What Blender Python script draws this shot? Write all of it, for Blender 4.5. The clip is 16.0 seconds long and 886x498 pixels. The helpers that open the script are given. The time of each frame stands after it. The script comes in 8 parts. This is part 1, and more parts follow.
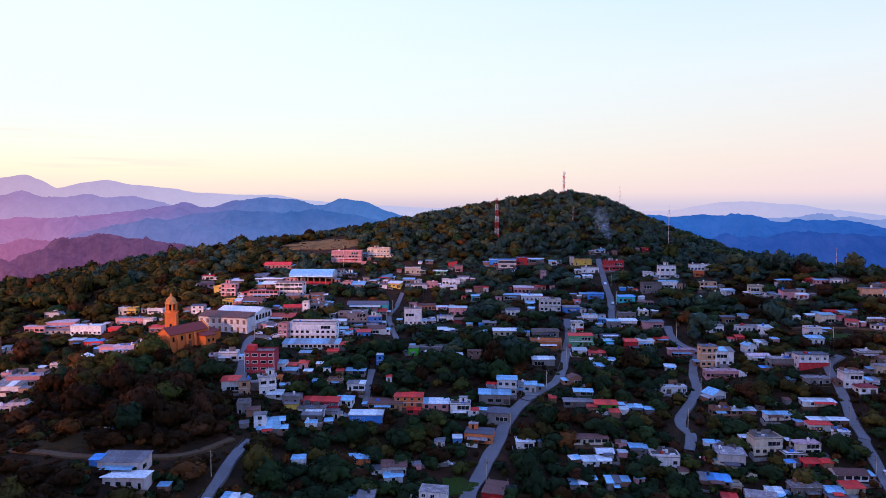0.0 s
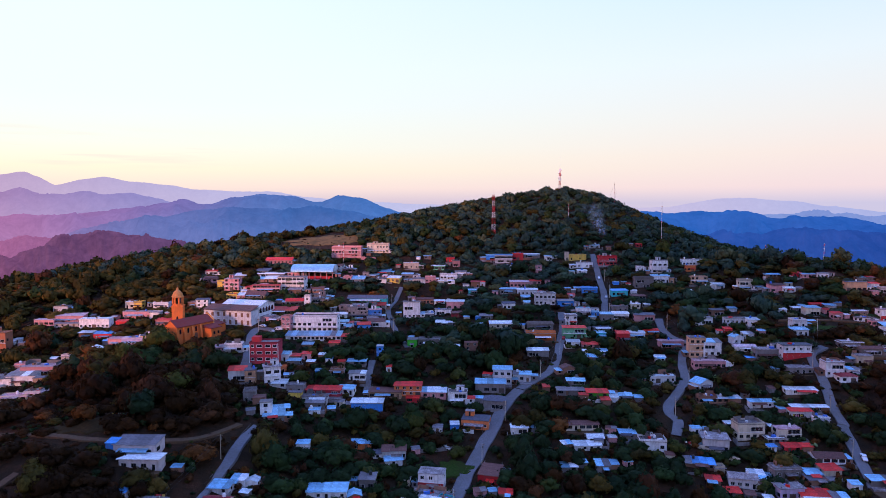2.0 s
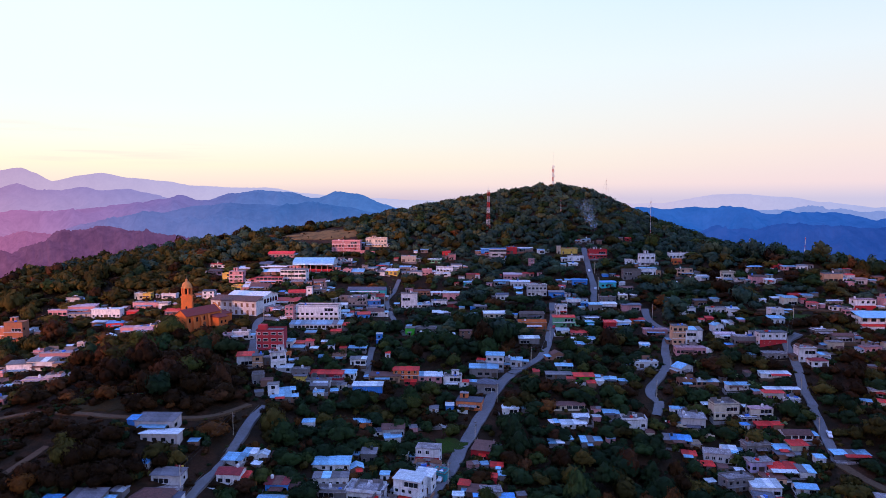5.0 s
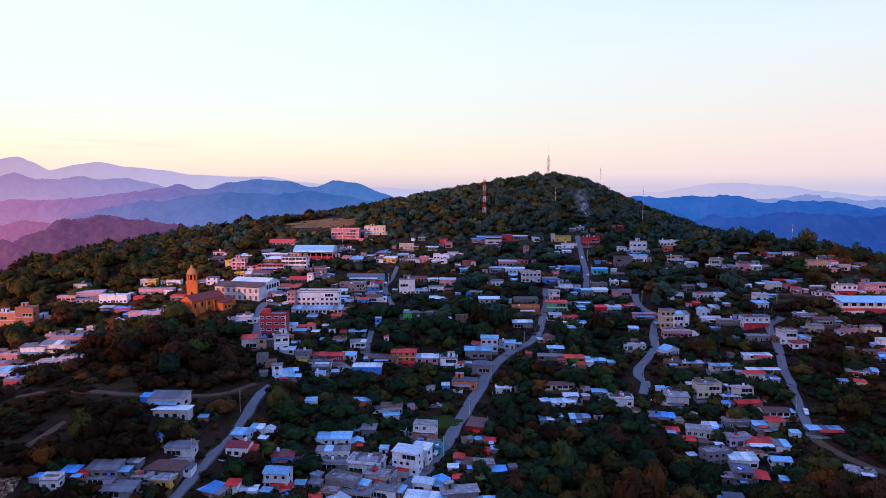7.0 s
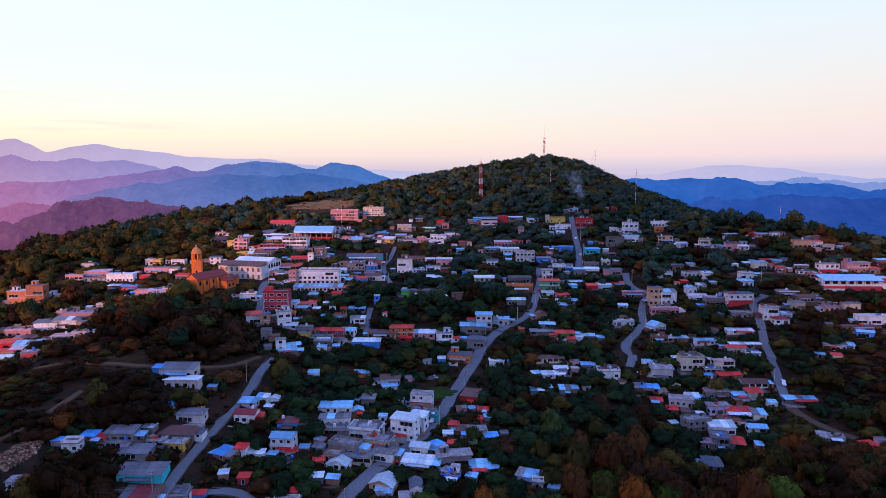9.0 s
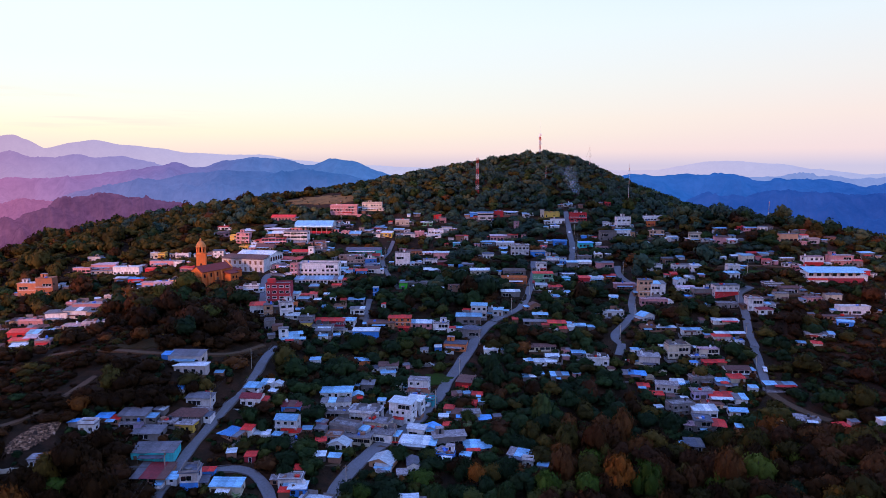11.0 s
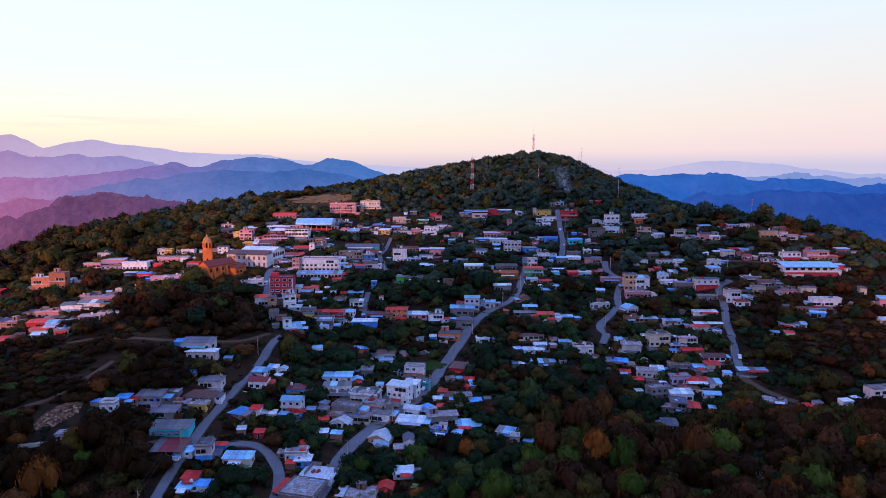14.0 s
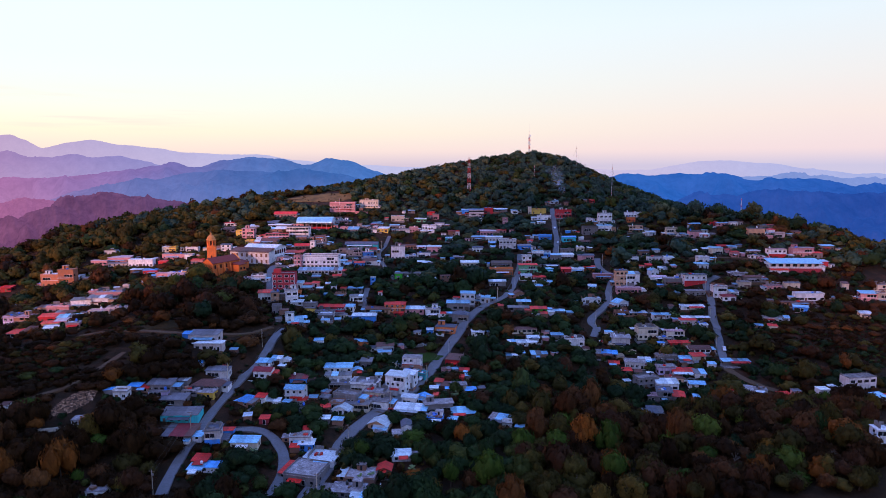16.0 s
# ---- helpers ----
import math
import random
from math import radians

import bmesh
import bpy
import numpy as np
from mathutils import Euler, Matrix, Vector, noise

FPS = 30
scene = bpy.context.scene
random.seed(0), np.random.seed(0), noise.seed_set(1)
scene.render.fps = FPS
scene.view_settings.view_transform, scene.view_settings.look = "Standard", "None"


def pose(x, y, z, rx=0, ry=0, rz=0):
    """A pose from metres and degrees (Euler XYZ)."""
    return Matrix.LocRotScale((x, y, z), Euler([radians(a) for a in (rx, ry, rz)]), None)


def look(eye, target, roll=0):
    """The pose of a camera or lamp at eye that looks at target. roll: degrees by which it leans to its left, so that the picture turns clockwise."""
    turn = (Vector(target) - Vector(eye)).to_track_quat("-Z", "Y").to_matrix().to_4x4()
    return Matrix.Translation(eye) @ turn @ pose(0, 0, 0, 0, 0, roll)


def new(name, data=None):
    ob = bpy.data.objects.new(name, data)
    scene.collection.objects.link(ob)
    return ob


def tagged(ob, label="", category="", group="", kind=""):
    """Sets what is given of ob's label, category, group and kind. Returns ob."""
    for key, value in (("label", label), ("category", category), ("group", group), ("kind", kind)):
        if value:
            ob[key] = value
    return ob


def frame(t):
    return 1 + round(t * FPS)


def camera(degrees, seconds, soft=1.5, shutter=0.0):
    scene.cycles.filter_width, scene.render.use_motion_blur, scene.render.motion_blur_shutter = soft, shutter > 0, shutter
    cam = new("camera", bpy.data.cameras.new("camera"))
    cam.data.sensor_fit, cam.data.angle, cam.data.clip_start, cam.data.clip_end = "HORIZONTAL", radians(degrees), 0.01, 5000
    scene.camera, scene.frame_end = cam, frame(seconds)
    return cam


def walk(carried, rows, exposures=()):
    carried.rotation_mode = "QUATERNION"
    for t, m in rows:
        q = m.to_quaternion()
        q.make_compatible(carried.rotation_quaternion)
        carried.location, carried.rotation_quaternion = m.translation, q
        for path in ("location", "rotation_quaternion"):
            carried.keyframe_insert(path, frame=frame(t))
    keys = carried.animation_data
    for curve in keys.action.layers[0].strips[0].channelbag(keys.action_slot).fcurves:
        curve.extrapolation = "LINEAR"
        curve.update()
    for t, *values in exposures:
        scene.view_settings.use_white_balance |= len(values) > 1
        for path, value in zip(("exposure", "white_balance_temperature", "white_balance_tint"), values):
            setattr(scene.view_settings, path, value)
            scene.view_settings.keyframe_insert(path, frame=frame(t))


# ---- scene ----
cam = camera(70.0, 16.0, soft=0.5)
# seconds, place in metres, and the turns of pose(): the drone draws back level over the town
PATH = [
    (0.0, -0.00, -0.00, 120.00, 86.117, 0.000, -0.000),
    (0.5, 0.04, -2.76, 119.98, 86.040, 0.028, -0.034),
    (1.0, 0.08, -5.55, 119.96, 85.957, 0.019, -0.080),
    (1.5, 0.13, -8.42, 119.92, 85.885, 0.035, -0.126),
    (2.0, 0.18, -11.35, 119.86, 85.819, 0.037, -0.174),
    (2.5, 0.23, -14.32, 119.79, 85.756, 0.068, -0.230),
    (3.0, 0.28, -17.32, 119.71, 85.709, 0.069, -0.277),
    (3.5, 0.34, -20.34, 119.62, 85.655, 0.049, -0.322),
    (4.0, 0.41, -23.40, 119.54, 85.607, 0.044, -0.366),
    (6.5, 1.20, -39.05, 119.43, 84.847, 0.068, -0.590),
    (7.0, 1.42, -42.27, 119.43, 84.474, 0.072, -0.637),
    (7.5, 1.63, -45.52, 119.40, 84.057, 0.072, -0.679),
    (8.0, 1.87, -48.76, 119.34, 83.639, 0.069, -0.726),
    (8.5, 2.13, -51.98, 119.28, 83.236, 0.071, -0.761),
    (9.0, 2.40, -55.16, 119.23, 82.884, 0.059, -0.794),
    (11.5, 3.61, -71.38, 119.23, 82.504, 0.073, -0.968),
    (12.0, 3.84, -74.71, 119.20, 82.493, 0.068, -1.010),
    (12.5, 4.07, -78.05, 119.16, 82.493, 0.064, -1.045),
    (13.0, 4.32, -81.42, 119.14, 82.489, 0.055, -1.079),
    (13.5, 4.55, -84.80, 119.12, 82.490, 0.050, -1.106),
    (14.0, 4.77, -88.19, 119.12, 82.499, 0.061, -1.144),
    (14.5, 5.00, -91.59, 119.11, 82.495, 0.070, -1.181),
    (15.0, 5.25, -95.02, 119.12, 82.495, 0.072, -1.211),
    (15.5, 5.48, -98.49, 119.12, 82.488, 0.064, -1.241),
    (16.0, 5.69, -102.00, 119.11, 82.489, 0.096, -1.277),
]
walk(cam, [(row[0], pose(*row[1:])) for row in PATH])

# ---- light: clear dusk sky, brightest and warmest to the west (left), and a last low sun ----
SUN_AZ, SUN_EL = radians(-148), radians(11)
world = bpy.data.worlds.new("dusk_sky")
scene.world = world
world.use_nodes = True
wn, wl = world.node_tree.nodes, world.node_tree.links
wn.clear()
w_out, w_bg = wn.new("ShaderNodeOutputWorld"), wn.new("ShaderNodeBackground")
w_geo, w_sep = wn.new("ShaderNodeTexCoord"), wn.new("ShaderNodeSeparateXYZ")
wl.new(w_geo.outputs["Generated"], w_sep.inputs[0])


def w_ramp(stops, source):
    r = wn.new("ShaderNodeValToRGB")
    el = r.color_ramp.elements
    while len(el) < len(stops):
        el.new(0.5)
    for e, (p, c) in zip(el, stops):
        e.position, e.color = p, (*c, 1)
    wl.new(source, r.inputs[0])
    return r.outputs[0]


# the sky by height (sine of elevation): sunset side, far side, and a western glow added out of view to warm the left
west = w_ramp([(0.0, (0.74, 0.58, 0.66)), (0.022, (1.0, 0.80, 0.72)), (0.05, (1.04, 0.96, 0.74)), (0.085, (0.98, 1.02, 0.90)), (0.15, (0.92, 1.03, 1.04)),
               (0.32, (0.88, 1.03, 1.08)), (0.45, (0.60, 0.86, 1.6)), (0.7, (0.33, 0.61, 1.72)), (1.0, (0.325, 0.61, 1.88))], w_sep.outputs["Z"])
east = w_ramp([(0.0, (0.62, 0.58, 0.78)), (0.022, (0.90, 0.72, 0.76)), (0.07, (0.94, 0.80, 0.77)), (0.12, (0.89, 0.86, 0.86)), (0.2, (0.82, 0.91, 0.98)),
               (0.32, (0.64, 0.84, 1.10)), (0.45, (0.42, 0.70, 1.6)), (0.7, (0.325, 0.61, 1.88)), (1.0, (0.325, 0.61, 1.88))], w_sep.outputs["Z"])
glow = w_ramp([(0.0, (1.3, 0.42, 0.34)), (0.08, (2.4, 0.85, 0.52)), (0.25, (1.6, 0.70, 0.66)), (0.45, (0.72, 0.66, 1.3)), (0.7, (0.44, 0.60, 1.45)), (1.0, (0.325, 0.61, 1.88))], w_sep.outputs["Z"])


def w_range(source, lo, hi):
    r = wn.new("ShaderNodeMapRange")
    r.inputs["From Min"].default_value, r.inputs["From Max"].default_value = lo, hi
    wl.new(source, r.inputs["Value"])
    return r.outputs[0]


def w_blend(fac, a, b):
    m = wn.new("ShaderNodeMix")
    m.data_type = "RGBA"
    wl.new(fac, m.inputs[0]), wl.new(a, m.inputs[6]), wl.new(b, m.inputs[7])
    return m.outputs[2]


dusk = w_ramp([(0.0, (0.56, 0.52, 0.80)), (0.1, (0.76, 0.72, 1.02)), (0.3, (0.66, 0.79, 1.32)), (1.0, (0.325, 0.61, 1.88))], w_sep.outputs["Z"])
ahead = w_blend(w_range(w_sep.outputs["X"], -0.45, 0.55), west, east)
round_sky = w_blend(w_range(w_sep.outputs["Y"], 0.35, -0.35), ahead, dusk)
# thin pink streaks of cloud low over the sunset ranges
w_map, w_noise, w_mul = wn.new("ShaderNodeMapping"), wn.new("ShaderNodeTexNoise"), wn.new("ShaderNodeMath")
w_map.inputs["Scale"].default_value = (5, 5, 95)
w_noise.inputs["Scale"].default_value, w_noise.inputs["Detail"].default_value = 1.0, 4
wl.new(w_geo.outputs["Generated"], w_map.inputs[0]), wl.new(w_map.outputs[0], w_noise.inputs["Vector"])
w_mul.operation = "MULTIPLY"
wl.new(w_ramp([(0.54, (0, 0, 0)), (0.72, (0.7, 0.7, 0.7))], w_noise.outputs["Fac"]), w_mul.inputs[0])
wl.new(w_ramp([(0.045, (0, 0, 0)), (0.06, (1, 1, 1)), (0.085, (1, 1, 1)), (0.11, (0, 0, 0))], w_sep.outputs["Z"]), w_mul.inputs[1])
w_pink = wn.new("ShaderNodeRGB")
w_pink.outputs[0].default_value = (0.98, 0.76, 0.72, 1)
w_left = wn.new("ShaderNodeMath")
w_left.operation = "MULTIPLY"
wl.new(w_mul.outputs[0], w_left.inputs[0]), wl.new(w_range(w_sep.outputs["X"], -0.22, -0.5), w_left.inputs[1])
w_cloud = w_blend(w_left.outputs[0], round_sky, w_pink.outputs[0])
w_mixed = w_blend(w_range(w_sep.outputs["X"], -0.62, -0.90), w_cloud, glow)
w_sky = wn.new("ShaderNodeTexSky")
w_sky.sky_type, w_sky.sun_disc = "NISHITA", False
w_sky.sun_elevation, w_sky.sun_rotation = SUN_EL, SUN_AZ
w_dim = wn.new("ShaderNodeVectorMath")
w_dim.operation = "SCALE"
w_dim.inputs["Scale"].default_value = 0.004
wl.new(w_sky.outputs[0], w_dim.inputs[0])
w_add = wn.new("ShaderNodeVectorMath")
wl.new(w_mixed, w_add.inputs[0]), wl.new(w_dim.outputs[0], w_add.inputs[1])
wl.new(w_add.outputs[0], w_bg.inputs[0])
w_bg.inputs[1].default_value = 1.0
wl.new(w_bg.outputs[0], w_out.inputs[0])

sun = new("sun", bpy.data.lights.new("sun", "SUN"))
sun.data.energy, sun.data.angle, sun.data.color = 3.9, radians(4), (1.0, 0.44, 0.36)
sun.matrix_world = look((0, 0, 400), (-math.sin(SUN_AZ) * 400, -math.cos(SUN_AZ) * 400, 400 - math.tan(SUN_EL) * 400))

# ---- the lie of the land: coarse heights every 100 m, smoothed ----
SOUTH = [
    (-12, -14, -17, -18, -15, -8, -3, -2, -3, -6, -9),
    (-12, -6, -2, -3, -10, -1, 7, 9, 5, 2, 0),
    (-11, -2, 11, 20, 0, 3, 12, 17, 13, 9, 9),
    (-10, 0, 13, 40, 33, 9, 6, 11, 17, 18, 16),
    (-11, 8, 19, 35, 48, 35, 27, 36, 40, 31, 16),
    (-19, 22, 52, 51, 58, 49, 49, 66, 77, 46, 8),
]
NORTH = [
    (-32, 21, 69, 82, 78, 69, 71, 77, 72, 38, -7),
    (-36, 9, 54, 83, 97, 110, 118, 107, 61, 16, -26),
    (-29, -1, 29, 57, 87, 118, 140, 116, 51, 1, -39),
    (-13, -2, 10, 26, 48, 69, 86, 73, 35, -4, -40),
    (3, -2, -5, -3, 4, 13, 21, 22, 13, -8, -34),
]
# knolls and dips: x, y, height, spread
KNOLLS = [(127, 668, 7, 60), (165, 650, 4, 50), (-280, 400, 9, 60), (-19, 421, -8, 45), (-113, 205, 8, 40), (49, 563, -5, 50),
          (264, 418, 6, 50), (196, 316, 6, 40), (112, 180, -7, 45), (-32, 238, -5, 40), (70, 270, 5, 35), (189, 412, -5, 40), (62, 632, -7, 42)]
GRID = np.array(SOUTH + NORTH, dtype=float)


def _bump(u):
    a = np.abs(u)
    return np.where(a < 1, 2 / 3 - a * a + a ** 3 / 2, np.where(a < 2, (2 - a) ** 3 / 6, 0.0))


def ground_z(x, y):
    """Height of the ground at arrays x, y; beyond the town the land sinks to the valley."""
    x, y = np.asarray(x, float), np.asarray(y, float)
    cx, cy = np.clip(x, -400, 400), np.clip(y, 0, 800)
    bx = _bump((cx[..., None] - np.arange(-500, 501, 100)) / 100)
    by = _bump((cy[..., None] - np.arange(-100, 901, 100)) / 100)
    z = np.einsum("...i,ij,...j->...", by, GRID, bx)
    for a, b, h, r in KNOLLS:
        z = z + h * np.exp(-((cx - a) ** 2 + (cy - b) ** 2) / r ** 2)
    out = np.hypot(x - cx, y - cy)
    return z * np.exp(-out / 130) - 270 * (1 - np.exp(-out / 320))


def gz(x, y):
    return float(ground_z(np.array([x]), np.array([y]))[0])

# ---- materials ----
MATS = {}


def material(name):
    m = bpy.data.materials.new(name)
    m.use_nodes = True
    n = m.node_tree.nodes
    return m, n, m.node_tree.links, n["Principled BSDF"]


def noise_node(n, l, scale, detail=4, coord=None, rough=0.6):
    t = n.new("ShaderNodeTexNoise")
    t.inputs["Scale"].default_value, t.inputs["Detail"].default_value, t.inputs["Roughness"].default_value = scale, detail, rough
    if coord:
        l.new(coord, t.inputs["Vector"])
    return t.outputs["Fac"]


def ramp(n, l, source, stops):
    r = n.new("ShaderNodeValToRGB")
    el = r.color_ramp.elements
    while len(el) < len(stops):
        el.new(0.5)
    for e, (p, c) in zip(el, stops):
        e.position, e.color = p, (*c, 1)
    l.new(source, r.inputs[0])
    return r.outputs[0]


def mixed(n, l, fac, a, b, mode="MIX"):
    m = n.new("ShaderNodeMix")
    m.data_type, m.blend_type = "RGBA", mode
    for k, v in ((0, fac), (6, a), (7, b)):
        if isinstance(v, (int, float)):
            m.inputs[k].default_value = v
        elif isinstance(v, tuple):
            m.inputs[k].default_value = (*v, 1)
        else:
            l.new(v, m.inputs[k])
    return m.outputs[2]


def bump(n, l, b, height, strength, dist):
    k = n.new("ShaderNodeBump")
    k.inputs["Strength"].default_value, k.inputs["Distance"].default_value = strength, dist
    l.new(height, k.inputs["Height"])
    l.new(k.outputs[0], b.inputs["Normal"])


def world_pos(n):
    return n.new("ShaderNodeNewGeometry").outputs["Position"]


def surface(name, colour, rough=0.8, metal=0.0, vary=0.25, fine=3.0, coarse=0.35, dirt=(0.12, 0.1, 0.085), dirty=0.35, relief=0.02):
    """Painted or bare surface: colour mottled at two scales, blotched with grime, finely rough."""
    if name in MATS:
        return MATS[name]
    m, n, l, b = material(name)
    p = world_pos(n)
    a = noise_node(n, l, fine, 5, p)
    c = noise_node(n, l, coarse, 3, p)
    lo, hi = tuple(v * (1 - vary) for v in colour), tuple(min(v * (1 + vary * 0.5), 0.9) for v in colour)
    base = ramp(n, l, a, [(0.3, lo), (0.7, hi)])
    g = ramp(n, l, c, [(0.45, (0, 0, 0)), (0.75, (dirty, dirty, dirty))])
    l.new(mixed(n, l, g, base, dirt), b.inputs["Base Color"])
    b.inputs["Roughness"].default_value, b.inputs["Metallic"].default_value = rough, metal
    if rough >= 0.9:
        b.inputs["Specular IOR Level"].default_value = 0.12
    if relief:
        bump(n, l, b, a, 0.5, relief)
    MATS[name] = m
    return m


def ground_material():
    m, n, l, b = material("ground_scrub")
    p = world_pos(n)
    a, c, f = noise_node(n, l, 0.02, 5, p), noise_node(n, l, 0.16, 6, p), noise_node(n, l, 1.3, 4, p)
    grass = ramp(n, l, c, [(0.3, (0.018, 0.011, 0.006)), (0.5, (0.030, 0.017, 0.008)), (0.7, (0.048, 0.026, 0.012))])
    soil = ramp(n, l, f, [(0.3, (0.036, 0.015, 0.008)), (0.7, (0.070, 0.030, 0.015))])
    k = ramp(n, l, mixed(n, l, 0.45, a, c), [(0.5, (0, 0, 0)), (0.62, (1, 1, 1))])
    l.new(mixed(n, l, k, grass, soil), b.inputs["Base Color"])
    b.inputs["Roughness"].default_value = 0.95
    b.inputs["Specular IOR Level"].default_value = 0.1
    tuft = noise_node(n, l, 0.7, 6, p, 0.75)
    bump(n, l, b, tuft, 1.0, 1.1)
    return m


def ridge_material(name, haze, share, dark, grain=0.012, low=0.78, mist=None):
    """Far wooded slope with its haze painted in as emission, thicker towards the valley floor; mist: colour, low and
    high level, share.
    """
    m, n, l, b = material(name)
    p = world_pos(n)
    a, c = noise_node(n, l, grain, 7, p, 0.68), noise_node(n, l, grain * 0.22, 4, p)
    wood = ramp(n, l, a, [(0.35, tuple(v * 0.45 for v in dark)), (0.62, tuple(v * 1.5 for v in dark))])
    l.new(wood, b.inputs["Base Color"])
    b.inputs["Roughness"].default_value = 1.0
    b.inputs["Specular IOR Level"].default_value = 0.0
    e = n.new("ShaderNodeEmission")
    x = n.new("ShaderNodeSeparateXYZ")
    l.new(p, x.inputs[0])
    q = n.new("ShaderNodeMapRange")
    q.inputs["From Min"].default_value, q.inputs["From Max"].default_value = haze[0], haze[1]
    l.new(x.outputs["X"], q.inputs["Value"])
    haze_glow = ramp(n, l, q.outputs[0], haze[2])
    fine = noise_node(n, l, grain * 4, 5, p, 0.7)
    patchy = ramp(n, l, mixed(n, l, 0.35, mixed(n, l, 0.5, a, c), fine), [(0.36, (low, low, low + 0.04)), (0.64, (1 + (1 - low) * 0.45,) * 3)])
    haze_glow = mixed(n, l, 1.0, haze_glow, patchy, "MULTIPLY")
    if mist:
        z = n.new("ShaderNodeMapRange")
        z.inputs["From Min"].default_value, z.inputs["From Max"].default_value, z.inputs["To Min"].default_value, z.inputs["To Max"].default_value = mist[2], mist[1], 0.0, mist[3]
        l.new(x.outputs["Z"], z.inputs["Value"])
        haze_glow = mixed(n, l, z.outputs[0], haze_glow, mixed(n, l, 1.0, ramp(n, l, q.outputs[0], mist[0]), patchy, "MULTIPLY"))
    l.new(haze_glow, e.inputs[0])
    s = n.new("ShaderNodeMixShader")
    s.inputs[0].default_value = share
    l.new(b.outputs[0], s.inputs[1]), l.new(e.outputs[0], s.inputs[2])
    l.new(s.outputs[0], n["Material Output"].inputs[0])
    return m


def painted(name, colour, rough=0.85, dirty=0.45):
    """House paint or render: each house a little different, streaked and stained below its eaves by rain."""
    m, n, l, b = material(name)
    p = world_pos(n)
    a, c = noise_node(n, l, 2.2, 5, p), noise_node(n, l, 0.5, 4, p)
    st = n.new("ShaderNodeMapping")
    st.inputs["Scale"].default_value = (1.1, 1.1, 0.2)
    l.new(p, st.inputs[0])
    streak = noise_node(n, l, 1.0, 4, st.outputs[0])
    rnd = n.new("ShaderNodeObjectInfo").outputs["Random"]
    own = ramp(n, l, rnd, [(0.0, tuple(v * 0.58 for v in colour)), (0.5, colour), (1.0, tuple(min(0.85, v * 1.12 + 0.01) for v in colour))])
    base = mixed(n, l, ramp(n, l, a, [(0.3, (0, 0, 0)), (0.75, (0.35, 0.35, 0.35))]), own, tuple(v * 0.6 for v in colour))
    g = ramp(n, l, mixed(n, l, 0.5, c, streak), [(0.44, (0, 0, 0)), (0.66, (dirty, dirty, dirty))])
    l.new(mixed(n, l, g, base, (0.09, 0.08, 0.075)), b.inputs["Base Color"])
    b.inputs["Roughness"].default_value = rough
    b.inputs["Specular IOR Level"].default_value = 0.15
    bump(n, l, b, a, 0.4, 0.02)
    return m


def sheet_metal(name, colour, rough=0.42, metal=0.35, rust=0.35):
    """Corrugated sheet: ribs, laps between sheets, rust and dulled patches."""
    m, n, l, b = material(name)
    tc = n.new("ShaderNodeTexCoord").outputs["Object"]
    p = world_pos(n)
    w = n.new("ShaderNodeTexWave")
    w.inputs["Scale"].default_value, w.inputs["Distortion"].default_value = 1.6, 0.0
    l.new(tc, w.inputs[0])
    br = n.new("ShaderNodeTexBrick")
    br.inputs["Scale"].default_value, br.inputs["Mortar Size"].default_value = 0.55, 0.012
    br.inputs["Color1"].default_value, br.inputs["Color2"].default_value, br.inputs["Mortar"].default_value = (0.68, 0.68, 0.68, 1), (1.05, 1.05, 1.05, 1), (0.45, 0.45, 0.45, 1)
    l.new(tc, br.inputs[0])
    c = noise_node(n, l, 4.5, 6, p)
    rnd = n.new("ShaderNodeObjectInfo").outputs["Random"]
    own = ramp(n, l, rnd, [(0.0, tuple(v * 0.6 for v in colour)), (0.45, colour), (1.0, tuple(min(0.9, v * 1.2) for v in colour))])
    base = mixed(n, l, 1.0, own, br.outputs[0], "MULTIPLY")
    r = ramp(n, l, c, [(0.52, (0, 0, 0)), (0.78, (rust, rust, rust))])
    l.new(mixed(n, l, r, base, (0.13, 0.06, 0.035)), b.inputs["Base Color"])
    b.inputs["Roughness"].default_value, b.inputs["Metallic"].default_value = rough, metal
    b.inputs["Specular IOR Level"].default_value = 0.2
    bump(n, l, b, w.outputs["Fac"], 0.6, 0.05)
    return m


def slab(name, dark, mid, pale):
    """Rough roof slab: pools of black mould, pale dry patches and grit."""
    m, n, l, b = material(name)
    p = world_pos(n)
    a, c, f = noise_node(n, l, 0.45, 6, p, 0.7), noise_node(n, l, 1.7, 5, p, 0.7), noise_node(n, l, 7.0, 3, p)
    base = ramp(n, l, mixed(n, l, 0.45, a, c), [(0.36, dark), (0.5, mid), (0.62, pale)])
    rnd = ramp(n, l, n.new("ShaderNodeObjectInfo").outputs["Random"], [(0.0, (0.6, 0.57, 0.56)), (0.6, (1, 0.98, 0.98)), (1.0, (1.3, 1.28, 1.28))])
    grit = ramp(n, l, f, [(0.3, (0.8, 0.8, 0.8)), (0.7, (1.15, 1.15, 1.15))])
    l.new(mixed(n, l, 1.0, mixed(n, l, 1.0, base, rnd, "MULTIPLY"), grit, "MULTIPLY"), b.inputs["Base Color"])
    b.inputs["Roughness"].default_value = 0.95
    b.inputs["Specular IOR Level"].default_value = 0.12
    bump(n, l, b, c, 0.5, 0.05)
    return m


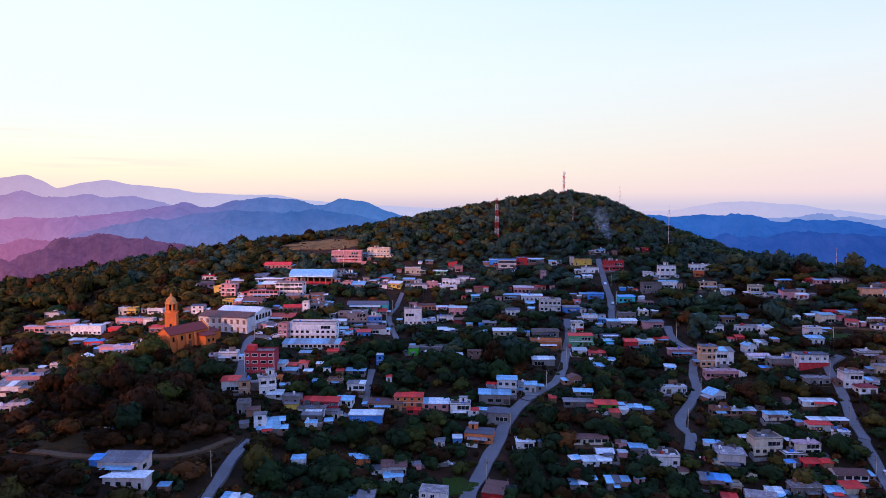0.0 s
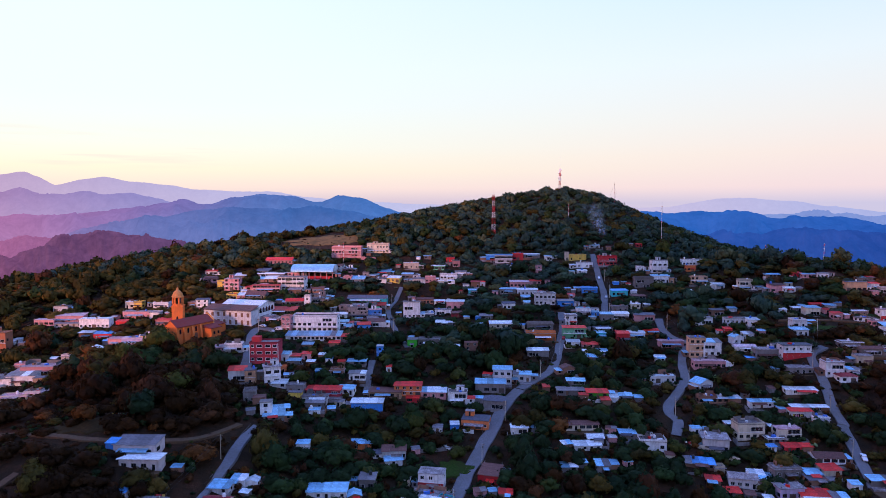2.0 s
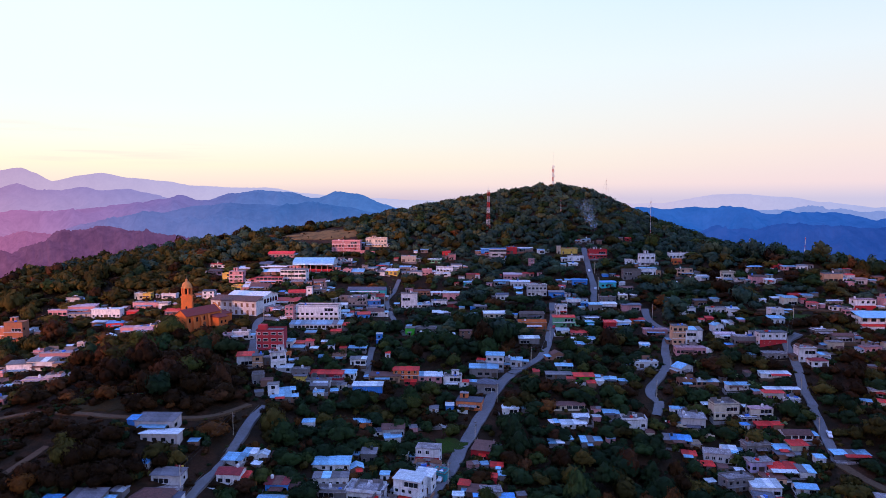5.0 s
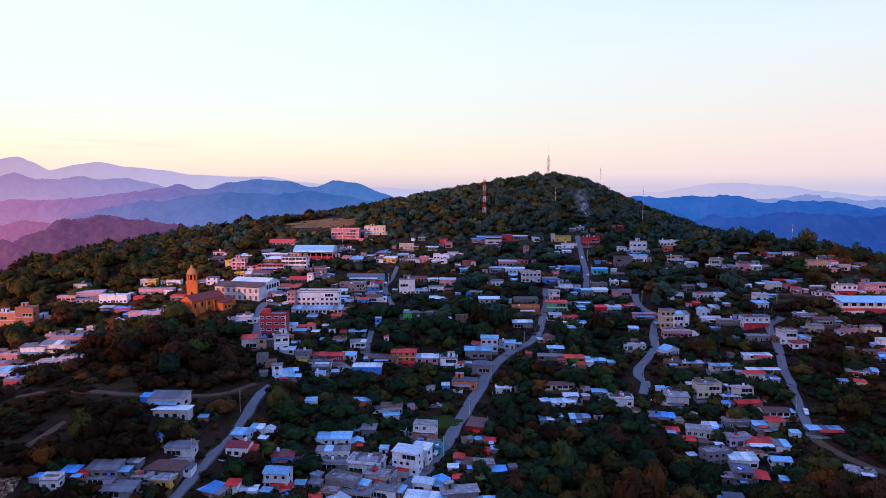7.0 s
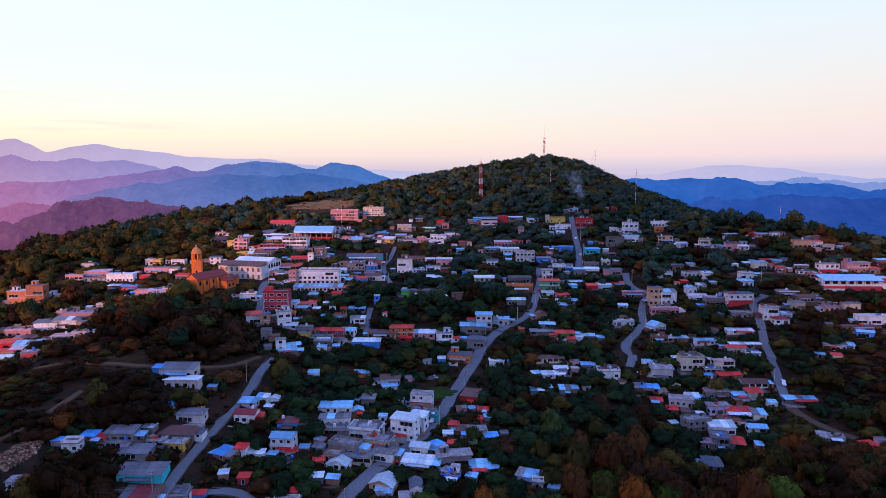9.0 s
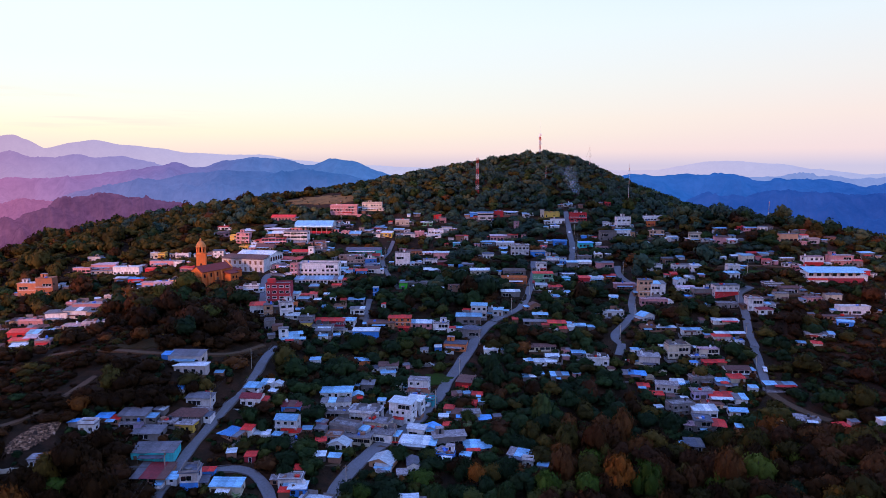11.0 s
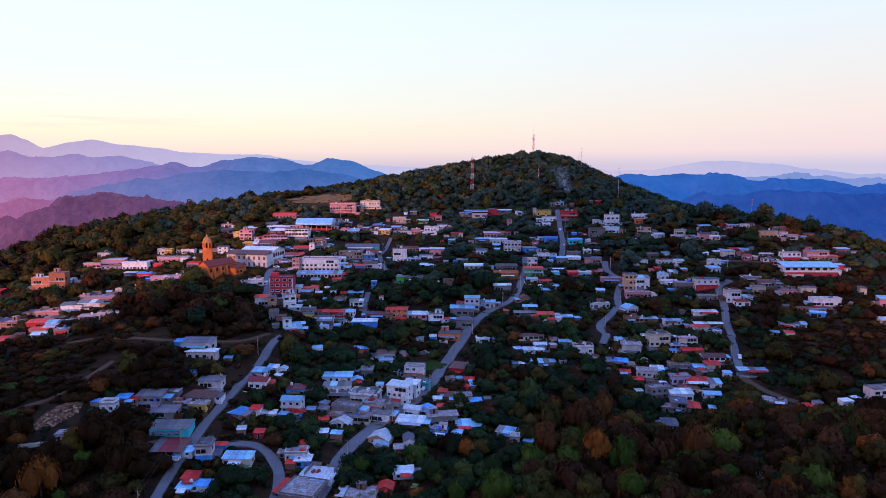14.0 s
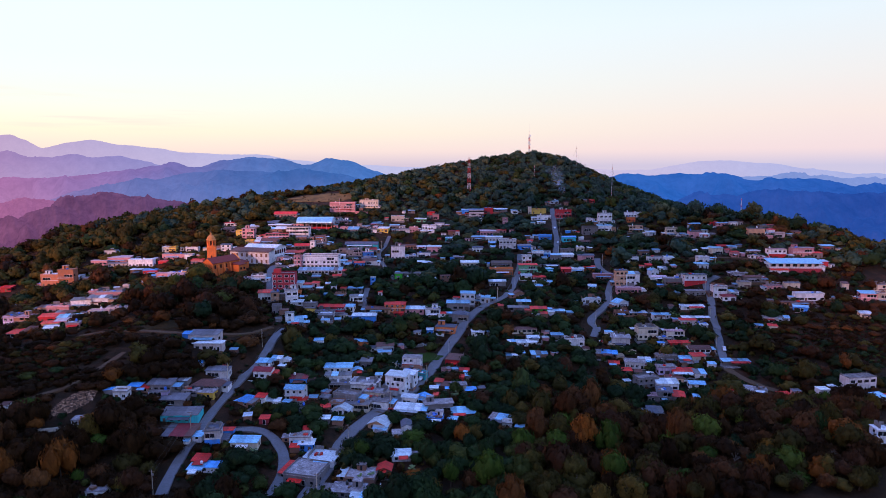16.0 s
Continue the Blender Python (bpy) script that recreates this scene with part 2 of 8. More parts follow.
WALL = {"w": painted("white_render", (0.78, 0.77, 0.78), 0.85, 0.5), "c": painted("cream_render", (0.60, 0.52, 0.40)), "g": painted("grey_block", (0.22, 0.20, 0.20), 0.95, 0.7),
        "o": painted("orange_paint", (0.68, 0.19, 0.06)), "r": painted("red_paint", (0.55, 0.03, 0.04)), "p": painted("pink_paint", (0.60, 0.28, 0.29)),
        "y": painted("yellow_paint", (0.68, 0.46, 0.08)), "b": painted("blue_paint", (0.05, 0.28, 0.80)), "t": painted("turquoise_paint", (0.04, 0.50, 0.55)),
        "n": painted("mint_paint", (0.22, 0.60, 0.34)), "N": painted("bright_green_paint", (0.06, 0.52, 0.04)), "l": painted("lilac_paint", (0.46, 0.38, 0.56)),
        "k": painted("bare_brick", (0.30, 0.15, 0.10), 0.95), "d": painted("peach_paint", (0.68, 0.40, 0.24)), "R": painted("deep_red_paint", (0.36, 0.03, 0.05))}
WALL["v"], WALL["B"] = WALL["w"], painted("pale_concrete", (0.52, 0.46, 0.45))
WALL["C"], WALL["K"] = WALL["B"], painted("orange_brick", (0.46, 0.17, 0.085), 0.95)
ROOF = {"w": sheet_metal("white_sheet", (0.76, 0.82, 0.84), 0.45, 0.1, 0.1), "b": sheet_metal("galvanised_sheet", (0.28, 0.56, 0.76), 0.36, 0.4), "r": sheet_metal("red_sheet", (0.74, 0.03, 0.022), 0.5, 0.0, 0.2),
        "k": sheet_metal("rusty_sheet", (0.17, 0.075, 0.06), 0.7, 0.1, 0.5), "d": sheet_metal("dark_sheet", (0.12, 0.12, 0.15), 0.6, 0.2), "g": slab("concrete_slab", (0.075, 0.06, 0.06), (0.22, 0.19, 0.185), (0.40, 0.37, 0.37)),
        "p": slab("pink_slab", (0.14, 0.08, 0.08), (0.38, 0.22, 0.23), (0.55, 0.38, 0.38)), "o": sheet_metal("orange_sheet", (0.62, 0.20, 0.08), 0.6, 0.0, 0.2), "t": sheet_metal("turquoise_sheet", (0.10, 0.45, 0.50)), "B": sheet_metal("blue_sheet", (0.10, 0.38, 0.80), 0.4, 0.2, 0.15), "P": sheet_metal("pale_pink_sheet", (0.62, 0.45, 0.47), 0.5, 0.1, 0.3), "R": sheet_metal("maroon_sheet", (0.26, 0.03, 0.035), 0.6, 0.0, 0.3), "s": sheet_metal("weathered_sheet", (0.21, 0.19, 0.20), 0.55, 0.2, 0.7)}
DARK = surface("window_glass", (0.012, 0.014, 0.018), 0.12, 0.0, 0.1, 0.8, 0.2, (0.02, 0.02, 0.02), 0.2, 0.0)
FRAME_W = surface("white_frame", (0.68, 0.68, 0.68), 0.5, dirty=0.2)
FRAME_D = surface("dark_frame", (0.06, 0.055, 0.05), 0.5, 0.3, dirty=0.2)
TIMBER = surface("door_timber", (0.16, 0.075, 0.04), 0.6, 0.0, 0.3, 6.0, 0.8)
STEEL = surface("rusty_steel", (0.10, 0.07, 0.06), 0.6, 0.5)
TANK_B, TANK_K = surface("blue_plastic", (0.03, 0.16, 0.62), 0.4, dirty=0.15), surface("black_plastic", (0.02, 0.02, 0.022), 0.45, dirty=0.2)
TANK_W = surface("white_plastic", (0.7, 0.7, 0.72), 0.4, dirty=0.2)
CONCRETE = surface("road_concrete", (0.16, 0.15, 0.155), 0.9, 0.0, 0.25, 1.5, 0.12, (0.10, 0.085, 0.07), 0.6, 0.03)
DIRT = surface("dirt_track", (0.105, 0.06, 0.034), 0.95, 0.0, 0.35, 1.2, 0.15, (0.08, 0.07, 0.04), 0.5, 0.06)

# ---- setting: one sheet of ground out to the horizon ----
def mesh_object(name, verts, faces, mat, smooth=False):
    me = bpy.data.meshes.new(name)
    me.from_pydata(verts if isinstance(verts, list) else verts.tolist(), [], faces if isinstance(faces, list) else faces.tolist())
    me.materials.append(mat)
    if smooth:
        me.shade_smooth()
    return new(name, me)


def spread(lo, hi, step, reach):
    """Even steps in the middle, ever longer ones out to reach."""
    v, out = list(np.arange(lo, hi + 0.1, step)), step
    while v[-1] < reach:
        out *= 1.35
        v.append(v[-1] + out)
    out = step
    while v[0] > -reach:
        out *= 1.35
        v.insert(0, v[0] - out)
    return np.array(v)


def grid_faces(nx, ny):
    i = np.arange((ny - 1) * nx).reshape(ny - 1, nx)[:, :-1].ravel()
    return np.stack([i, i + 1, i + nx + 1, i + nx], 1)


gx, gy = spread(-420, 440, 5, 4600), spread(60, 760, 5, 4600)
mx, my = np.meshgrid(gx, gy)
mz = ground_z(mx, my)
rough = np.array([noise.fractal(Vector((x * 0.02, y * 0.02, 3.1)), 0.9, 2.1, 4) for x, y in zip(mx.ravel(), my.ravel())]).reshape(mx.shape)
mz = mz + rough * 0.5
ground = mesh_object("ground", np.stack([mx.ravel(), my.ravel(), mz.ravel()], 1), grid_faces(len(gx), len(gy)), ground_material(), True)
tagged(ground, "dark scrubby hillside ground with grass and bare brown soil", "ground", kind="structure")


# ---- far ranges: silhouettes as azimuth (tangent) and height (tangent above the level eye), at a distance ----
def far_ridge(name, label, dist, profile, mat, spur, seed, foot=-0.09, jag=0.004, relief=0.008):
    az = np.array([p[0] for p in profile])
    el = np.array([p[1] for p in profile])
    us = np.linspace(az[0], az[-1], 640)
    i = np.clip(np.searchsorted(az, us) - 1, 0, len(az) - 2)
    k = (us - az[i]) / (az[i + 1] - az[i])
    k = k * k * (3 - 2 * k) * 0.6 + k * 0.4
    crest = el[i] * (1 - k) + el[i + 1] * k
    crest = crest + np.array([noise.fractal(Vector((u * 22, seed, 0)), 0.8, 2.1, 6) + 0.35 * noise.noise(Vector((u * 260, seed, 3))) for u in us]) * jag
    rows, verts = 26, []
    for r in range(rows):
        f = r / (rows - 1)
        for u, c in zip(us, crest):
            n1 = noise.ridged_multi_fractal(Vector((u * 9, f * 1.6 + seed, seed)), 0.9, 2.1, 5, 1.0, 2.0) - 1.0
            d = dist * (1 - spur * f * (0.75 + 0.22 * n1))
            h = c + (foot - c) * f ** 1.15 + n1 * relief * min(1, f * 5) * (1 - f)
            verts.append((u * d, d, 120 + h * d))
    ob = mesh_object(name, verts, grid_faces(640, rows)[:, ::-1], mat, True)
    return tagged(ob, label, "mountains", kind="structure")


def prof(*xy):
    return [((x - 784) / 1120, (365 - y) / 1120) for x, y in xy]


# each range glows in the violet or blue of its painted evening haze
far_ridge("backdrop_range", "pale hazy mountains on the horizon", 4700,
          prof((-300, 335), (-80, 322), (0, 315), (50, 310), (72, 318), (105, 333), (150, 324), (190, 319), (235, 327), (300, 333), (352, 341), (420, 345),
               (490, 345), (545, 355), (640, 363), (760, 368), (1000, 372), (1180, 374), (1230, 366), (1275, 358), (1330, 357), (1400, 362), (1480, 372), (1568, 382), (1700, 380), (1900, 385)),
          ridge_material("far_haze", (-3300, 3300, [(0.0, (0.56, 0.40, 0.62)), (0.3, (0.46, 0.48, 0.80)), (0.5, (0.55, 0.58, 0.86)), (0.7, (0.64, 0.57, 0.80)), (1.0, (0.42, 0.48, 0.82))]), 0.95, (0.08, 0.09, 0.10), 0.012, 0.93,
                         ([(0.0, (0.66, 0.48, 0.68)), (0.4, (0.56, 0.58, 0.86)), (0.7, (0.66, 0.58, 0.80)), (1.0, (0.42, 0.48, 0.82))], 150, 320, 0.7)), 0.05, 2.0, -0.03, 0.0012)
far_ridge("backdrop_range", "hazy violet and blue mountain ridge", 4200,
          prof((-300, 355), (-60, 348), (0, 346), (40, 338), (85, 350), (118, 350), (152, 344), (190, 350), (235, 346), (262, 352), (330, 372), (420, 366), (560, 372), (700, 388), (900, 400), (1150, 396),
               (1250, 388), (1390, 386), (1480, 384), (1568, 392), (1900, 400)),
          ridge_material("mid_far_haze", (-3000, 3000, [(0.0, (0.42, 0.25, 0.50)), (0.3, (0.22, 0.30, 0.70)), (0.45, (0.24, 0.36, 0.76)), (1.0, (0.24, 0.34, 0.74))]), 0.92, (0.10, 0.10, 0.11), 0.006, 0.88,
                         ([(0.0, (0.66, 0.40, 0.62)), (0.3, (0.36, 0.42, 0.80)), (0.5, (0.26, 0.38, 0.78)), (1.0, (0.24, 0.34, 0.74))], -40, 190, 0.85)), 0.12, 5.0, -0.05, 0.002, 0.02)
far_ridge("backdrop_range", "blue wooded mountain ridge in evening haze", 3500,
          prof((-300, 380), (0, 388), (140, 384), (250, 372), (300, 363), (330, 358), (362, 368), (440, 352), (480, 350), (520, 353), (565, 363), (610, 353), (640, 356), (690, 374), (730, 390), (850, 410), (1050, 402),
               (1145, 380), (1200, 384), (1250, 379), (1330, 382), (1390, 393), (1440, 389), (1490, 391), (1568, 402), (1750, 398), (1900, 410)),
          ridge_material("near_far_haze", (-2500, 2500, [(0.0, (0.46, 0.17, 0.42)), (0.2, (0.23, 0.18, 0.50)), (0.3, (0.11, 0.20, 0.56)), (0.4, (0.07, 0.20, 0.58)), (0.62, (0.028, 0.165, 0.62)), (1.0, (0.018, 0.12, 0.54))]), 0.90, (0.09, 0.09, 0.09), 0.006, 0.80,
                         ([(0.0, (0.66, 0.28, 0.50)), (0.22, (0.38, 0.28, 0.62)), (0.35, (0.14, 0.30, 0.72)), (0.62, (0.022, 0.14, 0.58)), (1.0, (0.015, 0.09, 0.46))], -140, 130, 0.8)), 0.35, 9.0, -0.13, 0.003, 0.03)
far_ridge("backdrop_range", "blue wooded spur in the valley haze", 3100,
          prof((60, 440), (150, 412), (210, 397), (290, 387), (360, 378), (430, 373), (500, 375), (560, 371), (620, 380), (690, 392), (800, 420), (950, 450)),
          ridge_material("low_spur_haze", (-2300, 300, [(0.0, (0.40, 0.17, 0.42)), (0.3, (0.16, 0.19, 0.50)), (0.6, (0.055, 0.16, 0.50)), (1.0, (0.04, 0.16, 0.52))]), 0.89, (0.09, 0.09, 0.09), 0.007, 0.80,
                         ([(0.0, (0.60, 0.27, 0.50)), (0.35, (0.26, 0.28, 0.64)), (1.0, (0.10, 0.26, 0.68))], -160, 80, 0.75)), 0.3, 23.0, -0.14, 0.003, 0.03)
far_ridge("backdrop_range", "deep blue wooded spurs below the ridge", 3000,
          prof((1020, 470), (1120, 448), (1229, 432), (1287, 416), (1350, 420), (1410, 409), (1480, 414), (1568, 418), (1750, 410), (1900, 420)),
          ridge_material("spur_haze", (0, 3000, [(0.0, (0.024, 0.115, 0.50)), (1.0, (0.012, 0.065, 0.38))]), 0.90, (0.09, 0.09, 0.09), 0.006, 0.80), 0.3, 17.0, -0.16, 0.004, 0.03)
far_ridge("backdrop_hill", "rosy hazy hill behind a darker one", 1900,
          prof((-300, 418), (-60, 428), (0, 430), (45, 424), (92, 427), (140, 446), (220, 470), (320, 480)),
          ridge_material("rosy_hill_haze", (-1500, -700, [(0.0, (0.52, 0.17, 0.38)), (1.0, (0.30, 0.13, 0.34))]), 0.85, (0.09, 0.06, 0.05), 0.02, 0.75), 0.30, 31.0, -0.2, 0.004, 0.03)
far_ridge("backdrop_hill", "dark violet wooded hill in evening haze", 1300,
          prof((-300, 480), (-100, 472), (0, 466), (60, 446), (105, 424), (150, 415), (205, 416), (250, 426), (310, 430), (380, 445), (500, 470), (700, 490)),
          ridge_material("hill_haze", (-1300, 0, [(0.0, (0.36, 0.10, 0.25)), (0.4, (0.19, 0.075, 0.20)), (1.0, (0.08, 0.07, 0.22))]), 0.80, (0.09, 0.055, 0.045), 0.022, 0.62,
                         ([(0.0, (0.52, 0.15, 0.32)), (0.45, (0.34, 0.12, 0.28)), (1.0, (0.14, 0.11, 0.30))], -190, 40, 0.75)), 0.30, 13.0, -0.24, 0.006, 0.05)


# unseen mountain added behind the viewer to block the sun over the lower town
def shadow_mountain():
    sx, sy = math.sin(SUN_AZ), math.cos(SUN_AZ)
    nu, nv, verts = 60, 24, []
    for j in range(nv):
        v = j / (nv - 1)
        for i in range(nu):
            u = -430 + 2300 * i / (nu - 1)
            k = min(1.0, max(0.0, (u + 318) / 84))
            # crest lowered on the right to let some warm sun past
            e = min(1.0, max(0.0, (u - 12) / 85))
            top = (580 - 158 * e * e * (3 - 2 * e)) * k * k * (3 - 2 * k) + (30 - 18 * e) * noise.fractal(Vector((u * 0.006, 2.0, 0)), 0.9, 2.0, 4)
            d = 1250 + 900 * v
            h = -140 + (top + 140) * math.sin(math.pi * v) ** 0.8 + 14 * noise.fractal(Vector((u * 0.01, v * 6, 4)), 0.9, 2.0, 4)
            verts.append((sx * d - sy * u, sy * d + sx * u, h))
    ob = mesh_object("backdrop_mountain", verts, grid_faces(nu, nv), ridge_wood, True)
    return tagged(ob, "unseen mountain added to shade the lower town", "mountains", kind="structure")


ridge_wood = surface("mountain_wood", (0.045, 0.06, 0.03), 0.95, 0.0, 0.4, 0.05, 0.01, (0.06, 0.05, 0.03), 0.4, 0.0)
shadow_mountain()


# open slopes of dry grass and bare soil
def open_slope(label, x, y, rx, ry, mat, seed):
    n, m = 10, 40
    verts, faces = [(x, y, gz(x, y) + 0.45)], []
    for j in range(1, n + 1):
        for i in range(m):
            a = 6.2832 * i / m
            q = j / n * (1 + 0.45 * noise.fractal(Vector((math.cos(a) * 2.2, math.sin(a) * 2.2, seed)), 0.7, 2.0, 5))
            px, py = x + rx * q * math.cos(a), y + ry * q * math.sin(a)
            verts.append((px, py, gz(px, py) + (0.45 if j < n else -1.2)))
    faces = [(0, 1 + i, 1 + (i + 1) % m) for i in range(m)]
    for j in range(n - 1):
        faces += [(1 + j * m + i, 1 + (j + 1) * m + i, 1 + (j + 1) * m + (i + 1) % m, 1 + j * m + (i + 1) % m) for i in range(m)]
    me = bpy.data.meshes.new("slope")
    me.from_pydata(verts, [], faces)
    me.materials.append(mat)
    me.shade_smooth()
    tagged(new("ground_clearing", me), label, "ground", kind="structure")


DRY_GRASS = surface("dry_grass", (0.21, 0.115, 0.038), 0.95, 0.0, 0.5, 0.9, 0.14, (0.028, 0.026, 0.008), 0.85, 0.25)
open_slope("open hillside of dry brown grass below the wood", -104, 552, 34, 22, DRY_GRASS, 1.0)
BROWN_GRASS = surface("brown_grass", (0.040, 0.023, 0.007), 0.95, 0.0, 0.5, 0.8, 0.2, (0.018, 0.016, 0.005), 0.9, 0.3)
open_slope("slope of dry grass above the path", -124, 212, 17, 6, BROWN_GRASS, 4.0)
LAWN = surface("lawn_grass", (0.026, 0.050, 0.005), 0.95, 0.0, 0.5, 1.6, 0.25, (0.03, 0.024, 0.008), 0.8, 0.2)
open_slope("green lawn beside the street", 4, 226, 8.5, 6, LAWN, 6.0)
open_slope("green playing field between houses", 211, 331, 11, 6, LAWN, 8.0)

# ---- kit for building things ----
def part(name, bm, mat, parent, label="", at=None):
    """Links a bmesh (or a ready mesh) as one part under a thing or a part."""
    if isinstance(bm, bmesh.types.BMesh):
        me = bpy.data.meshes.new(name)
        bm.to_mesh(me)
        bm.free()
        for m in mat if isinstance(mat, (list, tuple)) else [mat]:
            me.materials.append(m)
    else:
        me = bm
    ob = new(name, me)
    ob.parent = parent
    if at is not None:
        ob.matrix_basis = at
    if label:
        tagged(ob, label)
    return ob


def thing(name, label, category, at, group="", kind=""):
    ob = new(name)
    ob.empty_display_size = 0.5
    ob.matrix_basis = at
    return tagged(ob, label, category, group, kind)


def box(bm, x0, x1, y0, y1, z0, z1, mat=0):
    v = [bm.verts.new(c) for c in ((x0, y0, z0), (x1, y0, z0), (x1, y1, z0), (x0, y1, z0), (x0, y0, z1), (x1, y0, z1), (x1, y1, z1), (x0, y1, z1))]
    for q in ((3, 2, 1, 0), (4, 5, 6, 7), (0, 1, 5, 4), (1, 2, 6, 5), (2, 3, 7, 6), (3, 0, 4, 7)):
        bm.faces.new([v[i] for i in q]).material_index = mat


def prism(bm, poly, x0, x1, mat=0, axis=0):
    """A polygon in (y, z) drawn out along x, or in (x, z) along y."""
    ends = []
    for s in (x0, x1):
        ends.append([bm.verts.new((s, a, b) if axis == 0 else (a, s, b)) for a, b in poly])
    n = len(poly)
    faces = [ends[0][::-1], ends[1]] + [[ends[0][i], ends[0][(i + 1) % n], ends[1][(i + 1) % n], ends[1][i]] for i in range(n)]
    for f in faces:
        bm.faces.new(f).material_index = mat


def tube(bm, p, q, r0, r1, sides=6, mat=0, cap=True):
    p, q = Vector(p), Vector(q)
    m = (q - p).to_track_quat("Z", "Y").to_matrix()
    rings = []
    for c, r in ((p, r0), (q, r1)):
        rings.append([bm.verts.new(c + m @ Vector((r * math.cos(6.2832 * i / sides), r * math.sin(6.2832 * i / sides), 0))) for i in range(sides)])
    for i in range(sides):
        j = (i + 1) % sides
        bm.faces.new((rings[0][i], rings[0][j], rings[1][j], rings[1][i])).material_index = mat
    if cap:
        bm.faces.new(rings[1]).material_index = mat
        bm.faces.new(rings[0][::-1]).material_index = mat


def lathe(bm, profile, sides=12, mat=0, centre=(0, 0)):
    """Turned shape from (radius, height) pairs."""
    rings = [[bm.verts.new((centre[0] + r * math.cos(6.2832 * i / sides), centre[1] + r * math.sin(6.2832 * i / sides), z)) for i in range(sides)] for r, z in profile]
    for a, b in zip(rings, rings[1:]):
        for i in range(sides):
            j = (i + 1) % sides
            bm.faces.new((a[i], a[j], b[j], b[i])).material_index = mat
    bm.faces.new(rings[-1]).material_index = mat
    bm.faces.new(rings[0][::-1]).material_index = mat


def mesh_of(name, bm, mats):
    me = bpy.data.meshes.new(name)
    bm.to_mesh(me)
    bm.free()
    for m in mats:
        me.materials.append(m)
    return me

# ---- houses ----
def panel_mesh(name, w, h, deep, cells, border, mats, sink):
    """One piece: a frame whose front is let in, cell by cell, to darker panes or panels."""
    bm = bmesh.new()
    nx, nz = cells
    f = [[bm.verts.new((-w / 2 + w * i / nx, -deep, h * k / nz)) for i in range(nx + 1)] for k in range(nz + 1)]
    front = [bm.faces.new((f[k][i], f[k][i + 1], f[k + 1][i + 1], f[k + 1][i])) for k in range(nz) for i in range(nx)]
    edge = [f[0][i] for i in range(nx + 1)] + [f[k][nx] for k in range(1, nz + 1)] + [f[nz][i] for i in range(nx - 1, -1, -1)] + [f[k][0] for k in range(nz - 1, 0, -1)]
    back = [bm.verts.new((v.co.x, 0.05, v.co.z)) for v in edge]
    for i in range(len(edge)):
        j = (i + 1) % len(edge)
        bm.faces.new((edge[j], edge[i], back[i], back[j]))
    bm.normal_update()
    bmesh.ops.inset_individual(bm, faces=front, thickness=border, depth=-min(sink, deep * 0.7))
    for q in front:
        q.material_index = 1
    return mesh_of(name, bm, mats)


WINDOWS = [panel_mesh("window", 1.6, 1.35, 0.03, (2, 1), 0.07, [FRAME_D, DARK], 0.05), panel_mesh("window", 1.35, 1.3, 0.03, (2, 1), 0.07, [FRAME_W, DARK], 0.05),
           panel_mesh("window", 2.3, 1.35, 0.03, (3, 1), 0.06, [FRAME_D, DARK], 0.05), panel_mesh("window", 1.1, 1.05, 0.03, (1, 1), 0.05, [FRAME_D, DARK], 0.05)]
# flat dark panels painted as the shade inside open upper floors
VERANDA_SHADES = [panel_mesh("veranda", 3.6, 1.8, 0.05, (2, 1), 0.1, [FRAME_W, DARK], 0.05), panel_mesh("veranda", 5.2, 1.8, 0.05, (3, 1), 0.1, [FRAME_W, DARK], 0.05)]
WIDE_WHITE = panel_mesh("window", 2.7, 1.3, 0.06, (3, 1), 0.12, [FRAME_W, DARK], 0.06)
DOORS = [panel_mesh("door", 1.15, 2.1, 0.03, (1, 2), 0.12, [FRAME_D, TIMBER], 0.03), panel_mesh("door", 1.15, 2.1, 0.03, (1, 1), 0.1, [FRAME_W, DARK], 0.03), panel_mesh("door", 2.4, 2.25, 0.03, (4, 1), 0.06, [FRAME_D, STEEL], 0.03)]
_bm = bmesh.new()
lathe(_bm, [(0.52, 0), (0.56, 0.05), (0.56, 0.32), (0.53, 0.36), (0.56, 0.4), (0.56, 0.72), (0.53, 0.76), (0.56, 0.8), (0.56, 1.05), (0.42, 1.25), (0.22, 1.33), (0.22, 1.42)], 12)
TANK_MESHES = [mesh_of("water_tank", _bm, [TANK_K])]
for _m in (TANK_B, TANK_W):
    TANK_MESHES.append(TANK_MESHES[0].copy())
    TANK_MESHES[-1].materials[0] = _m
_bm = bmesh.new()
for _x, _y in ((-0.12, -0.12), (0.12, -0.12), (0.12, 0.12), (-0.12, 0.12)):
    tube(_bm, (_x, _y, 0), (_x * 1.3, _y * 1.2, 1.1), 0.022, 0.018, 4)
box(_bm, -0.15, 0.15, -0.15, 0.15, 0, 0.42)
REBAR = mesh_of("column_stub", _bm, [WALL["g"]])

WALL_WORD = {"w": "white rendered", "c": "cream rendered", "g": "bare grey block", "o": "orange painted", "r": "red painted", "p": "pink painted", "y": "yellow painted", "b": "blue painted",
             "t": "turquoise painted", "n": "mint green", "N": "bright green", "l": "lilac painted", "k": "bare brick", "d": "peach painted", "R": "deep red", "v": "white and red", "B": "grey and blue", "C": "pale concrete", "K": "orange brick"}
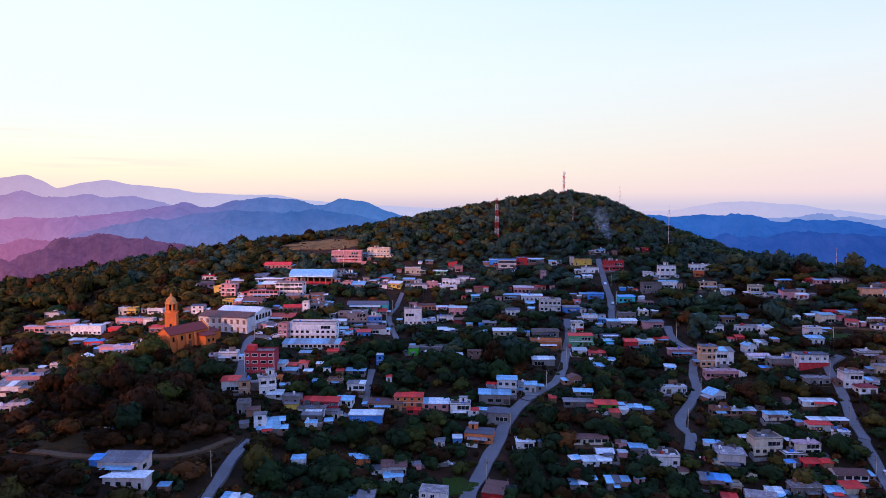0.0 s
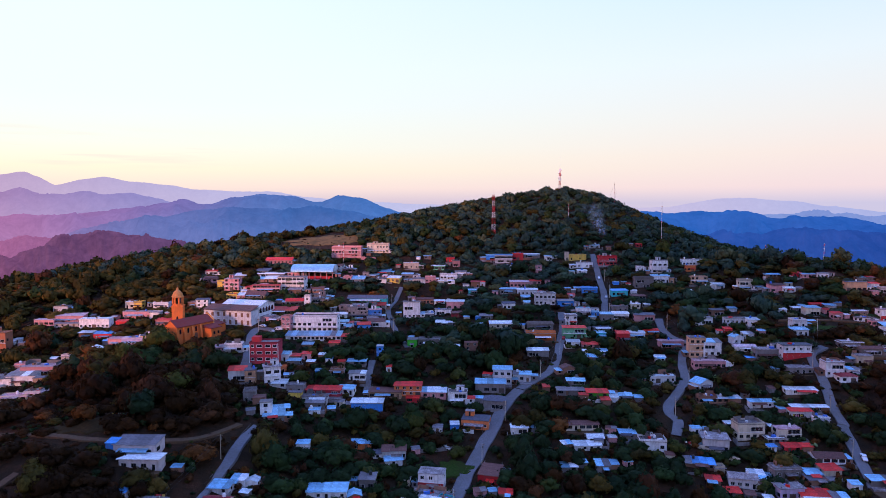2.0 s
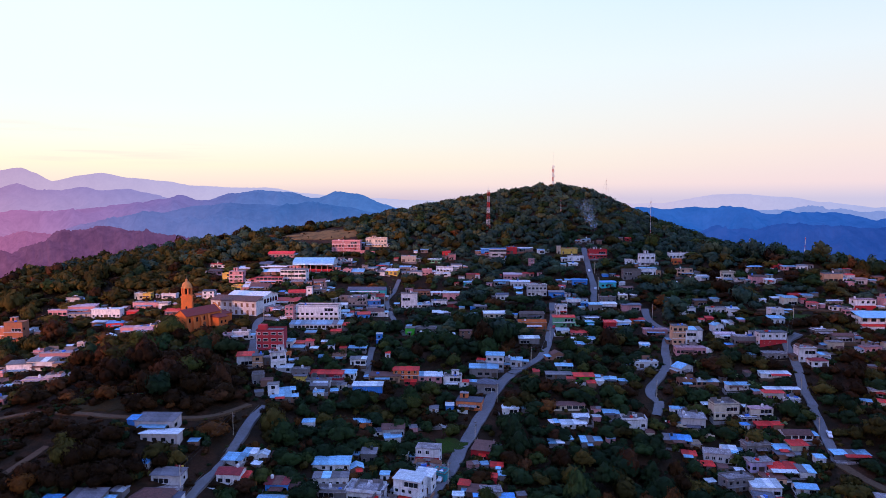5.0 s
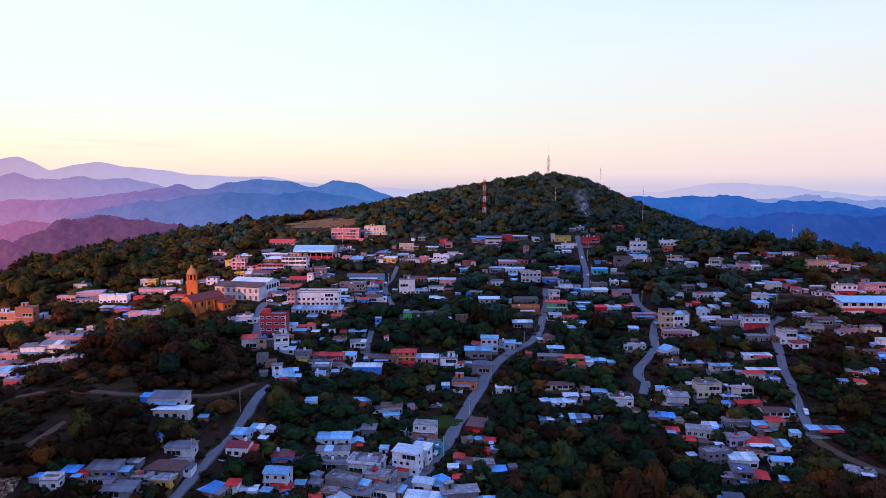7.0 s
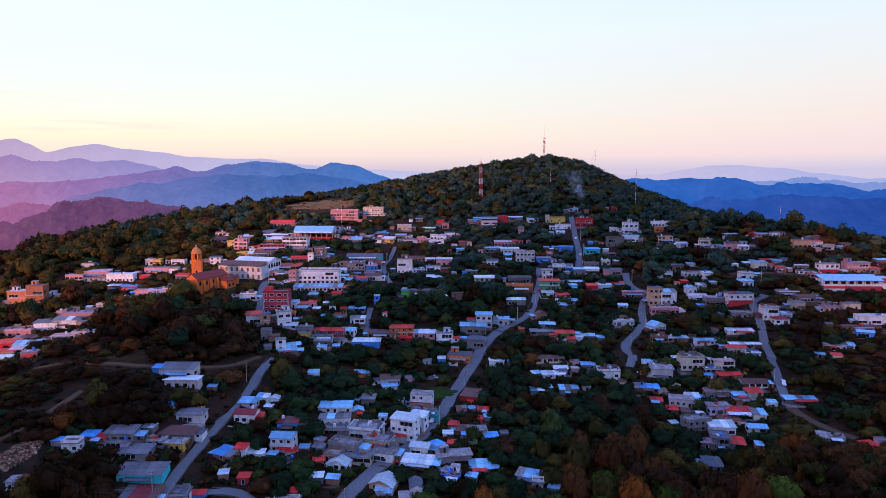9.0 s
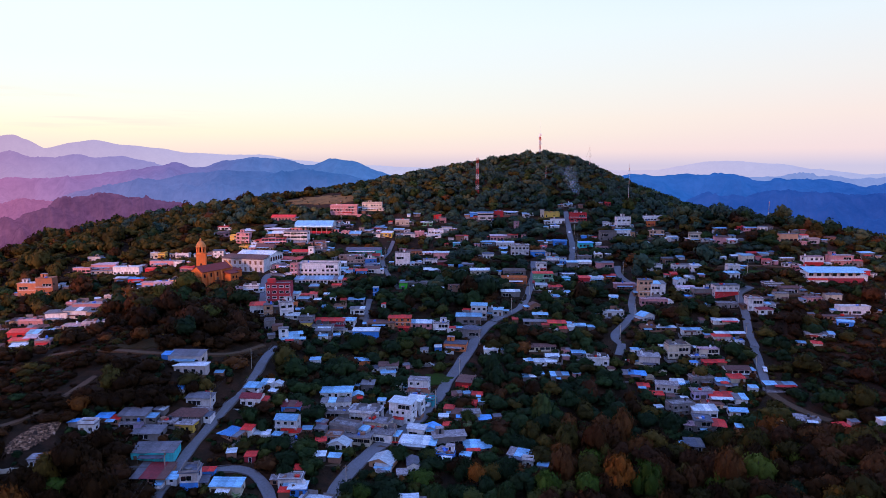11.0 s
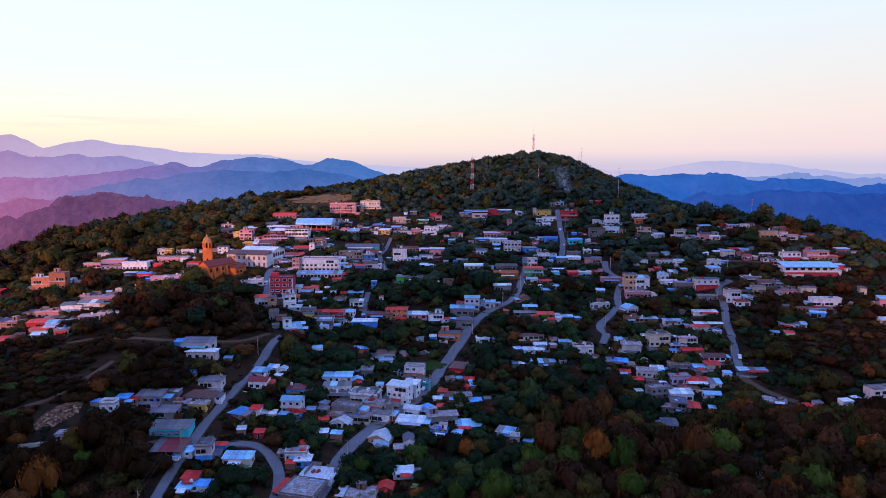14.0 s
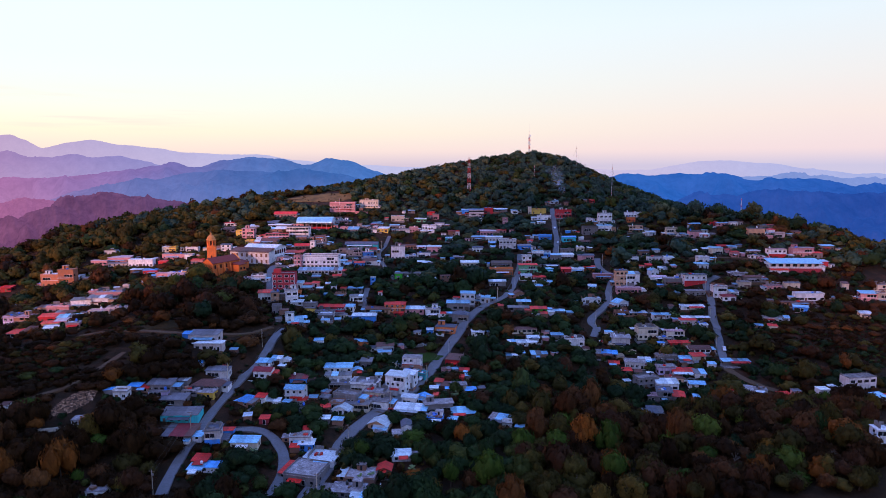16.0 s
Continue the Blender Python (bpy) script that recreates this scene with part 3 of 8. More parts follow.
ROOF_WORD = {"w": "white sheet-metal", "b": "bluish galvanised", "r": "red sheet-metal", "k": "brown rusty", "d": "dark grey", "g": "flat concrete", "p": "flat pink", "o": "orange sheet-metal", "t": "turquoise", "B": "bright blue sheet-metal", "P": "faded pink sheet-metal", "s": "weathered grey sheet-metal", "R": "maroon sheet-metal"}
STOREY_WORD = {1: "one-storey", 2: "two-storey", 3: "three-storey"}
FOOTPRINTS = []


def roof_mesh(kind, w, d, over, rise):
    """Pitched roofs stand on z = 0 over the wall head; their thickness follows the slope."""
    bm, t = bmesh.new(), 0.09
    x, y = w / 2 + over, d / 2 + over
    if kind in "SL":
        prism(bm, [(-y, 0.02), (y, rise), (y, rise + t), (-y, 0.02 + t)], -x, x)
    elif kind == "C":
        prism(bm, [(-y, -0.08), (0, rise), (y, -0.08), (y, -0.08 + t), (0, rise + t), (-y, -0.08 + t)], -x, x)
    elif kind == "G":
        prism(bm, [(-x, -0.08), (0, rise), (x, -0.08), (x, -0.08 + t), (0, rise + t), (-x, -0.08 + t)], -y, y, axis=1)
    else:
        r = max(0.3, w / 2 - d / 2) if w > d else 0.3
        for z in (0.0, t):
            a = [bm.verts.new(c) for c in ((-x, -y, z), (x, -y, z), (x, y, z), (-x, y, z), (-r, 0, z + rise), (r, 0, z + rise))]
            q = [(a[0], a[1], a[5], a[4]), (a[1], a[2], a[5]), (a[2], a[3], a[4], a[5]), (a[3], a[0], a[4])]
            for f in q:
                bm.faces.new(f if z else f[::-1])
            if z:
                for i in range(4):
                    bm.faces.new((b0[i], b0[(i + 1) % 4], a[(i + 1) % 4], a[i]))
            b0 = a
    return bm


def house(x, y, turn, w, d, h, storeys, roof, wall, cover):
    """A town house; its front looks down the slope, its back is dug into it."""
    rnd = random.Random(int(x * 10) * 7919 + int(y * 10))
    ct, st = math.cos(radians(turn)), math.sin(radians(turn))
    corner = [gz(x + ct * a - st * b, y + st * a + ct * b) for a, b in ((-w / 2, -d / 2), (w / 2, -d / 2), (w / 2, d / 2), (-w / 2, d / 2))]
    base, foot = (corner[0] + corner[1]) / 2, min(corner) - 0.6
    FOOTPRINTS.append((x, y, w, d, turn))
    size = STOREY_WORD[storeys] if w < 16 else "long " + STOREY_WORD[storeys]
    shed = storeys == 1 and roof == "S" and w < 7.2
    word = "shed" if shed else "house"
    ob = thing(word, "%s %s %s with a %s roof" % ("small" if shed else size, WALL_WORD[wall], word, ROOF_WORD[cover]), word, pose(x, y, base, 0, 0, turn), "sheds of the hill town" if shed else "houses of the hill town")
    sh = h / storeys
    # walls
    bm = bmesh.new()
    rise = {"L": 0.25 + d * 0.035, "S": max(0.35, d * 0.13), "C": d * 0.2, "G": w * 0.22, "H": min(w, d) * 0.24}.get(roof, 0)
    z0 = foot - base
    if roof in "SL":
        prism(bm, [(-d / 2, z0), (d / 2, z0), (d / 2, h + rise * 0.97), (-d / 2, h)], -w / 2, w / 2)
    elif roof == "C":
        prism(bm, [(-d / 2, z0), (d / 2, z0), (d / 2, h), (0, h + rise * 0.94), (-d / 2, h)], -w / 2, w / 2)
    elif roof == "G":
        prism(bm, [(-w / 2, z0), (w / 2, z0), (w / 2, h), (0, h + rise * 0.94), (-w / 2, h)], -d / 2, d / 2, axis=1)
    else:
        box(bm, -w / 2, w / 2, -d / 2, d / 2, z0, h)
    part("body", bm, WALL[wall], ob)
    if wall in "vB":
        bm = bmesh.new()
        box(bm, -w / 2 - 0.03, w / 2 + 0.03, -d / 2 - 0.03, -d / 2 - 0.003, z0, sh * 0.9)
        part("painted_base", bm, WALL["r" if wall == "v" else "b"], ob, "red painted base" if wall == "v" else "blue painted ground floor")
    # storey bands and balconies
    for s in range(1, storeys):
        bm = bmesh.new()
        deep = rnd.choice((0.18, 0.18, 0.9)) if w > 5 else 0.18
        box(bm, -w / 2 - 0.1, w / 2 + 0.1, -d / 2 - deep, -d / 2 - 0.004, s * sh - 0.14, s * sh + 0.04)
        if deep > 0.5:
            box(bm, -w / 2 - 0.1, w / 2 + 0.1, -d / 2 - deep, -d / 2 - deep + 0.05, s * sh + 0.95, s * sh + 1.0)
            for i in range(int(w / 0.7) + 1):
                px = -w / 2 + i * w / int(w / 0.7)
                box(bm, px - 0.03, px + 0.03, -d / 2 - deep, -d / 2 - deep + 0.05, s * sh + 0.042, s * sh + 0.948)
        part("balcony" if deep > 0.5 else "floor_band", bm, WALL["g"] if wall in "gk" else WALL["w"], ob)
    # roof
    if roof == "F":
        bm = bmesh.new()
        o = rnd.choice((0.15, 0.3, 0.6))
        box(bm, -w / 2 - o, w / 2 + o, -d / 2 - o, d / 2 + o * 0.4, h + 0.002, h + 0.18)
        part("roof", bm, ROOF[cover], ob)
        if rnd.random() < 0.45:
            bm, t, p = bmesh.new(), 0.14, rnd.choice((0.35, 0.6, 0.9))
            for a in ((-w / 2, w / 2, -d / 2, -d / 2 + t), (-w / 2, w / 2, d / 2 - t, d / 2), (-w / 2, -w / 2 + t, -d / 2 + t, d / 2 - t), (w / 2 - t, w / 2, -d / 2 + t, d / 2 - t)):
                box(bm, *a, h + 0.182, h + 0.18 + p)
            part("parapet", bm, WALL[wall], ob)
        elif w > 5 and rnd.random() < 0.5:
            for a in (-1, 1):
                for b in (-1, 1):
                    part("column_stub", REBAR, None, ob, at=pose(a * (w / 2 - 0.3), b * (d / 2 - 0.3), h + 0.18))
        if w > 5 and y < 330 and rnd.random() < 0.3:
            bm, t = bmesh.new(), 0.15
            bx0, bx1, by1 = -w / 2 + rnd.uniform(0, 0.3) * w, w / 2 - rnd.uniform(0, 0.3) * w, d / 2
            z = h + 0.184
            for a0, a1 in ((bx0, bx0 + (bx1 - bx0) * 0.35), (bx0 + (bx1 - bx0) * 0.55, bx1)):
                box(bm, a0, a1, by1 - t, by1, z, z + rnd.uniform(0.8, 2.2))
            for a0 in (bx0, bx1 - t):
                box(bm, a0, a0 + t, by1 - d * rnd.uniform(0.4, 0.9), by1 - t - 0.01, z, z + rnd.uniform(0.6, 2.0))
            part("unfinished_wall", bm, WALL[rnd.choice("ggk")], ob, "unfinished bare block walls")
        elif w > 6 and d > 5 and rnd.random() < 0.42:
            bm, hw = bmesh.new(), rnd.uniform(1.3, 1.9)
            box(bm, -hw, hw, -1.3, 1.3, 0, 2.1)
            box(bm, -hw - 0.15, hw + 0.15, -1.5, 1.4, 2.102, 2.24, 1)
            box(bm, -0.4, 0.4, -1.33, -1.303, 0.1, 1.9, 2)
            part("roof_room", bm, [WALL[rnd.choice((wall, "g", "w"))], ROOF["g"], DARK], ob, at=pose(rnd.uniform(-1, 1) * (w / 2 - hw - 0.3), d / 2 - 1.9, h + 0.183))
    else:
        over = 0.25 if w < 5 else 0.45
        if roof == "S" and w > 4 and y < 345:
            cols = max(2, round((w + 2 * over) / 3.0))
            cw = (w + 2 * over) / cols
            bm = bmesh.new()
            for i in range(3):
                ry = -d / 2 + 0.1 + i * (d - 0.3) / 2
                rz = 0.02 + (ry + d / 2 + over) / (d + 2 * over) * (rise - 0.02)
                box(bm, -w / 2 - over + 0.1, w / 2 + over - 0.1, ry, ry + 0.12, rz - 0.11, rz - 0.02)
            top = part("roof", bm, TIMBER, ob, at=pose(0, 0, h + 0.012))
            for i in range(cols):
                bm, low, high = bmesh.new(), -d / 2 - over - rnd.uniform(-0.1, 0.3), d / 2 + over + rnd.uniform(-0.25, 0.1)
                prism(bm, [(low, 0.02), (high, rise), (high, rise + 0.07), (low, 0.09)], -cw / 2 + 0.01, cw / 2 - 0.01)
                odd = rnd.random()
                sheet = ROOF[cover] if odd > 0.16 or cover == "r" else ROOF[rnd.choice("bsw" if cover in "bwsg" else "ks")]
                part("roof_sheet", bm, sheet, top, at=pose(-w / 2 - over + cw * (i + 0.5), 0, rnd.choice((0.0, 0.025, 0.05)), rnd.uniform(-0.5, 0.5), rnd.uniform(-0.7, 0.7), rnd.uniform(-0.6, 0.6)))
        else:
            part("roof", roof_mesh(roof, w, d, over, rise), ROOF[cover], ob, at=pose(0, 0, h + 0.012))
    # water tank
    if w > 4.5 and rnd.random() < (0.5 if roof == "F" else 0.12):
        me = TANK_MESHES[rnd.choice((0, 0, 1, 2, 2))]
        part("water_tank", me, None, ob, at=pose(rnd.uniform(-0.35, 0.35) * w, d * rnd.uniform(0.0, 0.33), h + (0.183 if roof == "F" else rise * 0.9)))
    # lean-to awning on posts, and a low yard wall
    if w > 4.5 and rnd.random() < 0.38:
        aw, ad, ax = rnd.uniform(0.4, 0.8) * w, rnd.uniform(1.6, 2.8), rnd.uniform(-0.15, 0.15) * w
        bm = bmesh.new()
        prism(bm, [(-d / 2 - ad, 2.0), (-d / 2 - 0.01, 2.4), (-d / 2 - 0.01, 2.46), (-d / 2 - ad, 2.06)], ax - aw / 2, ax + aw / 2)
        awning = part("awning", bm, ROOF[rnd.choice("wbbkrdg")], ob)
        for sx in (-1, 1):
            bm = bmesh.new()
            tube(bm, (ax + sx * (aw / 2 - 0.1), -d / 2 - ad + 0.1, foot - base - 0.8), (ax + sx * (aw / 2 - 0.1), -d / 2 - ad + 0.1, 2.0), 0.06, 0.06, 5)
            part("post", bm, FRAME_D, awning)
    if w > 6 and rnd.random() < 0.3:
        bm = bmesh.new()
        fy = -d / 2 - rnd.uniform(3, 4.5)
        wx = rnd.choice((-1, 1)) * (w / 2 + rnd.uniform(0.5, 2.5))
        a0, a1 = min(0, wx), max(0, wx)
        low = min(gz(x + ct * a - st * fy, y + st * a + ct * fy) for a in (a0, a1)) - base
        box(bm, a0 - 0.1, a1 + 0.1, fy - 0.1, fy + 0.1, low - 1.2, low + 1.5)
        box(bm, wx - 0.1, wx + 0.1, fy + 0.1, -d / 2 + 0.3, low - 1.2, max(low + 1.5, 1.2))
        part("yard_wall", bm, WALL[rnd.choice("gggwk")], ob)
    # lower annex against one side
    if w > 5.5 and d > 4 and rnd.random() < 0.5:
        sd, aw, ad, ah = rnd.choice((-1, 1)), rnd.uniform(2.2, 3.8), d * rnd.uniform(0.5, 0.85), min(h * 0.8, rnd.uniform(2.1, 2.7))
        ex = sd * (w / 2 + aw / 2 + 0.004)
        ey = d / 2 - ad / 2 - rnd.uniform(0, d - ad)
        wx, wy = x + ct * (ex + sd * aw / 2) - st * ey, y + st * (ex + sd * aw / 2) + ct * ey
        if all(math.hypot(q[0] - wx, q[1] - wy) > max(q[2], q[3]) * 0.5 for q in FOOTPRINTS[:-1]):
            bm = bmesh.new()
            prism(bm, [(ey - ad / 2, z0 - 0.8), (ey + ad / 2, z0 - 0.8), (ey + ad / 2, ah + 0.35), (ey - ad / 2, ah)], ex - aw / 2, ex + aw / 2)
            annex = part("annex", bm, WALL[rnd.choice((wall, "g", "g", "k", "w"))], ob)
            bm = bmesh.new()
            prism(bm, [(ey - ad / 2 - 0.3, ah + 0.01), (ey + ad / 2 + 0.2, ah + 0.42), (ey + ad / 2 + 0.2, ah + 0.49), (ey - ad / 2 - 0.3, ah + 0.08)], ex - aw / 2 - 0.2, ex + aw / 2 + 0.2)
            part("annex_roof", bm, ROOF[rnd.choice("wbbbrkdg")], annex)
            part("window", WINDOWS[3], None, annex, at=pose(ex, ey - ad / 2 - 0.004, ah * 0.42))
    # odds and ends left on a flat roof
    if roof == "F" and w > 5 and rnd.random() < 0.6:
        for _ in range(rnd.randint(1, 3)):
            bm, bx, by, bz = bmesh.new(), rnd.uniform(0.3, 1.1), rnd.uniform(0.3, 0.8), rnd.uniform(0.3, 1.0)
            box(bm, -bx, bx, -by, by, 0, bz)
            part("roof_crate", bm, rnd.choice((WALL["k"], WALL["g"], TIMBER, ROOF["r"], TANK_B, WALL["w"])), ob, at=pose(rnd.uniform(-0.35, 0.35) * w, rnd.uniform(-0.3, 0.1) * d, h + 0.183, 0, 0, rnd.uniform(0, 90)))
    # levelled yard before the house
    if w > 4 and rnd.random() < 0.4:
        yd = rnd.uniform(2.0, 4.0)
        bm = bmesh.new()
        box(bm, -w / 2 - rnd.uniform(0, 1.2), w / 2 + rnd.uniform(0, 1.2), -d / 2 - yd, -d / 2 - 0.005, z0 - 1.6, -0.04)
        part("yard_terrace", bm, rnd.choice((ROOF["g"], DIRT, DIRT, WALL["g"])), ob)
    # windows and doors
    me = rnd.choice(WINDOWS) if w > 4 else WINDOWS[3]
    if wall == "R":
        me = WIDE_WHITE
    gap = 4.0 if wall == "R" else rnd.uniform(2.2, 3.2)
    n = max(1, int(w / gap))
    door_at = rnd.randrange(n)
    open_front = wall not in "Rv" and w > 5.2 and sh > 2.2 and rnd.random() < (0.5 if storeys > 1 else 0.28)
    for s in range(storeys):
        # dark panel on the wall in place of a deep shaded opening
        if open_front and s == storeys - 1:
            wide = 5.2 if w > 7.4 else 3.6
            part("veranda", VERANDA_SHADES[wide > 4], None, ob, "flat dark panel painted as the shade of an open porch", at=pose(rnd.choice((-1, 1)) * (w - wide) * 0.35, -d / 2 - 0.004, s * sh + 0.35))
        for i in range(n):
            if open_front and s == storeys - 1:
                break
            px = -w / 2 + w * (i + 0.5) / n
            if s == 0 and i == door_at:
                dm = DOORS[2] if w > 8 and rnd.random() < 0.4 else rnd.choice(DOORS[:2])
                if sh > 2.25:
                    part("door", dm, None, ob, at=pose(px, -d / 2 - 0.004, 0.0))
            elif rnd.random() < 0.85:
                part("window", me, None, ob, at=pose(px, -d / 2 - 0.004, s * sh + min(0.95, sh * 0.36)))
        side = 1 if x < 40 else -1
        if d > 3.5 and rnd.random() < 0.8:
            part("window", me, None, ob, at=pose(side * (w / 2 + 0.004), rnd.uniform(-0.25, 0.1) * d, s * sh + min(0.95, sh * 0.36), 0, 0, 90 * side))
    return ob


def smooth_line(pts, step=2.0):
    """A curve through the points at even steps."""
    p = np.array(pts, float)
    out = []
    for i in range(len(p) - 1):
        a, b, c, d = p[max(i - 1, 0)], p[i], p[i + 1], p[min(i + 2, len(p) - 1)]
        n = max(2, int(np.hypot(*(c - b)) / step))
        for k in range(n):
            t = k / n
            out.append(0.5 * (2 * b + (c - a) * t + (2 * a - 5 * b + 4 * c - d) * t * t + (3 * b - a - 3 * c + d) * t ** 3))
    out.append(p[-1])
    return np.array(out)


# name, width, surface and course of the streets and tracks
ROADS = [
    ("road", 5.5, "c", [(-38, 104), (-35, 115), (-33, 123), (-31, 132), (-29, 142), (-25, 152), (-20, 162), (-14, 170), (-9, 177), (-5, 184), (-1, 193), (3, 203), (7, 213), (10, 223), (14, 233), (18, 244), (23, 255), (26, 265), (31, 276), (38, 287)]),
    ("road", 4.6, "c", [(38, 287), (47, 297), (56, 308), (62, 323), (68, 345), (74, 368), (78, 394)]),
    ("road", 4.4, "c", [(103, 382), (108, 402), (113, 424), (116, 447), (120, 474), (124, 505)]),
    ("road", 4.4, "c", [(134, 374), (131, 357), (134, 344), (139, 339), (131, 326), (126, 313), (123, 301), (116, 290), (106, 276), (103, 267), (105, 262), (100, 251)]),
    ("road", 4.2, "c", [(199, 312), (189, 306), (186, 298), (184, 288), (181, 279), (177, 268), (174, 255), (173, 254), (166, 232), (160, 214)]),
    ("dirt_track", 4.0, "d", [(160, 214), (162, 204), (166, 193), (171, 184)]),
    ("road", 3.8, "c", [(-87, 105), (-88, 116), (-87.5, 130), (-86.5, 142), (-85, 154), (-83, 163), (-81, 172), (-77, 190), (-75, 204), (-75, 217), (-74, 235)]),
    ("road", 4.0, "c", [(-85, 141), (-76, 143), (-69, 145), (-61, 144), (-55, 138), (-51, 131), (-49, 123), (-49, 115), (-50, 106)]),
    ("road", 5.0, "c", [(-93, 284), (-96, 299), (-100, 315), (-104, 335), (-103, 343), (-94, 341)]),
    ("road", 3.0, "c", [(-18, 328), (-25, 349), (-31, 377), (-35, 408), (-32, 427), (-29, 451)]),
    ("road", 3.2, "c", [(-34, 274), (-35, 288), (-35, 308)]),
    ("dirt_track", 3.0, "d", [(-168, 139), (-164, 146), (-158, 153), (-150, 159.5), (-145, 168), (-139.6, 177), (-136, 186)]),
    ("dirt_track", 2.6, "d", [(-169, 209), (-158, 212), (-136, 206), (-121, 202), (-105, 204), (-89, 213), (-79, 232)]),
    ("dirt_track", 2.6, "d", [(194, 349), (239, 341)]),
]
STREETS = [tuple(q) for row in ROADS for q in smooth_line(row[3], 4.0)]

# place x, y, turn, width, depth, wall height, storeys, roof form, wall, roof cover
house(-158.1, 389.7, 4, 5.0, 7.1, 3.3, 1, "F", "k", "g")
house(-151.7, 388.8, 4, 7.5, 4.4, 4.7, 2, "S", "w", "d")
house(-151.9, 393.4, -4, 6.0, 4.4, 3.1, 1, "S", "w", "r")
house(-163.9, 438.7, 1, 10.0, 7.1, 3.0, 1, "S", "p", "k")
house(-142.7, 421.1, -4, 10.1, 6.5, 8.0, 3, "F", "p", "g")
house(-151.6, 425.9, -6, 5.7, 4.5, 4.4, 2, "F", "y", "g")
house(-137.4, 403.7, 4, 6.8, 7.8, 3.0, 1, "F", "y", "g")
house(-131.3, 403.8, 4, 4.9, 7.1, 2.4, 1, "S", "p", "w")
house(-129.1, 420.1, -3, 8.2, 5.8, 2.4, 1, "L", "p", "r")
house(-122.4, 420.7, -3, 5.0, 8.0, 3.0, 1, "S", "p", "p")
house(-121.7, 405.6, -4, 12.8, 9.2, 2.4, 1, "C", "g", "k")
house(-151.1, 444.5, 6, 5.1, 7.0, 2.4, 1, "S", "g", "b")
house(-144.6, 446.0, 6, 7.7, 8.4, 2.4, 1, "S", "g", "w")
house(-168.7, 453.4, 4, 8.5, 5.5, 3.1, 1, "L", "w", "r")
house(-131.6, 457.0, -3, 9.3, 10.2, 2.4, 1, "S", "g", "d")
house(-111.4, 309.0, 18, 8.3, 7.4, 2.4, 1, "F", "p", "g")
house(-123.4, 447.4, 0, 19.1, 2.7, 2.4, 1, "C", "g", "w")
house(-115.9, 450.3, 1, 24.6, 2.6, 2.4, 1, "S", "p", "w")
house(-102.5, 424.1, -4, 18.3, 9.0, 8.8, 3, "F", "w", "g")
house(-128.3, 437.3, 5, 5.9, 7.4, 2.4, 1, "S", "k", "b")
house(-120.7, 439.2, 5, 9.0, 9.4, 2.4, 1, "S", "k", "w")
house(-118.3, 415.3, 2, 18.3, 2.9, 4.7, 2, "S", "p", "r")
house(-93.4, 391.2, 5, 11.0, 7.1, 3.0, 1, "C", "g", "r")
house(-97.5, 373.6, 2, 18.8, 8.0, 2.6, 1, "S", "p", "r")
house(-101.8, 359.8, -13, 5.0, 8.9, 3.0, 1, "F", "p", "g")
house(-95.5, 358.1, -13, 7.6, 7.9, 2.4, 1, "F", "p", "g")
house(-51.4, 376.4, 6, 12.1, 7.9, 7.2, 3, "F", "g", "g")
house(-40.9, 377.3, 7, 8.2, 5.4, 6.2, 2, "F", "b", "p")
house(-45.6, 408.4, 3, 5.4, 6.5, 2.4, 1, "F", "g", "g")
house(-41.1, 409.2, 3, 8.2, 7.6, 2.4, 1, "S", "g", "r")
house(-34.8, 460.5, -12, 9.5, 7.5, 3.2, 1, "S", "y", "w")
house(-56.0, 464.4, -6, 4.5, 7.7, 3.0, 1, "F", "g", "g")
house(-50.2, 463.4, -6, 6.9, 6.6, 2.4, 1, "L", "g", "b")
house(-43.0, 472.3, -3, 9.2, 10.4, 2.4, 1, "S", "g", "b")
house(-76.8, 469.7, -7, 4.9, 8.3, 4.4, 2, "L", "w", "k")
house(-70.5, 468.6, -7, 7.4, 7.3, 2.9, 1, "F", "p", "g")
house(-68.5, 452.8, 0, 6.1, 9.8, 2.4, 1, "F", "p", "g")
house(-60.7, 453.4, 0, 9.2, 11.0, 2.4, 1, "S", "g", "b")
house(-125.4, 482.0, -2, 20.3, 9.0, 3.0, 1, "C", "p", "r")
house(-52.3, 517.3, -2, 18.0, 9.0, 6.7, 2, "F", "c", "g")
house(-80.0, 399.1, 5, 8.2, 5.3, 3.0, 1, "F", "g", "g")
house(-57.1, 355.5, 4, 6.1, 4.5, 3.0, 1, "L", "g", "b")
house(-44.8, 353.6, 6, 7.4, 5.5, 3.0, 1, "S", "b", "r")
house(-228.8, 251.9, -1, 5.9, 9.0, 5.2, 2, "F", "l", "g")
house(-221.2, 251.4, -1, 9.0, 8.4, 4.3, 2, "F", "k", "p")
house(-207.3, 221.9, -1, 6.9, 7.9, 2.4, 1, "L", "p", "r")
house(-201.6, 222.2, -1, 4.2, 8.9, 2.4, 1, "S", "k", "k")
house(-284.5, 333.5, -4, 7.4, 5.4, 3.0, 1, "S", "r", "r")
house(-254.0, 292.5, -2, 4.4, 5.3, 2.4, 1, "S", "w", "w")
house(-107.6, 103.9, 3, 6.7, 4.5, 2.8, 1, "F", "w", "g")
house(-18.6, 103.0, -10, 6.1, 3.2, 2.4, 1, "S", "g", "b")
house(36.1, 160.4, -25, 7.9, 5.3, 2.4, 1, "S", "g", "g")
house(38.6, 155.2, -14, 4.0, 2.6, 2.8, 1, "F", "w", "g")
house(114.9, 193.9, -14, 4.4, 5.2, 3.0, 1, "F", "g", "p")
house(120.5, 194.1, -14, 6.7, 8.0, 5.0, 2, "F", "g", "d")
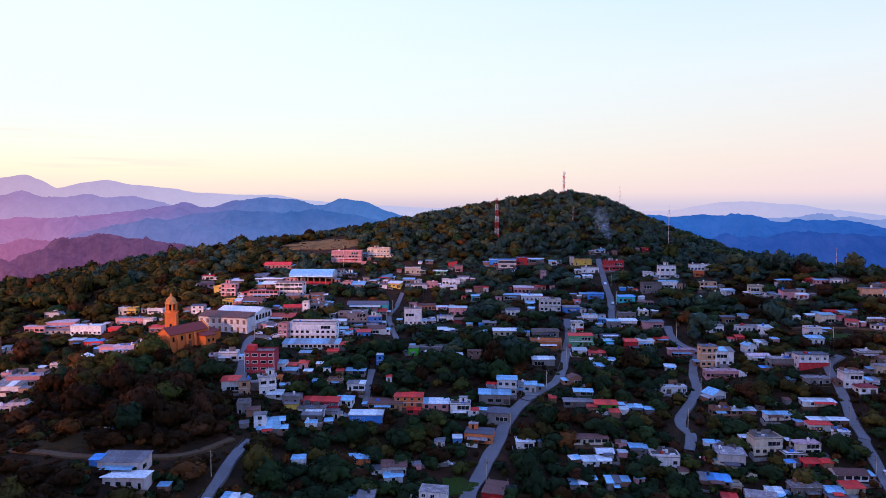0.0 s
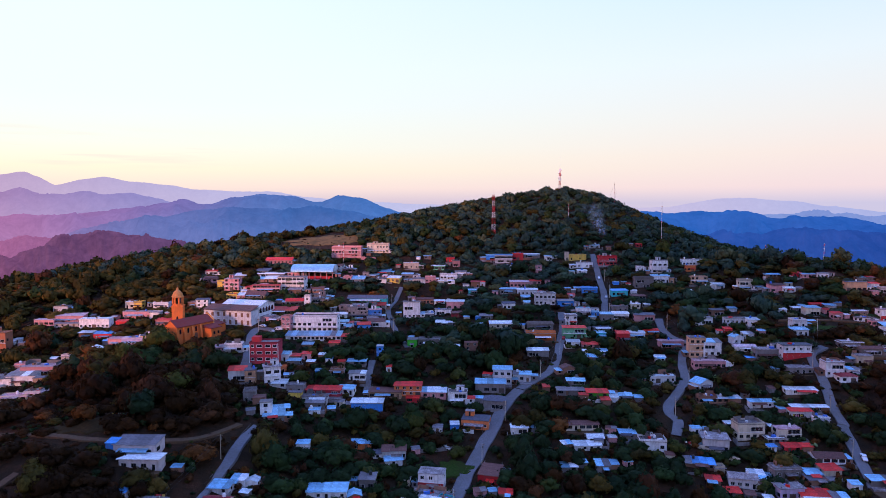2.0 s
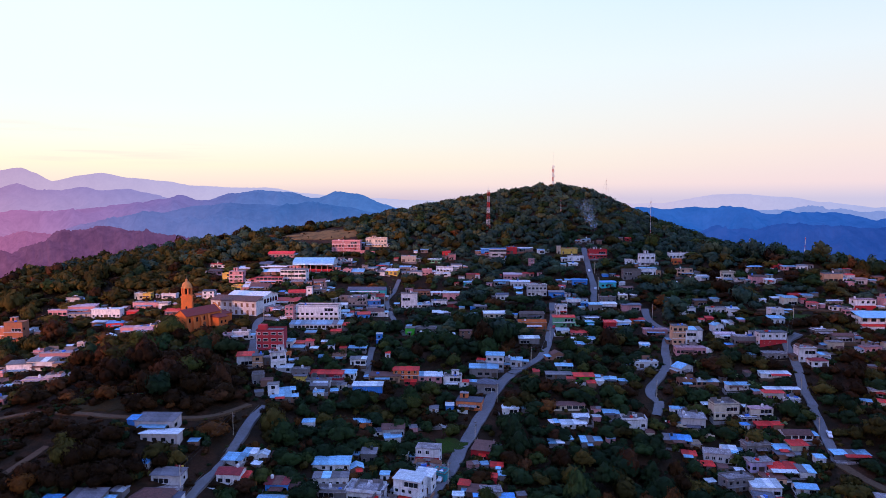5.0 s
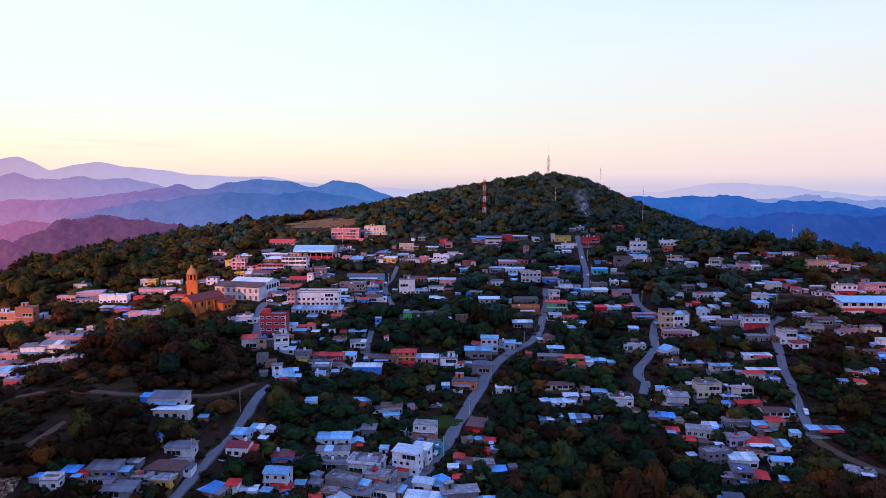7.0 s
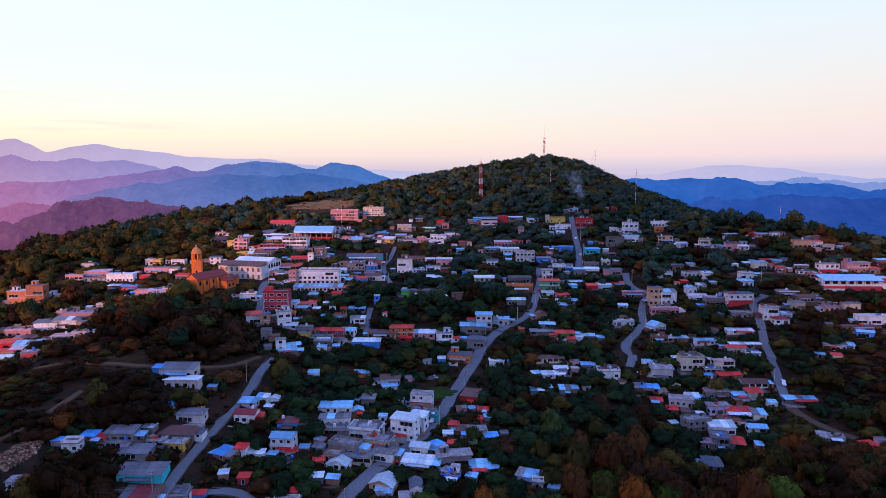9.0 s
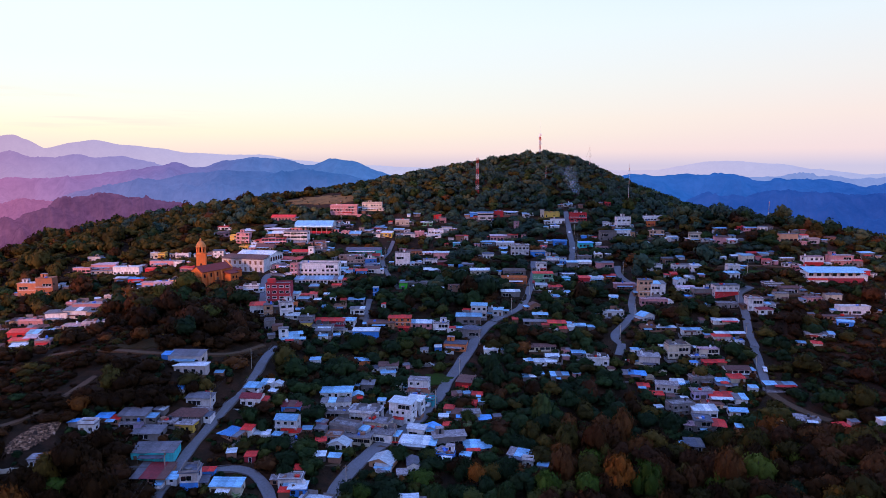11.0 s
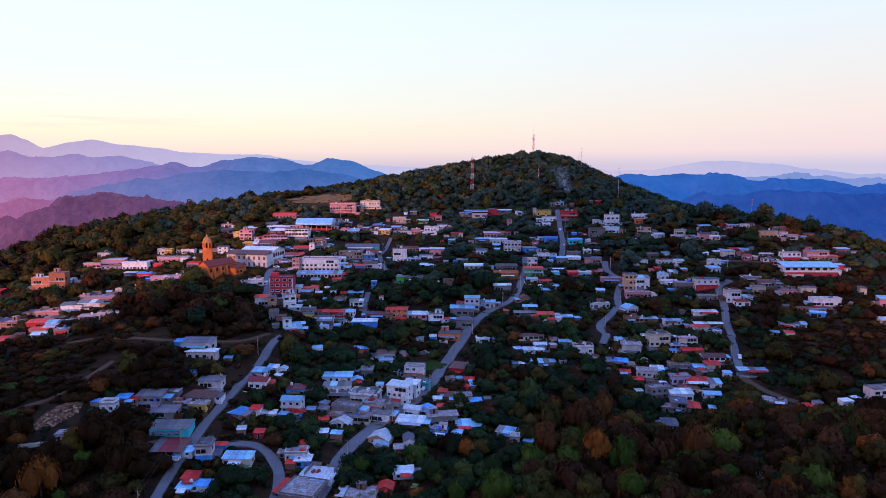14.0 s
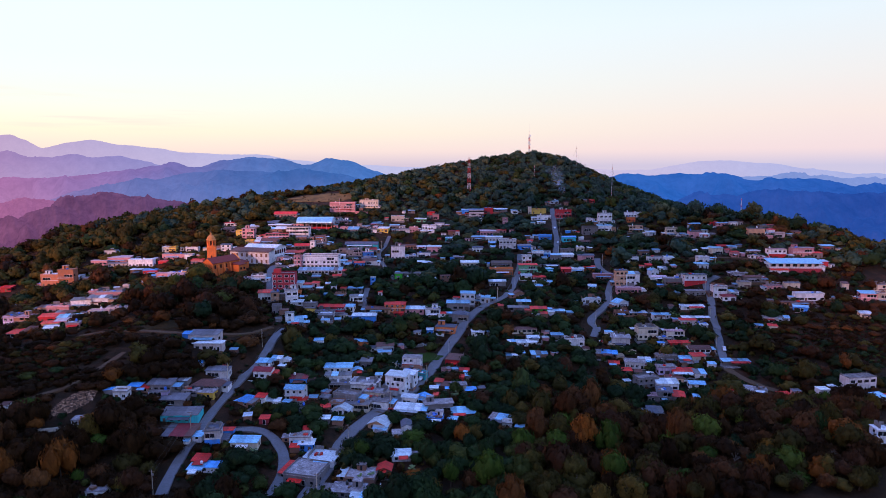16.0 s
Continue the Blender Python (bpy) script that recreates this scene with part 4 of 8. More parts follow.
house(127.0, 192.6, -14, 5.5, 6.3, 2.4, 1, "S", "g", "r")
house(276.5, 298.4, -20, 3.8, 6.2, 4.1, 1, "L", "c", "k")
house(280.7, 282.4, -14, 9.3, 6.7, 5.2, 2, "S", "p", "b")
house(288.1, 281.2, -14, 5.7, 9.0, 6.1, 2, "F", "c", "g")
house(298.2, 294.2, -9, 7.0, 4.7, 4.9, 2, "F", "c", "g")
house(264.7, 260.7, -13, 6.2, 4.9, 3.0, 1, "S", "c", "w")
house(231.1, 275.9, -14, 4.4, 7.5, 3.0, 1, "F", "k", "g")
house(231.6, 270.8, -19, 8.0, 3.9, 3.0, 1, "C", "b", "b")
house(207.8, 260.7, -18, 7.3, 5.2, 3.0, 1, "F", "w", "g")
house(215.5, 260.3, -19, 6.0, 4.9, 2.6, 1, "S", "w", "b")
house(203.9, 250.4, -15, 4.8, 4.0, 3.1, 1, "S", "c", "r")
house(-76.3, 503.7, -1, 23.7, 9.0, 8.2, 3, "F", "p", "p")
house(-70.9, 345.3, -2, 25.5, 9.0, 8.6, 3, "F", "w", "g")
house(-86.2, 340.9, -17, 5.2, 4.5, 8.3, 3, "F", "p", "p")
house(-69.2, 330.8, 0, 29.6, 8.0, 3.0, 1, "S", "w", "b")
house(-49.8, 418.4, -1, 26.5, 9.0, 3.0, 1, "C", "t", "d")
house(-131.6, 139.3, 5, 5.4, 4.5, 3.0, 1, "F", "w", "g")
house(110.3, 177.9, -8, 6.7, 6.6, 2.4, 1, "S", "g", "d")
house(158.8, 186.9, -18, 3.8, 5.9, 2.4, 1, "S", "k", "g")
house(163.4, 185.3, -18, 5.7, 4.9, 2.4, 1, "F", "c", "g")
house(-163.8, 144.4, -0, 2.7, 3.2, 2.8, 1, "S", "w", "k")
house(-44.2, 456.6, -2, 7.4, 5.3, 2.5, 1, "S", "w", "g")
house(-59.8, 383.6, -2, 7.8, 4.9, 4.5, 2, "F", "g", "g")
house(-51.7, 390.5, 5, 9.8, 6.4, 5.0, 2, "F", "w", "g")
house(-40.9, 382.6, 12, 5.3, 3.6, 5.6, 2, "F", "n", "g")
house(-41.5, 369.7, 11, 6.2, 4.9, 2.4, 1, "S", "g", "g")
house(-38.3, 362.9, 6, 9.6, 7.2, 3.0, 1, "S", "w", "k")
house(-49.4, 358.5, 7, 3.4, 4.0, 2.3, 1, "F", "b", "g")
house(-84.1, 420.4, 5, 8.2, 6.1, 3.0, 1, "S", "k", "k")
house(-79.8, 406.4, -5, 8.0, 5.2, 3.0, 1, "F", "g", "g")
house(-98.6, 414.3, 6, 8.4, 6.3, 3.0, 1, "S", "k", "g")
house(-85.0, 389.5, -5, 3.8, 2.8, 6.4, 2, "F", "w", "g")
house(-61.3, 371.0, 3, 8.1, 5.2, 2.7, 1, "L", "w", "w")
house(7.8, 161.4, -27, 5.4, 4.5, 2.7, 1, "F", "g", "g")

house(-39.4, 202.3, 0, 13.6, 5.7, 2.7, 1, "S", "w", "b")
house(-37.9, 191.2, 0, 12.2, 4.0, 3.6, 1, "S", "w", "s")
house(-36.5, 185.0, -3, 10.1, 4.5, 2.3, 1, "F", "g", "g")
house(-24.9, 186.1, -12, 13.1, 8.0, 3.8, 1, "F", "w", "g")
house(-19.2, 198.6, -5, 3.4, 2.6, 2.6, 1, "S", "w", "b")
house(-9.4, 187.7, -20, 10.0, 6.5, 8.3, 3, "L", "w", "w")
house(-4.2, 194.5, -20, 6.6, 5.5, 6.2, 2, "S", "w", "w")
house(-3.2, 214.9, -10, 9.4, 6.0, 6.1, 2, "F", "v", "g")
house(-3.7, 205.7, -14, 12.8, 6.0, 2.7, 1, "F", "g", "g")
house(1.6, 201.8, -25, 5.2, 4.0, 3.2, 1, "F", "t", "g")
house(-3.1, 176.1, -15, 7.0, 5.0, 3.6, 1, "C", "w", "w")
house(2.7, 178.7, -12, 6.3, 5.0, 2.2, 1, "G", "w", "B")
house(-2.4, 167.7, -12, 14.1, 6.0, 2.4, 1, "S", "g", "w")
house(9.4, 170.9, 8, 12.6, 6.0, 4.1, 1, "F", "g", "g")
house(19.0, 166.3, 3, 7.5, 6.0, 2.2, 1, "S", "g", "b")
house(10.3, 196.2, -15, 4.3, 4.0, 2.2, 1, "S", "k", "r")
house(14.6, 192.7, -10, 6.3, 5.0, 2.2, 1, "S", "k", "k")
house(19.6, 190.6, 4, 6.7, 5.0, 3.8, 1, "F", "c", "g")
house(25.1, 188.4, 4, 5.0, 4.0, 2.2, 1, "S", "g", "B")
house(14.3, 188.5, 0, 2.4, 2.5, 2.2, 1, "S", "k", "B")
house(23.4, 209.5, -8, 4.9, 3.4, 2.2, 1, "S", "k", "r")
house(20.8, 201.8, -8, 4.0, 3.2, 2.2, 1, "S", "r", "r")
house(24.8, 203.5, -8, 3.0, 3.2, 2.2, 1, "S", "g", "b")
house(18.6, 210.2, 10, 2.8, 2.6, 2.2, 1, "S", "g", "b")
house(9.2, 181.6, -5, 3.7, 3.0, 2.2, 1, "S", "k", "r")
house(18.9, 221.8, -16, 7.6, 11.0, 3.6, 1, "F", "r", "k")
house(-18.6, 234.1, 4, 9.3, 5.0, 3.5, 1, "S", "w", "k")
house(-18.5, 229.1, 8, 6.8, 3.6, 2.2, 1, "S", "w", "b")
house(-32.1, 238.0, 4, 8.0, 4.0, 2.7, 1, "S", "o", "b")
house(-53.7, 229.8, 0, 4.9, 3.6, 2.2, 1, "S", "w", "b")
house(-26.5, 211.7, -4, 5.6, 5.0, 3.8, 1, "S", "g", "s")
house(-30.1, 202.2, 12, 4.8, 4.5, 2.4, 1, "G", "k", "b")
house(-31.5, 173.6, -22, 11.7, 6.0, 3.6, 1, "F", "g", "g")
house(-18.9, 178.8, -18, 10.1, 6.0, 3.9, 1, "F", "c", "g")
house(-11.1, 184.3, -12, 4.5, 3.0, 2.2, 1, "S", "w", "r")
house(-16.3, 171.7, -18, 9.1, 7.0, 3.3, 1, "F", "w", "g")
house(-26.7, 168.6, -10, 12.1, 6.0, 2.8, 1, "F", "c", "s")
house(-35.1, 167.9, -10, 6.1, 5.0, 2.6, 1, "F", "k", "g")
house(-39.9, 163.9, 10, 4.0, 3.6, 2.2, 1, "S", "k", "r")
house(-32.4, 163.2, -15, 7.7, 5.0, 2.2, 1, "G", "w", "w")
house(-32.8, 266.3, -2, 14.0, 5.0, 3.2, 1, "S", "B", "w")
house(-25.5, 277.7, -2, 14.7, 8.0, 3.0, 1, "F", "d", "k")
house(-15.3, 279.5, -2, 12.6, 5.0, 5.0, 2, "S", "o", "r")
house(-12.9, 273.6, -2, 5.5, 2.6, 2.2, 1, "S", "r", "r")
house(-3.3, 279.8, -2, 11.7, 6.0, 3.0, 1, "S", "p", "w")
house(7.8, 276.1, -4, 8.9, 6.0, 5.2, 2, "F", "w", "g")
house(23.8, 287.0, -4, 14.2, 6.0, 4.4, 1, "S", "g", "b")
house(30.4, 295.7, -6, 9.1, 6.0, 7.3, 2, "L", "w", "b")
house(40.4, 298.2, -10, 8.6, 5.0, 3.5, 1, "S", "w", "b")
house(24.7, 272.7, -12, 9.6, 7.0, 3.9, 1, "H", "g", "d")
house(15.4, 258.1, -12, 11.8, 8.0, 3.7, 1, "F", "o", "d")
house(33.4, 252.0, 0, 7.2, 4.0, 2.8, 1, "S", "w", "w")
house(5.9, 253.8, 0, 3.7, 3.5, 3.1, 1, "S", "b", "w")
house(72.8, 278.1, -3, 9.7, 5.0, 2.7, 1, "S", "N", "r")
house(59.8, 241.0, 3, 11.0, 4.4, 2.2, 1, "S", "w", "w")
house(60.2, 253.3, 2, 14.0, 4.0, 2.5, 1, "S", "c", "k")
house(58.1, 352.6, -2, 17.1, 5.0, 4.0, 1, "F", "o", "g")
house(52.9, 329.8, -2, 11.6, 5.0, 3.4, 1, "S", "g", "w")
house(-6.7, 336.7, -4, 11.7, 6.0, 3.4, 1, "F", "g", "s")
house(-15.6, 332.6, -4, 4.9, 6.0, 4.2, 1, "F", "N", "s")
house(78.0, 355.4, -2, 13.2, 5.0, 6.1, 2, "S", "n", "r")
house(16.7, 333.8, 3, 7.1, 4.5, 4.4, 2, "F", "k", "k")
house(-40.0, 287.8, -2, 7.9, 4.0, 3.4, 1, "S", "w", "s")
house(64.6, 306.8, 10, 6.5, 5.0, 3.2, 1, "G", "k", "k")
house(49.8, 227.7, 0, 6.0, 4.0, 2.2, 1, "S", "g", "b")
house(110.5, 299.8, 3, 12.6, 4.5, 3.3, 1, "F", "w", "w")
house(127.7, 292.9, 28, 9.2, 6.0, 3.3, 1, "G", "w", "b")
house(134.5, 279.6, 0, 11.2, 4.0, 2.2, 1, "S", "k", "w")
house(124.8, 279.8, 0, 8.5, 4.0, 2.8, 1, "F", "k", "k")
house(147.3, 273.9, -2, 10.9, 3.2, 2.8, 1, "S", "w", "b")
house(169.2, 280.9, -6, 14.1, 4.5, 2.2, 1, "S", "w", "w")
house(166.0, 267.8, -3, 16.3, 3.0, 2.2, 1, "S", "k", "w")
house(159.9, 264.3, 0, 9.5, 4.0, 3.2, 1, "S", "w", "r")
house(109.9, 254.9, 3, 4.3, 3.0, 2.6, 1, "S", "w", "b")
house(114.2, 246.0, -12, 10.0, 8.5, 5.4, 1, "F", "w", "g")
house(131.3, 252.6, 4, 11.8, 6.0, 6.6, 2, "F", "c", "g")
house(127.3, 259.4, 0, 6.0, 3.0, 2.2, 1, "S", "p", "w")
house(146.7, 250.5, 3, 10.3, 5.0, 4.7, 2, "F", "c", "p")
house(144.0, 241.6, 0, 6.7, 4.0, 2.3, 1, "S", "r", "r")
house(149.7, 241.1, 0, 4.3, 3.4, 2.2, 1, "S", "k", "r")
house(153.9, 234.0, -4, 11.5, 6.5, 2.6, 1, "C", "w", "k")
house(140.3, 247.7, 0, 8.0, 4.0, 2.3, 1, "F", "g", "w")
house(142.9, 225.0, -4, 5.9, 4.4, 2.2, 1, "S", "w", "b")
house(103.1, 234.1, -12, 11.1, 5.5, 2.2, 1, "S", "k", "B")
house(109.4, 230.5, 0, 3.7, 3.0, 2.2, 1, "F", "c", "g")
house(104.5, 224.3, -12, 5.2, 4.0, 2.2, 1, "S", "k", "r")
house(115.5, 223.9, -15, 10.0, 6.0, 3.7, 1, "C", "w", "g")
house(122.2, 226.9, -12, 5.6, 4.5, 2.2, 1, "S", "w", "w")
house(109.1, 218.0, -6, 5.3, 4.0, 2.2, 1, "S", "g", "r")
house(133.7, 227.6, 3, 10.5, 5.0, 3.5, 1, "F", "g", "g")
house(129.3, 216.3, 4, 9.1, 5.0, 4.3, 1, "F", "l", "g")
house(138.1, 213.6, -6, 12.5, 6.0, 2.2, 1, "S", "w", "r")
house(144.7, 210.4, -8, 5.4, 6.0, 2.2, 1, "S", "w", "b")
house(131.0, 208.5, -6, 8.4, 6.0, 2.7, 1, "F", "d", "k")
house(124.9, 202.8, -4, 10.6, 6.0, 3.8, 1, "S", "w", "w")
house(115.7, 206.5, 12, 11.4, 6.0, 5.0, 2, "F", "g", "g")
house(138.9, 200.3, -8, 7.5, 5.0, 2.7, 1, "C", "w", "b")
house(166.5, 216.9, -4, 13.7, 4.0, 2.2, 1, "S", "g", "b")
house(166.2, 259.2, 3, 6.5, 3.4, 2.5, 1, "F", "w", "w")
house(150.5, 226.6, 3, 7.1, 5.0, 2.2, 1, "S", "c", "r")
house(142.2, 221.7, 3, 7.0, 4.0, 2.2, 1, "S", "k", "d")
house(153.4, 215.6, -4, 3.8, 3.4, 2.8, 1, "S", "w", "b")
house(142.4, 258.1, 2, 4.8, 3.0, 2.2, 1, "S", "g", "s")
house(-123.6, 156.7, 0, 5.9, 4.0, 3.5, 1, "F", "w", "s")
house(-120.2, 162.1, -4, 5.2, 4.0, 2.2, 1, "S", "k", "B")
house(-116.5, 161.3, -4, 5.1, 3.4, 2.2, 1, "S", "k", "r")
house(-109.9, 163.9, -2, 10.2, 6.0, 3.5, 1, "S", "g", "s")
house(-109.5, 159.7, -2, 8.2, 3.0, 2.3, 1, "F", "l", "g")
house(-91.6, 169.5, -6, 12.8, 8.0, 2.2, 1, "H", "g", "k")
house(-89.9, 177.4, -4, 10.1, 5.0, 3.2, 1, "S", "w", "s")
house(-90.8, 162.9, -8, 8.2, 5.0, 3.1, 1, "F", "y", "g")
house(-97.2, 163.6, -6, 6.9, 5.0, 2.3, 1, "F", "g", "g")
house(-101.8, 157.4, -4, 10.2, 6.0, 2.5, 1, "S", "g", "s")
house(-95.7, 148.3, 0, 14.9, 7.0, 3.3, 1, "S", "t", "s")
house(-92.5, 138.8, -2, 11.5, 9.0, 2.2, 1, "S", "k", "R")
house(-88.5, 133.1, -4, 2.7, 3.0, 2.2, 1, "S", "w", "b")
house(-78.9, 135.9, 6, 5.8, 6.0, 6.5, 2, "F", "B", "d")
house(-74.9, 141.4, -2, 4.6, 2.6, 2.2, 1, "S", "b", "r")
house(-66.3, 134.7, -2, 10.4, 5.0, 3.1, 1, "S", "c", "b")
house(-79.5, 123.7, -4, 5.4, 5.0, 2.2, 1, "S", "k", "r")
house(-74.9, 120.0, -4, 6.9, 4.0, 2.2, 1, "S", "w", "B")
house(-79.6, 118.4, -4, 5.1, 4.0, 2.2, 1, "S", "w", "b")
house(-71.0, 183.3, -6, 8.2, 6.0, 3.8, 1, "C", "w", "R")
house(-72.6, 192.3, -6, 6.8, 5.0, 2.2, 1, "S", "w", "b")
house(-68.4, 197.7, -6, 4.9, 4.0, 2.2, 1, "S", "w", "b")
house(-64.1, 198.5, 0, 4.0, 4.0, 2.2, 1, "G", "w", "w")
house(-72.2, 162.0, -25, 7.7, 6.0, 2.2, 1, "S", "k", "B")
house(-67.6, 164.5, -8, 4.4, 4.0, 3.1, 1, "S", "w", "r")
house(-62.2, 164.1, -3, 5.7, 3.0, 2.2, 1, "S", "w", "w")
house(-62.8, 150.9, 0, 4.0, 3.4, 2.4, 1, "S", "R", "r")
house(-54.9, 183.6, -4, 7.9, 5.0, 3.2, 1, "S", "b", "R")
house(-53.9, 170.9, -6, 8.4, 6.0, 5.6, 2, "C", "w", "b")
house(-46.0, 139.5, 0, 8.0, 5.0, 3.6, 1, "F", "w", "g")
house(-46.9, 133.8, 0, 3.7, 3.0, 2.2, 1, "S", "k", "r")
house(-42.7, 135.8, 0, 5.4, 5.0, 3.0, 1, "F", "b", "w")
house(-44.6, 146.1, 0, 3.1, 3.4, 2.2, 1, "S", "k", "r")
house(-35.7, 128.5, -12, 12.7, 9.0, 2.4, 1, "F", "w", "w")
house(-39.5, 118.5, -16, 12.7, 12.0, 3.5, 1, "F", "g", "g")
house(-19.1, 117.2, -8, 10.7, 9.0, 2.5, 1, "F", "k", "g")
house(-11.2, 120.9, -4, 5.1, 5.0, 2.2, 1, "G", "k", "r")
house(-5.5, 130.4, 3, 7.2, 5.0, 2.2, 1, "S", "w", "w")
house(-15.2, 154.1, -20, 8.6, 7.0, 2.2, 1, "G", "d", "w")
house(-14.9, 148.9, -16, 5.5, 3.0, 2.2, 1, "S", "w", "b")
house(-4.2, 151.6, 6, 4.4, 7.0, 3.4, 1, "G", "w", "d")
house(-8.0, 146.2, 3, 3.6, 3.4, 2.3, 1, "S", "w", "g")
house(8.3, 160.4, -12, 6.9, 6.0, 2.4, 1, "F", "b", "k")
house(-33.1, 154.4, -8, 4.5, 3.0, 2.2, 1, "S", "k", "b")
house(-22.9, 108.6, -8, 11.7, 7.0, 2.2, 1, "F", "g", "g")
house(-49.4, 161.0, -4, 5.6, 4.0, 2.5, 1, "F", "g", "g")
house(-50.3, 167.4, -4, 4.1, 3.4, 2.2, 1, "S", "w", "r")
house(-23.2, 484.4, 0, 12.1, 5.0, 4.7, 1, "F", "c", "w")
house(-10.9, 503.5, 0, 6.0, 4.0, 2.7, 1, "S", "g", "b")
house(-2.2, 483.0, 0, 10.6, 4.0, 3.1, 1, "S", "n", "w")
house(7.5, 499.3, 0, 6.9, 4.0, 3.2, 1, "S", "r", "r")
house(12.2, 489.2, 3, 5.8, 4.0, 4.7, 1, "F", "p", "g")
house(-8.0, 462.4, 3, 7.9, 5.0, 4.0, 1, "F", "p", "g")
house(-25.3, 466.9, -4, 8.4, 5.0, 3.5, 1, "S", "g", "b")
house(-16.2, 461.1, -4, 9.3, 5.0, 3.0, 1, "S", "w", "s")
house(5.7, 466.9, 3, 13.1, 5.0, 3.5, 1, "F", "w", "g")
house(15.3, 471.2, 0, 8.5, 4.0, 3.5, 1, "S", "w", "s")
house(7.8, 459.0, 0, 5.1, 4.0, 2.2, 1, "S", "w", "w")
house(22.9, 438.7, 0, 6.2, 4.0, 2.9, 1, "S", "t", "b")
house(25.5, 450.7, -3, 6.8, 4.0, 3.9, 1, "S", "k", "R")
house(30.4, 450.9, 0, 4.1, 4.0, 3.4, 1, "S", "w", "r")
house(41.3, 504.1, 0, 8.5, 5.0, 3.8, 1, "S", "b", "b")
house(50.5, 497.1, -3, 13.9, 6.0, 6.4, 2, "L", "w", "B")
house(53.4, 480.9, 0, 6.7, 4.0, 4.1, 1, "F", "w", "g")
house(62.6, 501.9, 0, 8.5, 4.0, 5.4, 1, "F", "r", "r")
house(74.5, 506.0, 0, 12.6, 4.0, 2.7, 1, "S", "g", "w")
house(86.8, 498.8, 0, 6.0, 4.0, 3.2, 1, "S", "w", "b")
house(101.3, 496.2, 0, 3.0, 3.0, 6.5, 1, "F", "c", "g")
house(109.7, 495.9, 0, 13.5, 5.0, 4.3, 1, "F", "y", "g")
house(111.8, 479.3, 0, 12.2, 5.0, 4.2, 1, "F", "w", "g")
house(102.8, 479.0, 0, 5.3, 4.0, 2.6, 1, "S", "w", "w")
house(107.2, 467.4, 0, 7.1, 4.0, 2.2, 1, "S", "w", "w")
house(75.0, 472.1, 0, 4.3, 4.0, 6.1, 2, "F", "p", "p")
house(57.0, 446.4, -3, 13.6, 6.0, 3.9, 1, "S", "p", "P")
house(68.6, 449.2, 0, 9.1, 4.0, 2.9, 1, "S", "p", "r")
house(47.5, 434.7, -4, 11.5, 5.0, 3.3, 1, "S", "g", "b")
house(60.6, 430.1, -4, 14.1, 5.0, 3.8, 1, "S", "w", "w")
house(58.2, 421.1, 0, 6.0, 4.0, 2.2, 1, "S", "g", "b")
house(69.9, 410.7, -2, 13.5, 6.0, 7.7, 2, "F", "w", "g")
house(44.8, 404.6, 5, 8.3, 5.0, 4.0, 1, "C", "w", "d")
house(28.7, 386.1, 0, 8.0, 5.0, 2.6, 1, "S", "g", "s")
house(23.5, 384.3, 0, 3.2, 3.0, 2.2, 1, "S", "b", "B")
house(36.3, 370.2, 0, 13.5, 6.0, 3.3, 1, "C", "c", "w")
house(-18.8, 392.8, 3, 10.9, 6.0, 10.4, 2, "F", "w", "g")
house(-20.5, 430.8, 3, 4.8, 4.0, 3.8, 1, "F", "p", "p")
house(-11.5, 428.6, 3, 12.2, 5.0, 3.3, 1, "S", "k", "k")
house(-0.9, 426.8, 3, 7.4, 4.0, 2.3, 1, "S", "w", "w")
house(9.8, 414.9, -3, 11.8, 5.0, 5.0, 1, "S", "p", "w")
house(1.5, 403.0, 3, 10.7, 5.0, 3.5, 1, "F", "w", "g")
house(-8.8, 396.4, 3, 8.5, 5.0, 3.1, 1, "F", "w", "b")
house(10.8, 393.4, 8, 7.7, 5.0, 3.0, 1, "S", "R", "k")
house(1.9, 373.9, 0, 9.7, 5.0, 2.2, 1, "S", "g", "w")
house(60.2, 368.8, 0, 15.4, 5.0, 3.3, 1, "F", "g", "g")
house(82.8, 406.1, 0, 10.5, 5.0, 3.6, 1, "S", "b", "s")
house(89.6, 420.5, 0, 4.8, 4.0, 2.3, 1, "S", "p", "r")
house(90.1, 404.6, 0, 3.8, 4.0, 2.7, 1, "F", "w", "g")
house(80.1, 375.2, 0, 7.1, 5.0, 5.9, 2, "F", "w", "g")
house(91.1, 390.1, 0, 9.0, 5.0, 4.4, 1, "F", "w", "b")
house(97.9, 386.4, 0, 4.5, 4.0, 2.6, 1, "S", "b", "b")
house(96.7, 432.0, 0, 5.3, 4.0, 2.4, 1, "S", "w", "b")
house(103.6, 427.4, -3, 10.6, 5.0, 3.8, 1, "S", "b", "B")
house(121.8, 418.5, 4, 11.0, 5.0, 3.8, 1, "S", "t", "B")
house(128.6, 518.9, 0, 8.4, 5.0, 2.8, 1, "S", "w", "b")
house(130.1, 482.2, 0, 14.3, 6.0, 6.9, 2, "F", "r", "r")
house(139.5, 513.5, 0, 3.7, 4.0, 2.8, 1, "S", "k", "k")
house(166.3, 519.9, 0, 4.8, 4.0, 2.9, 1, "S", "r", "r")
house(150.4, 464.7, 0, 5.8, 4.0, 3.1, 1, "F", "w", "p")
house(142.7, 431.7, 0, 13.2, 5.0, 6.8, 2, "F", "g", "g")
house(162.8, 459.5, 3, 11.6, 6.0, 9.3, 2, "F", "w", "g")
house(157.3, 439.9, -3, 12.6, 4.0, 5.0, 1, "S", "w", "b")
house(164.6, 438.0, 0, 3.3, 4.0, 4.0, 1, "F", "d", "d")
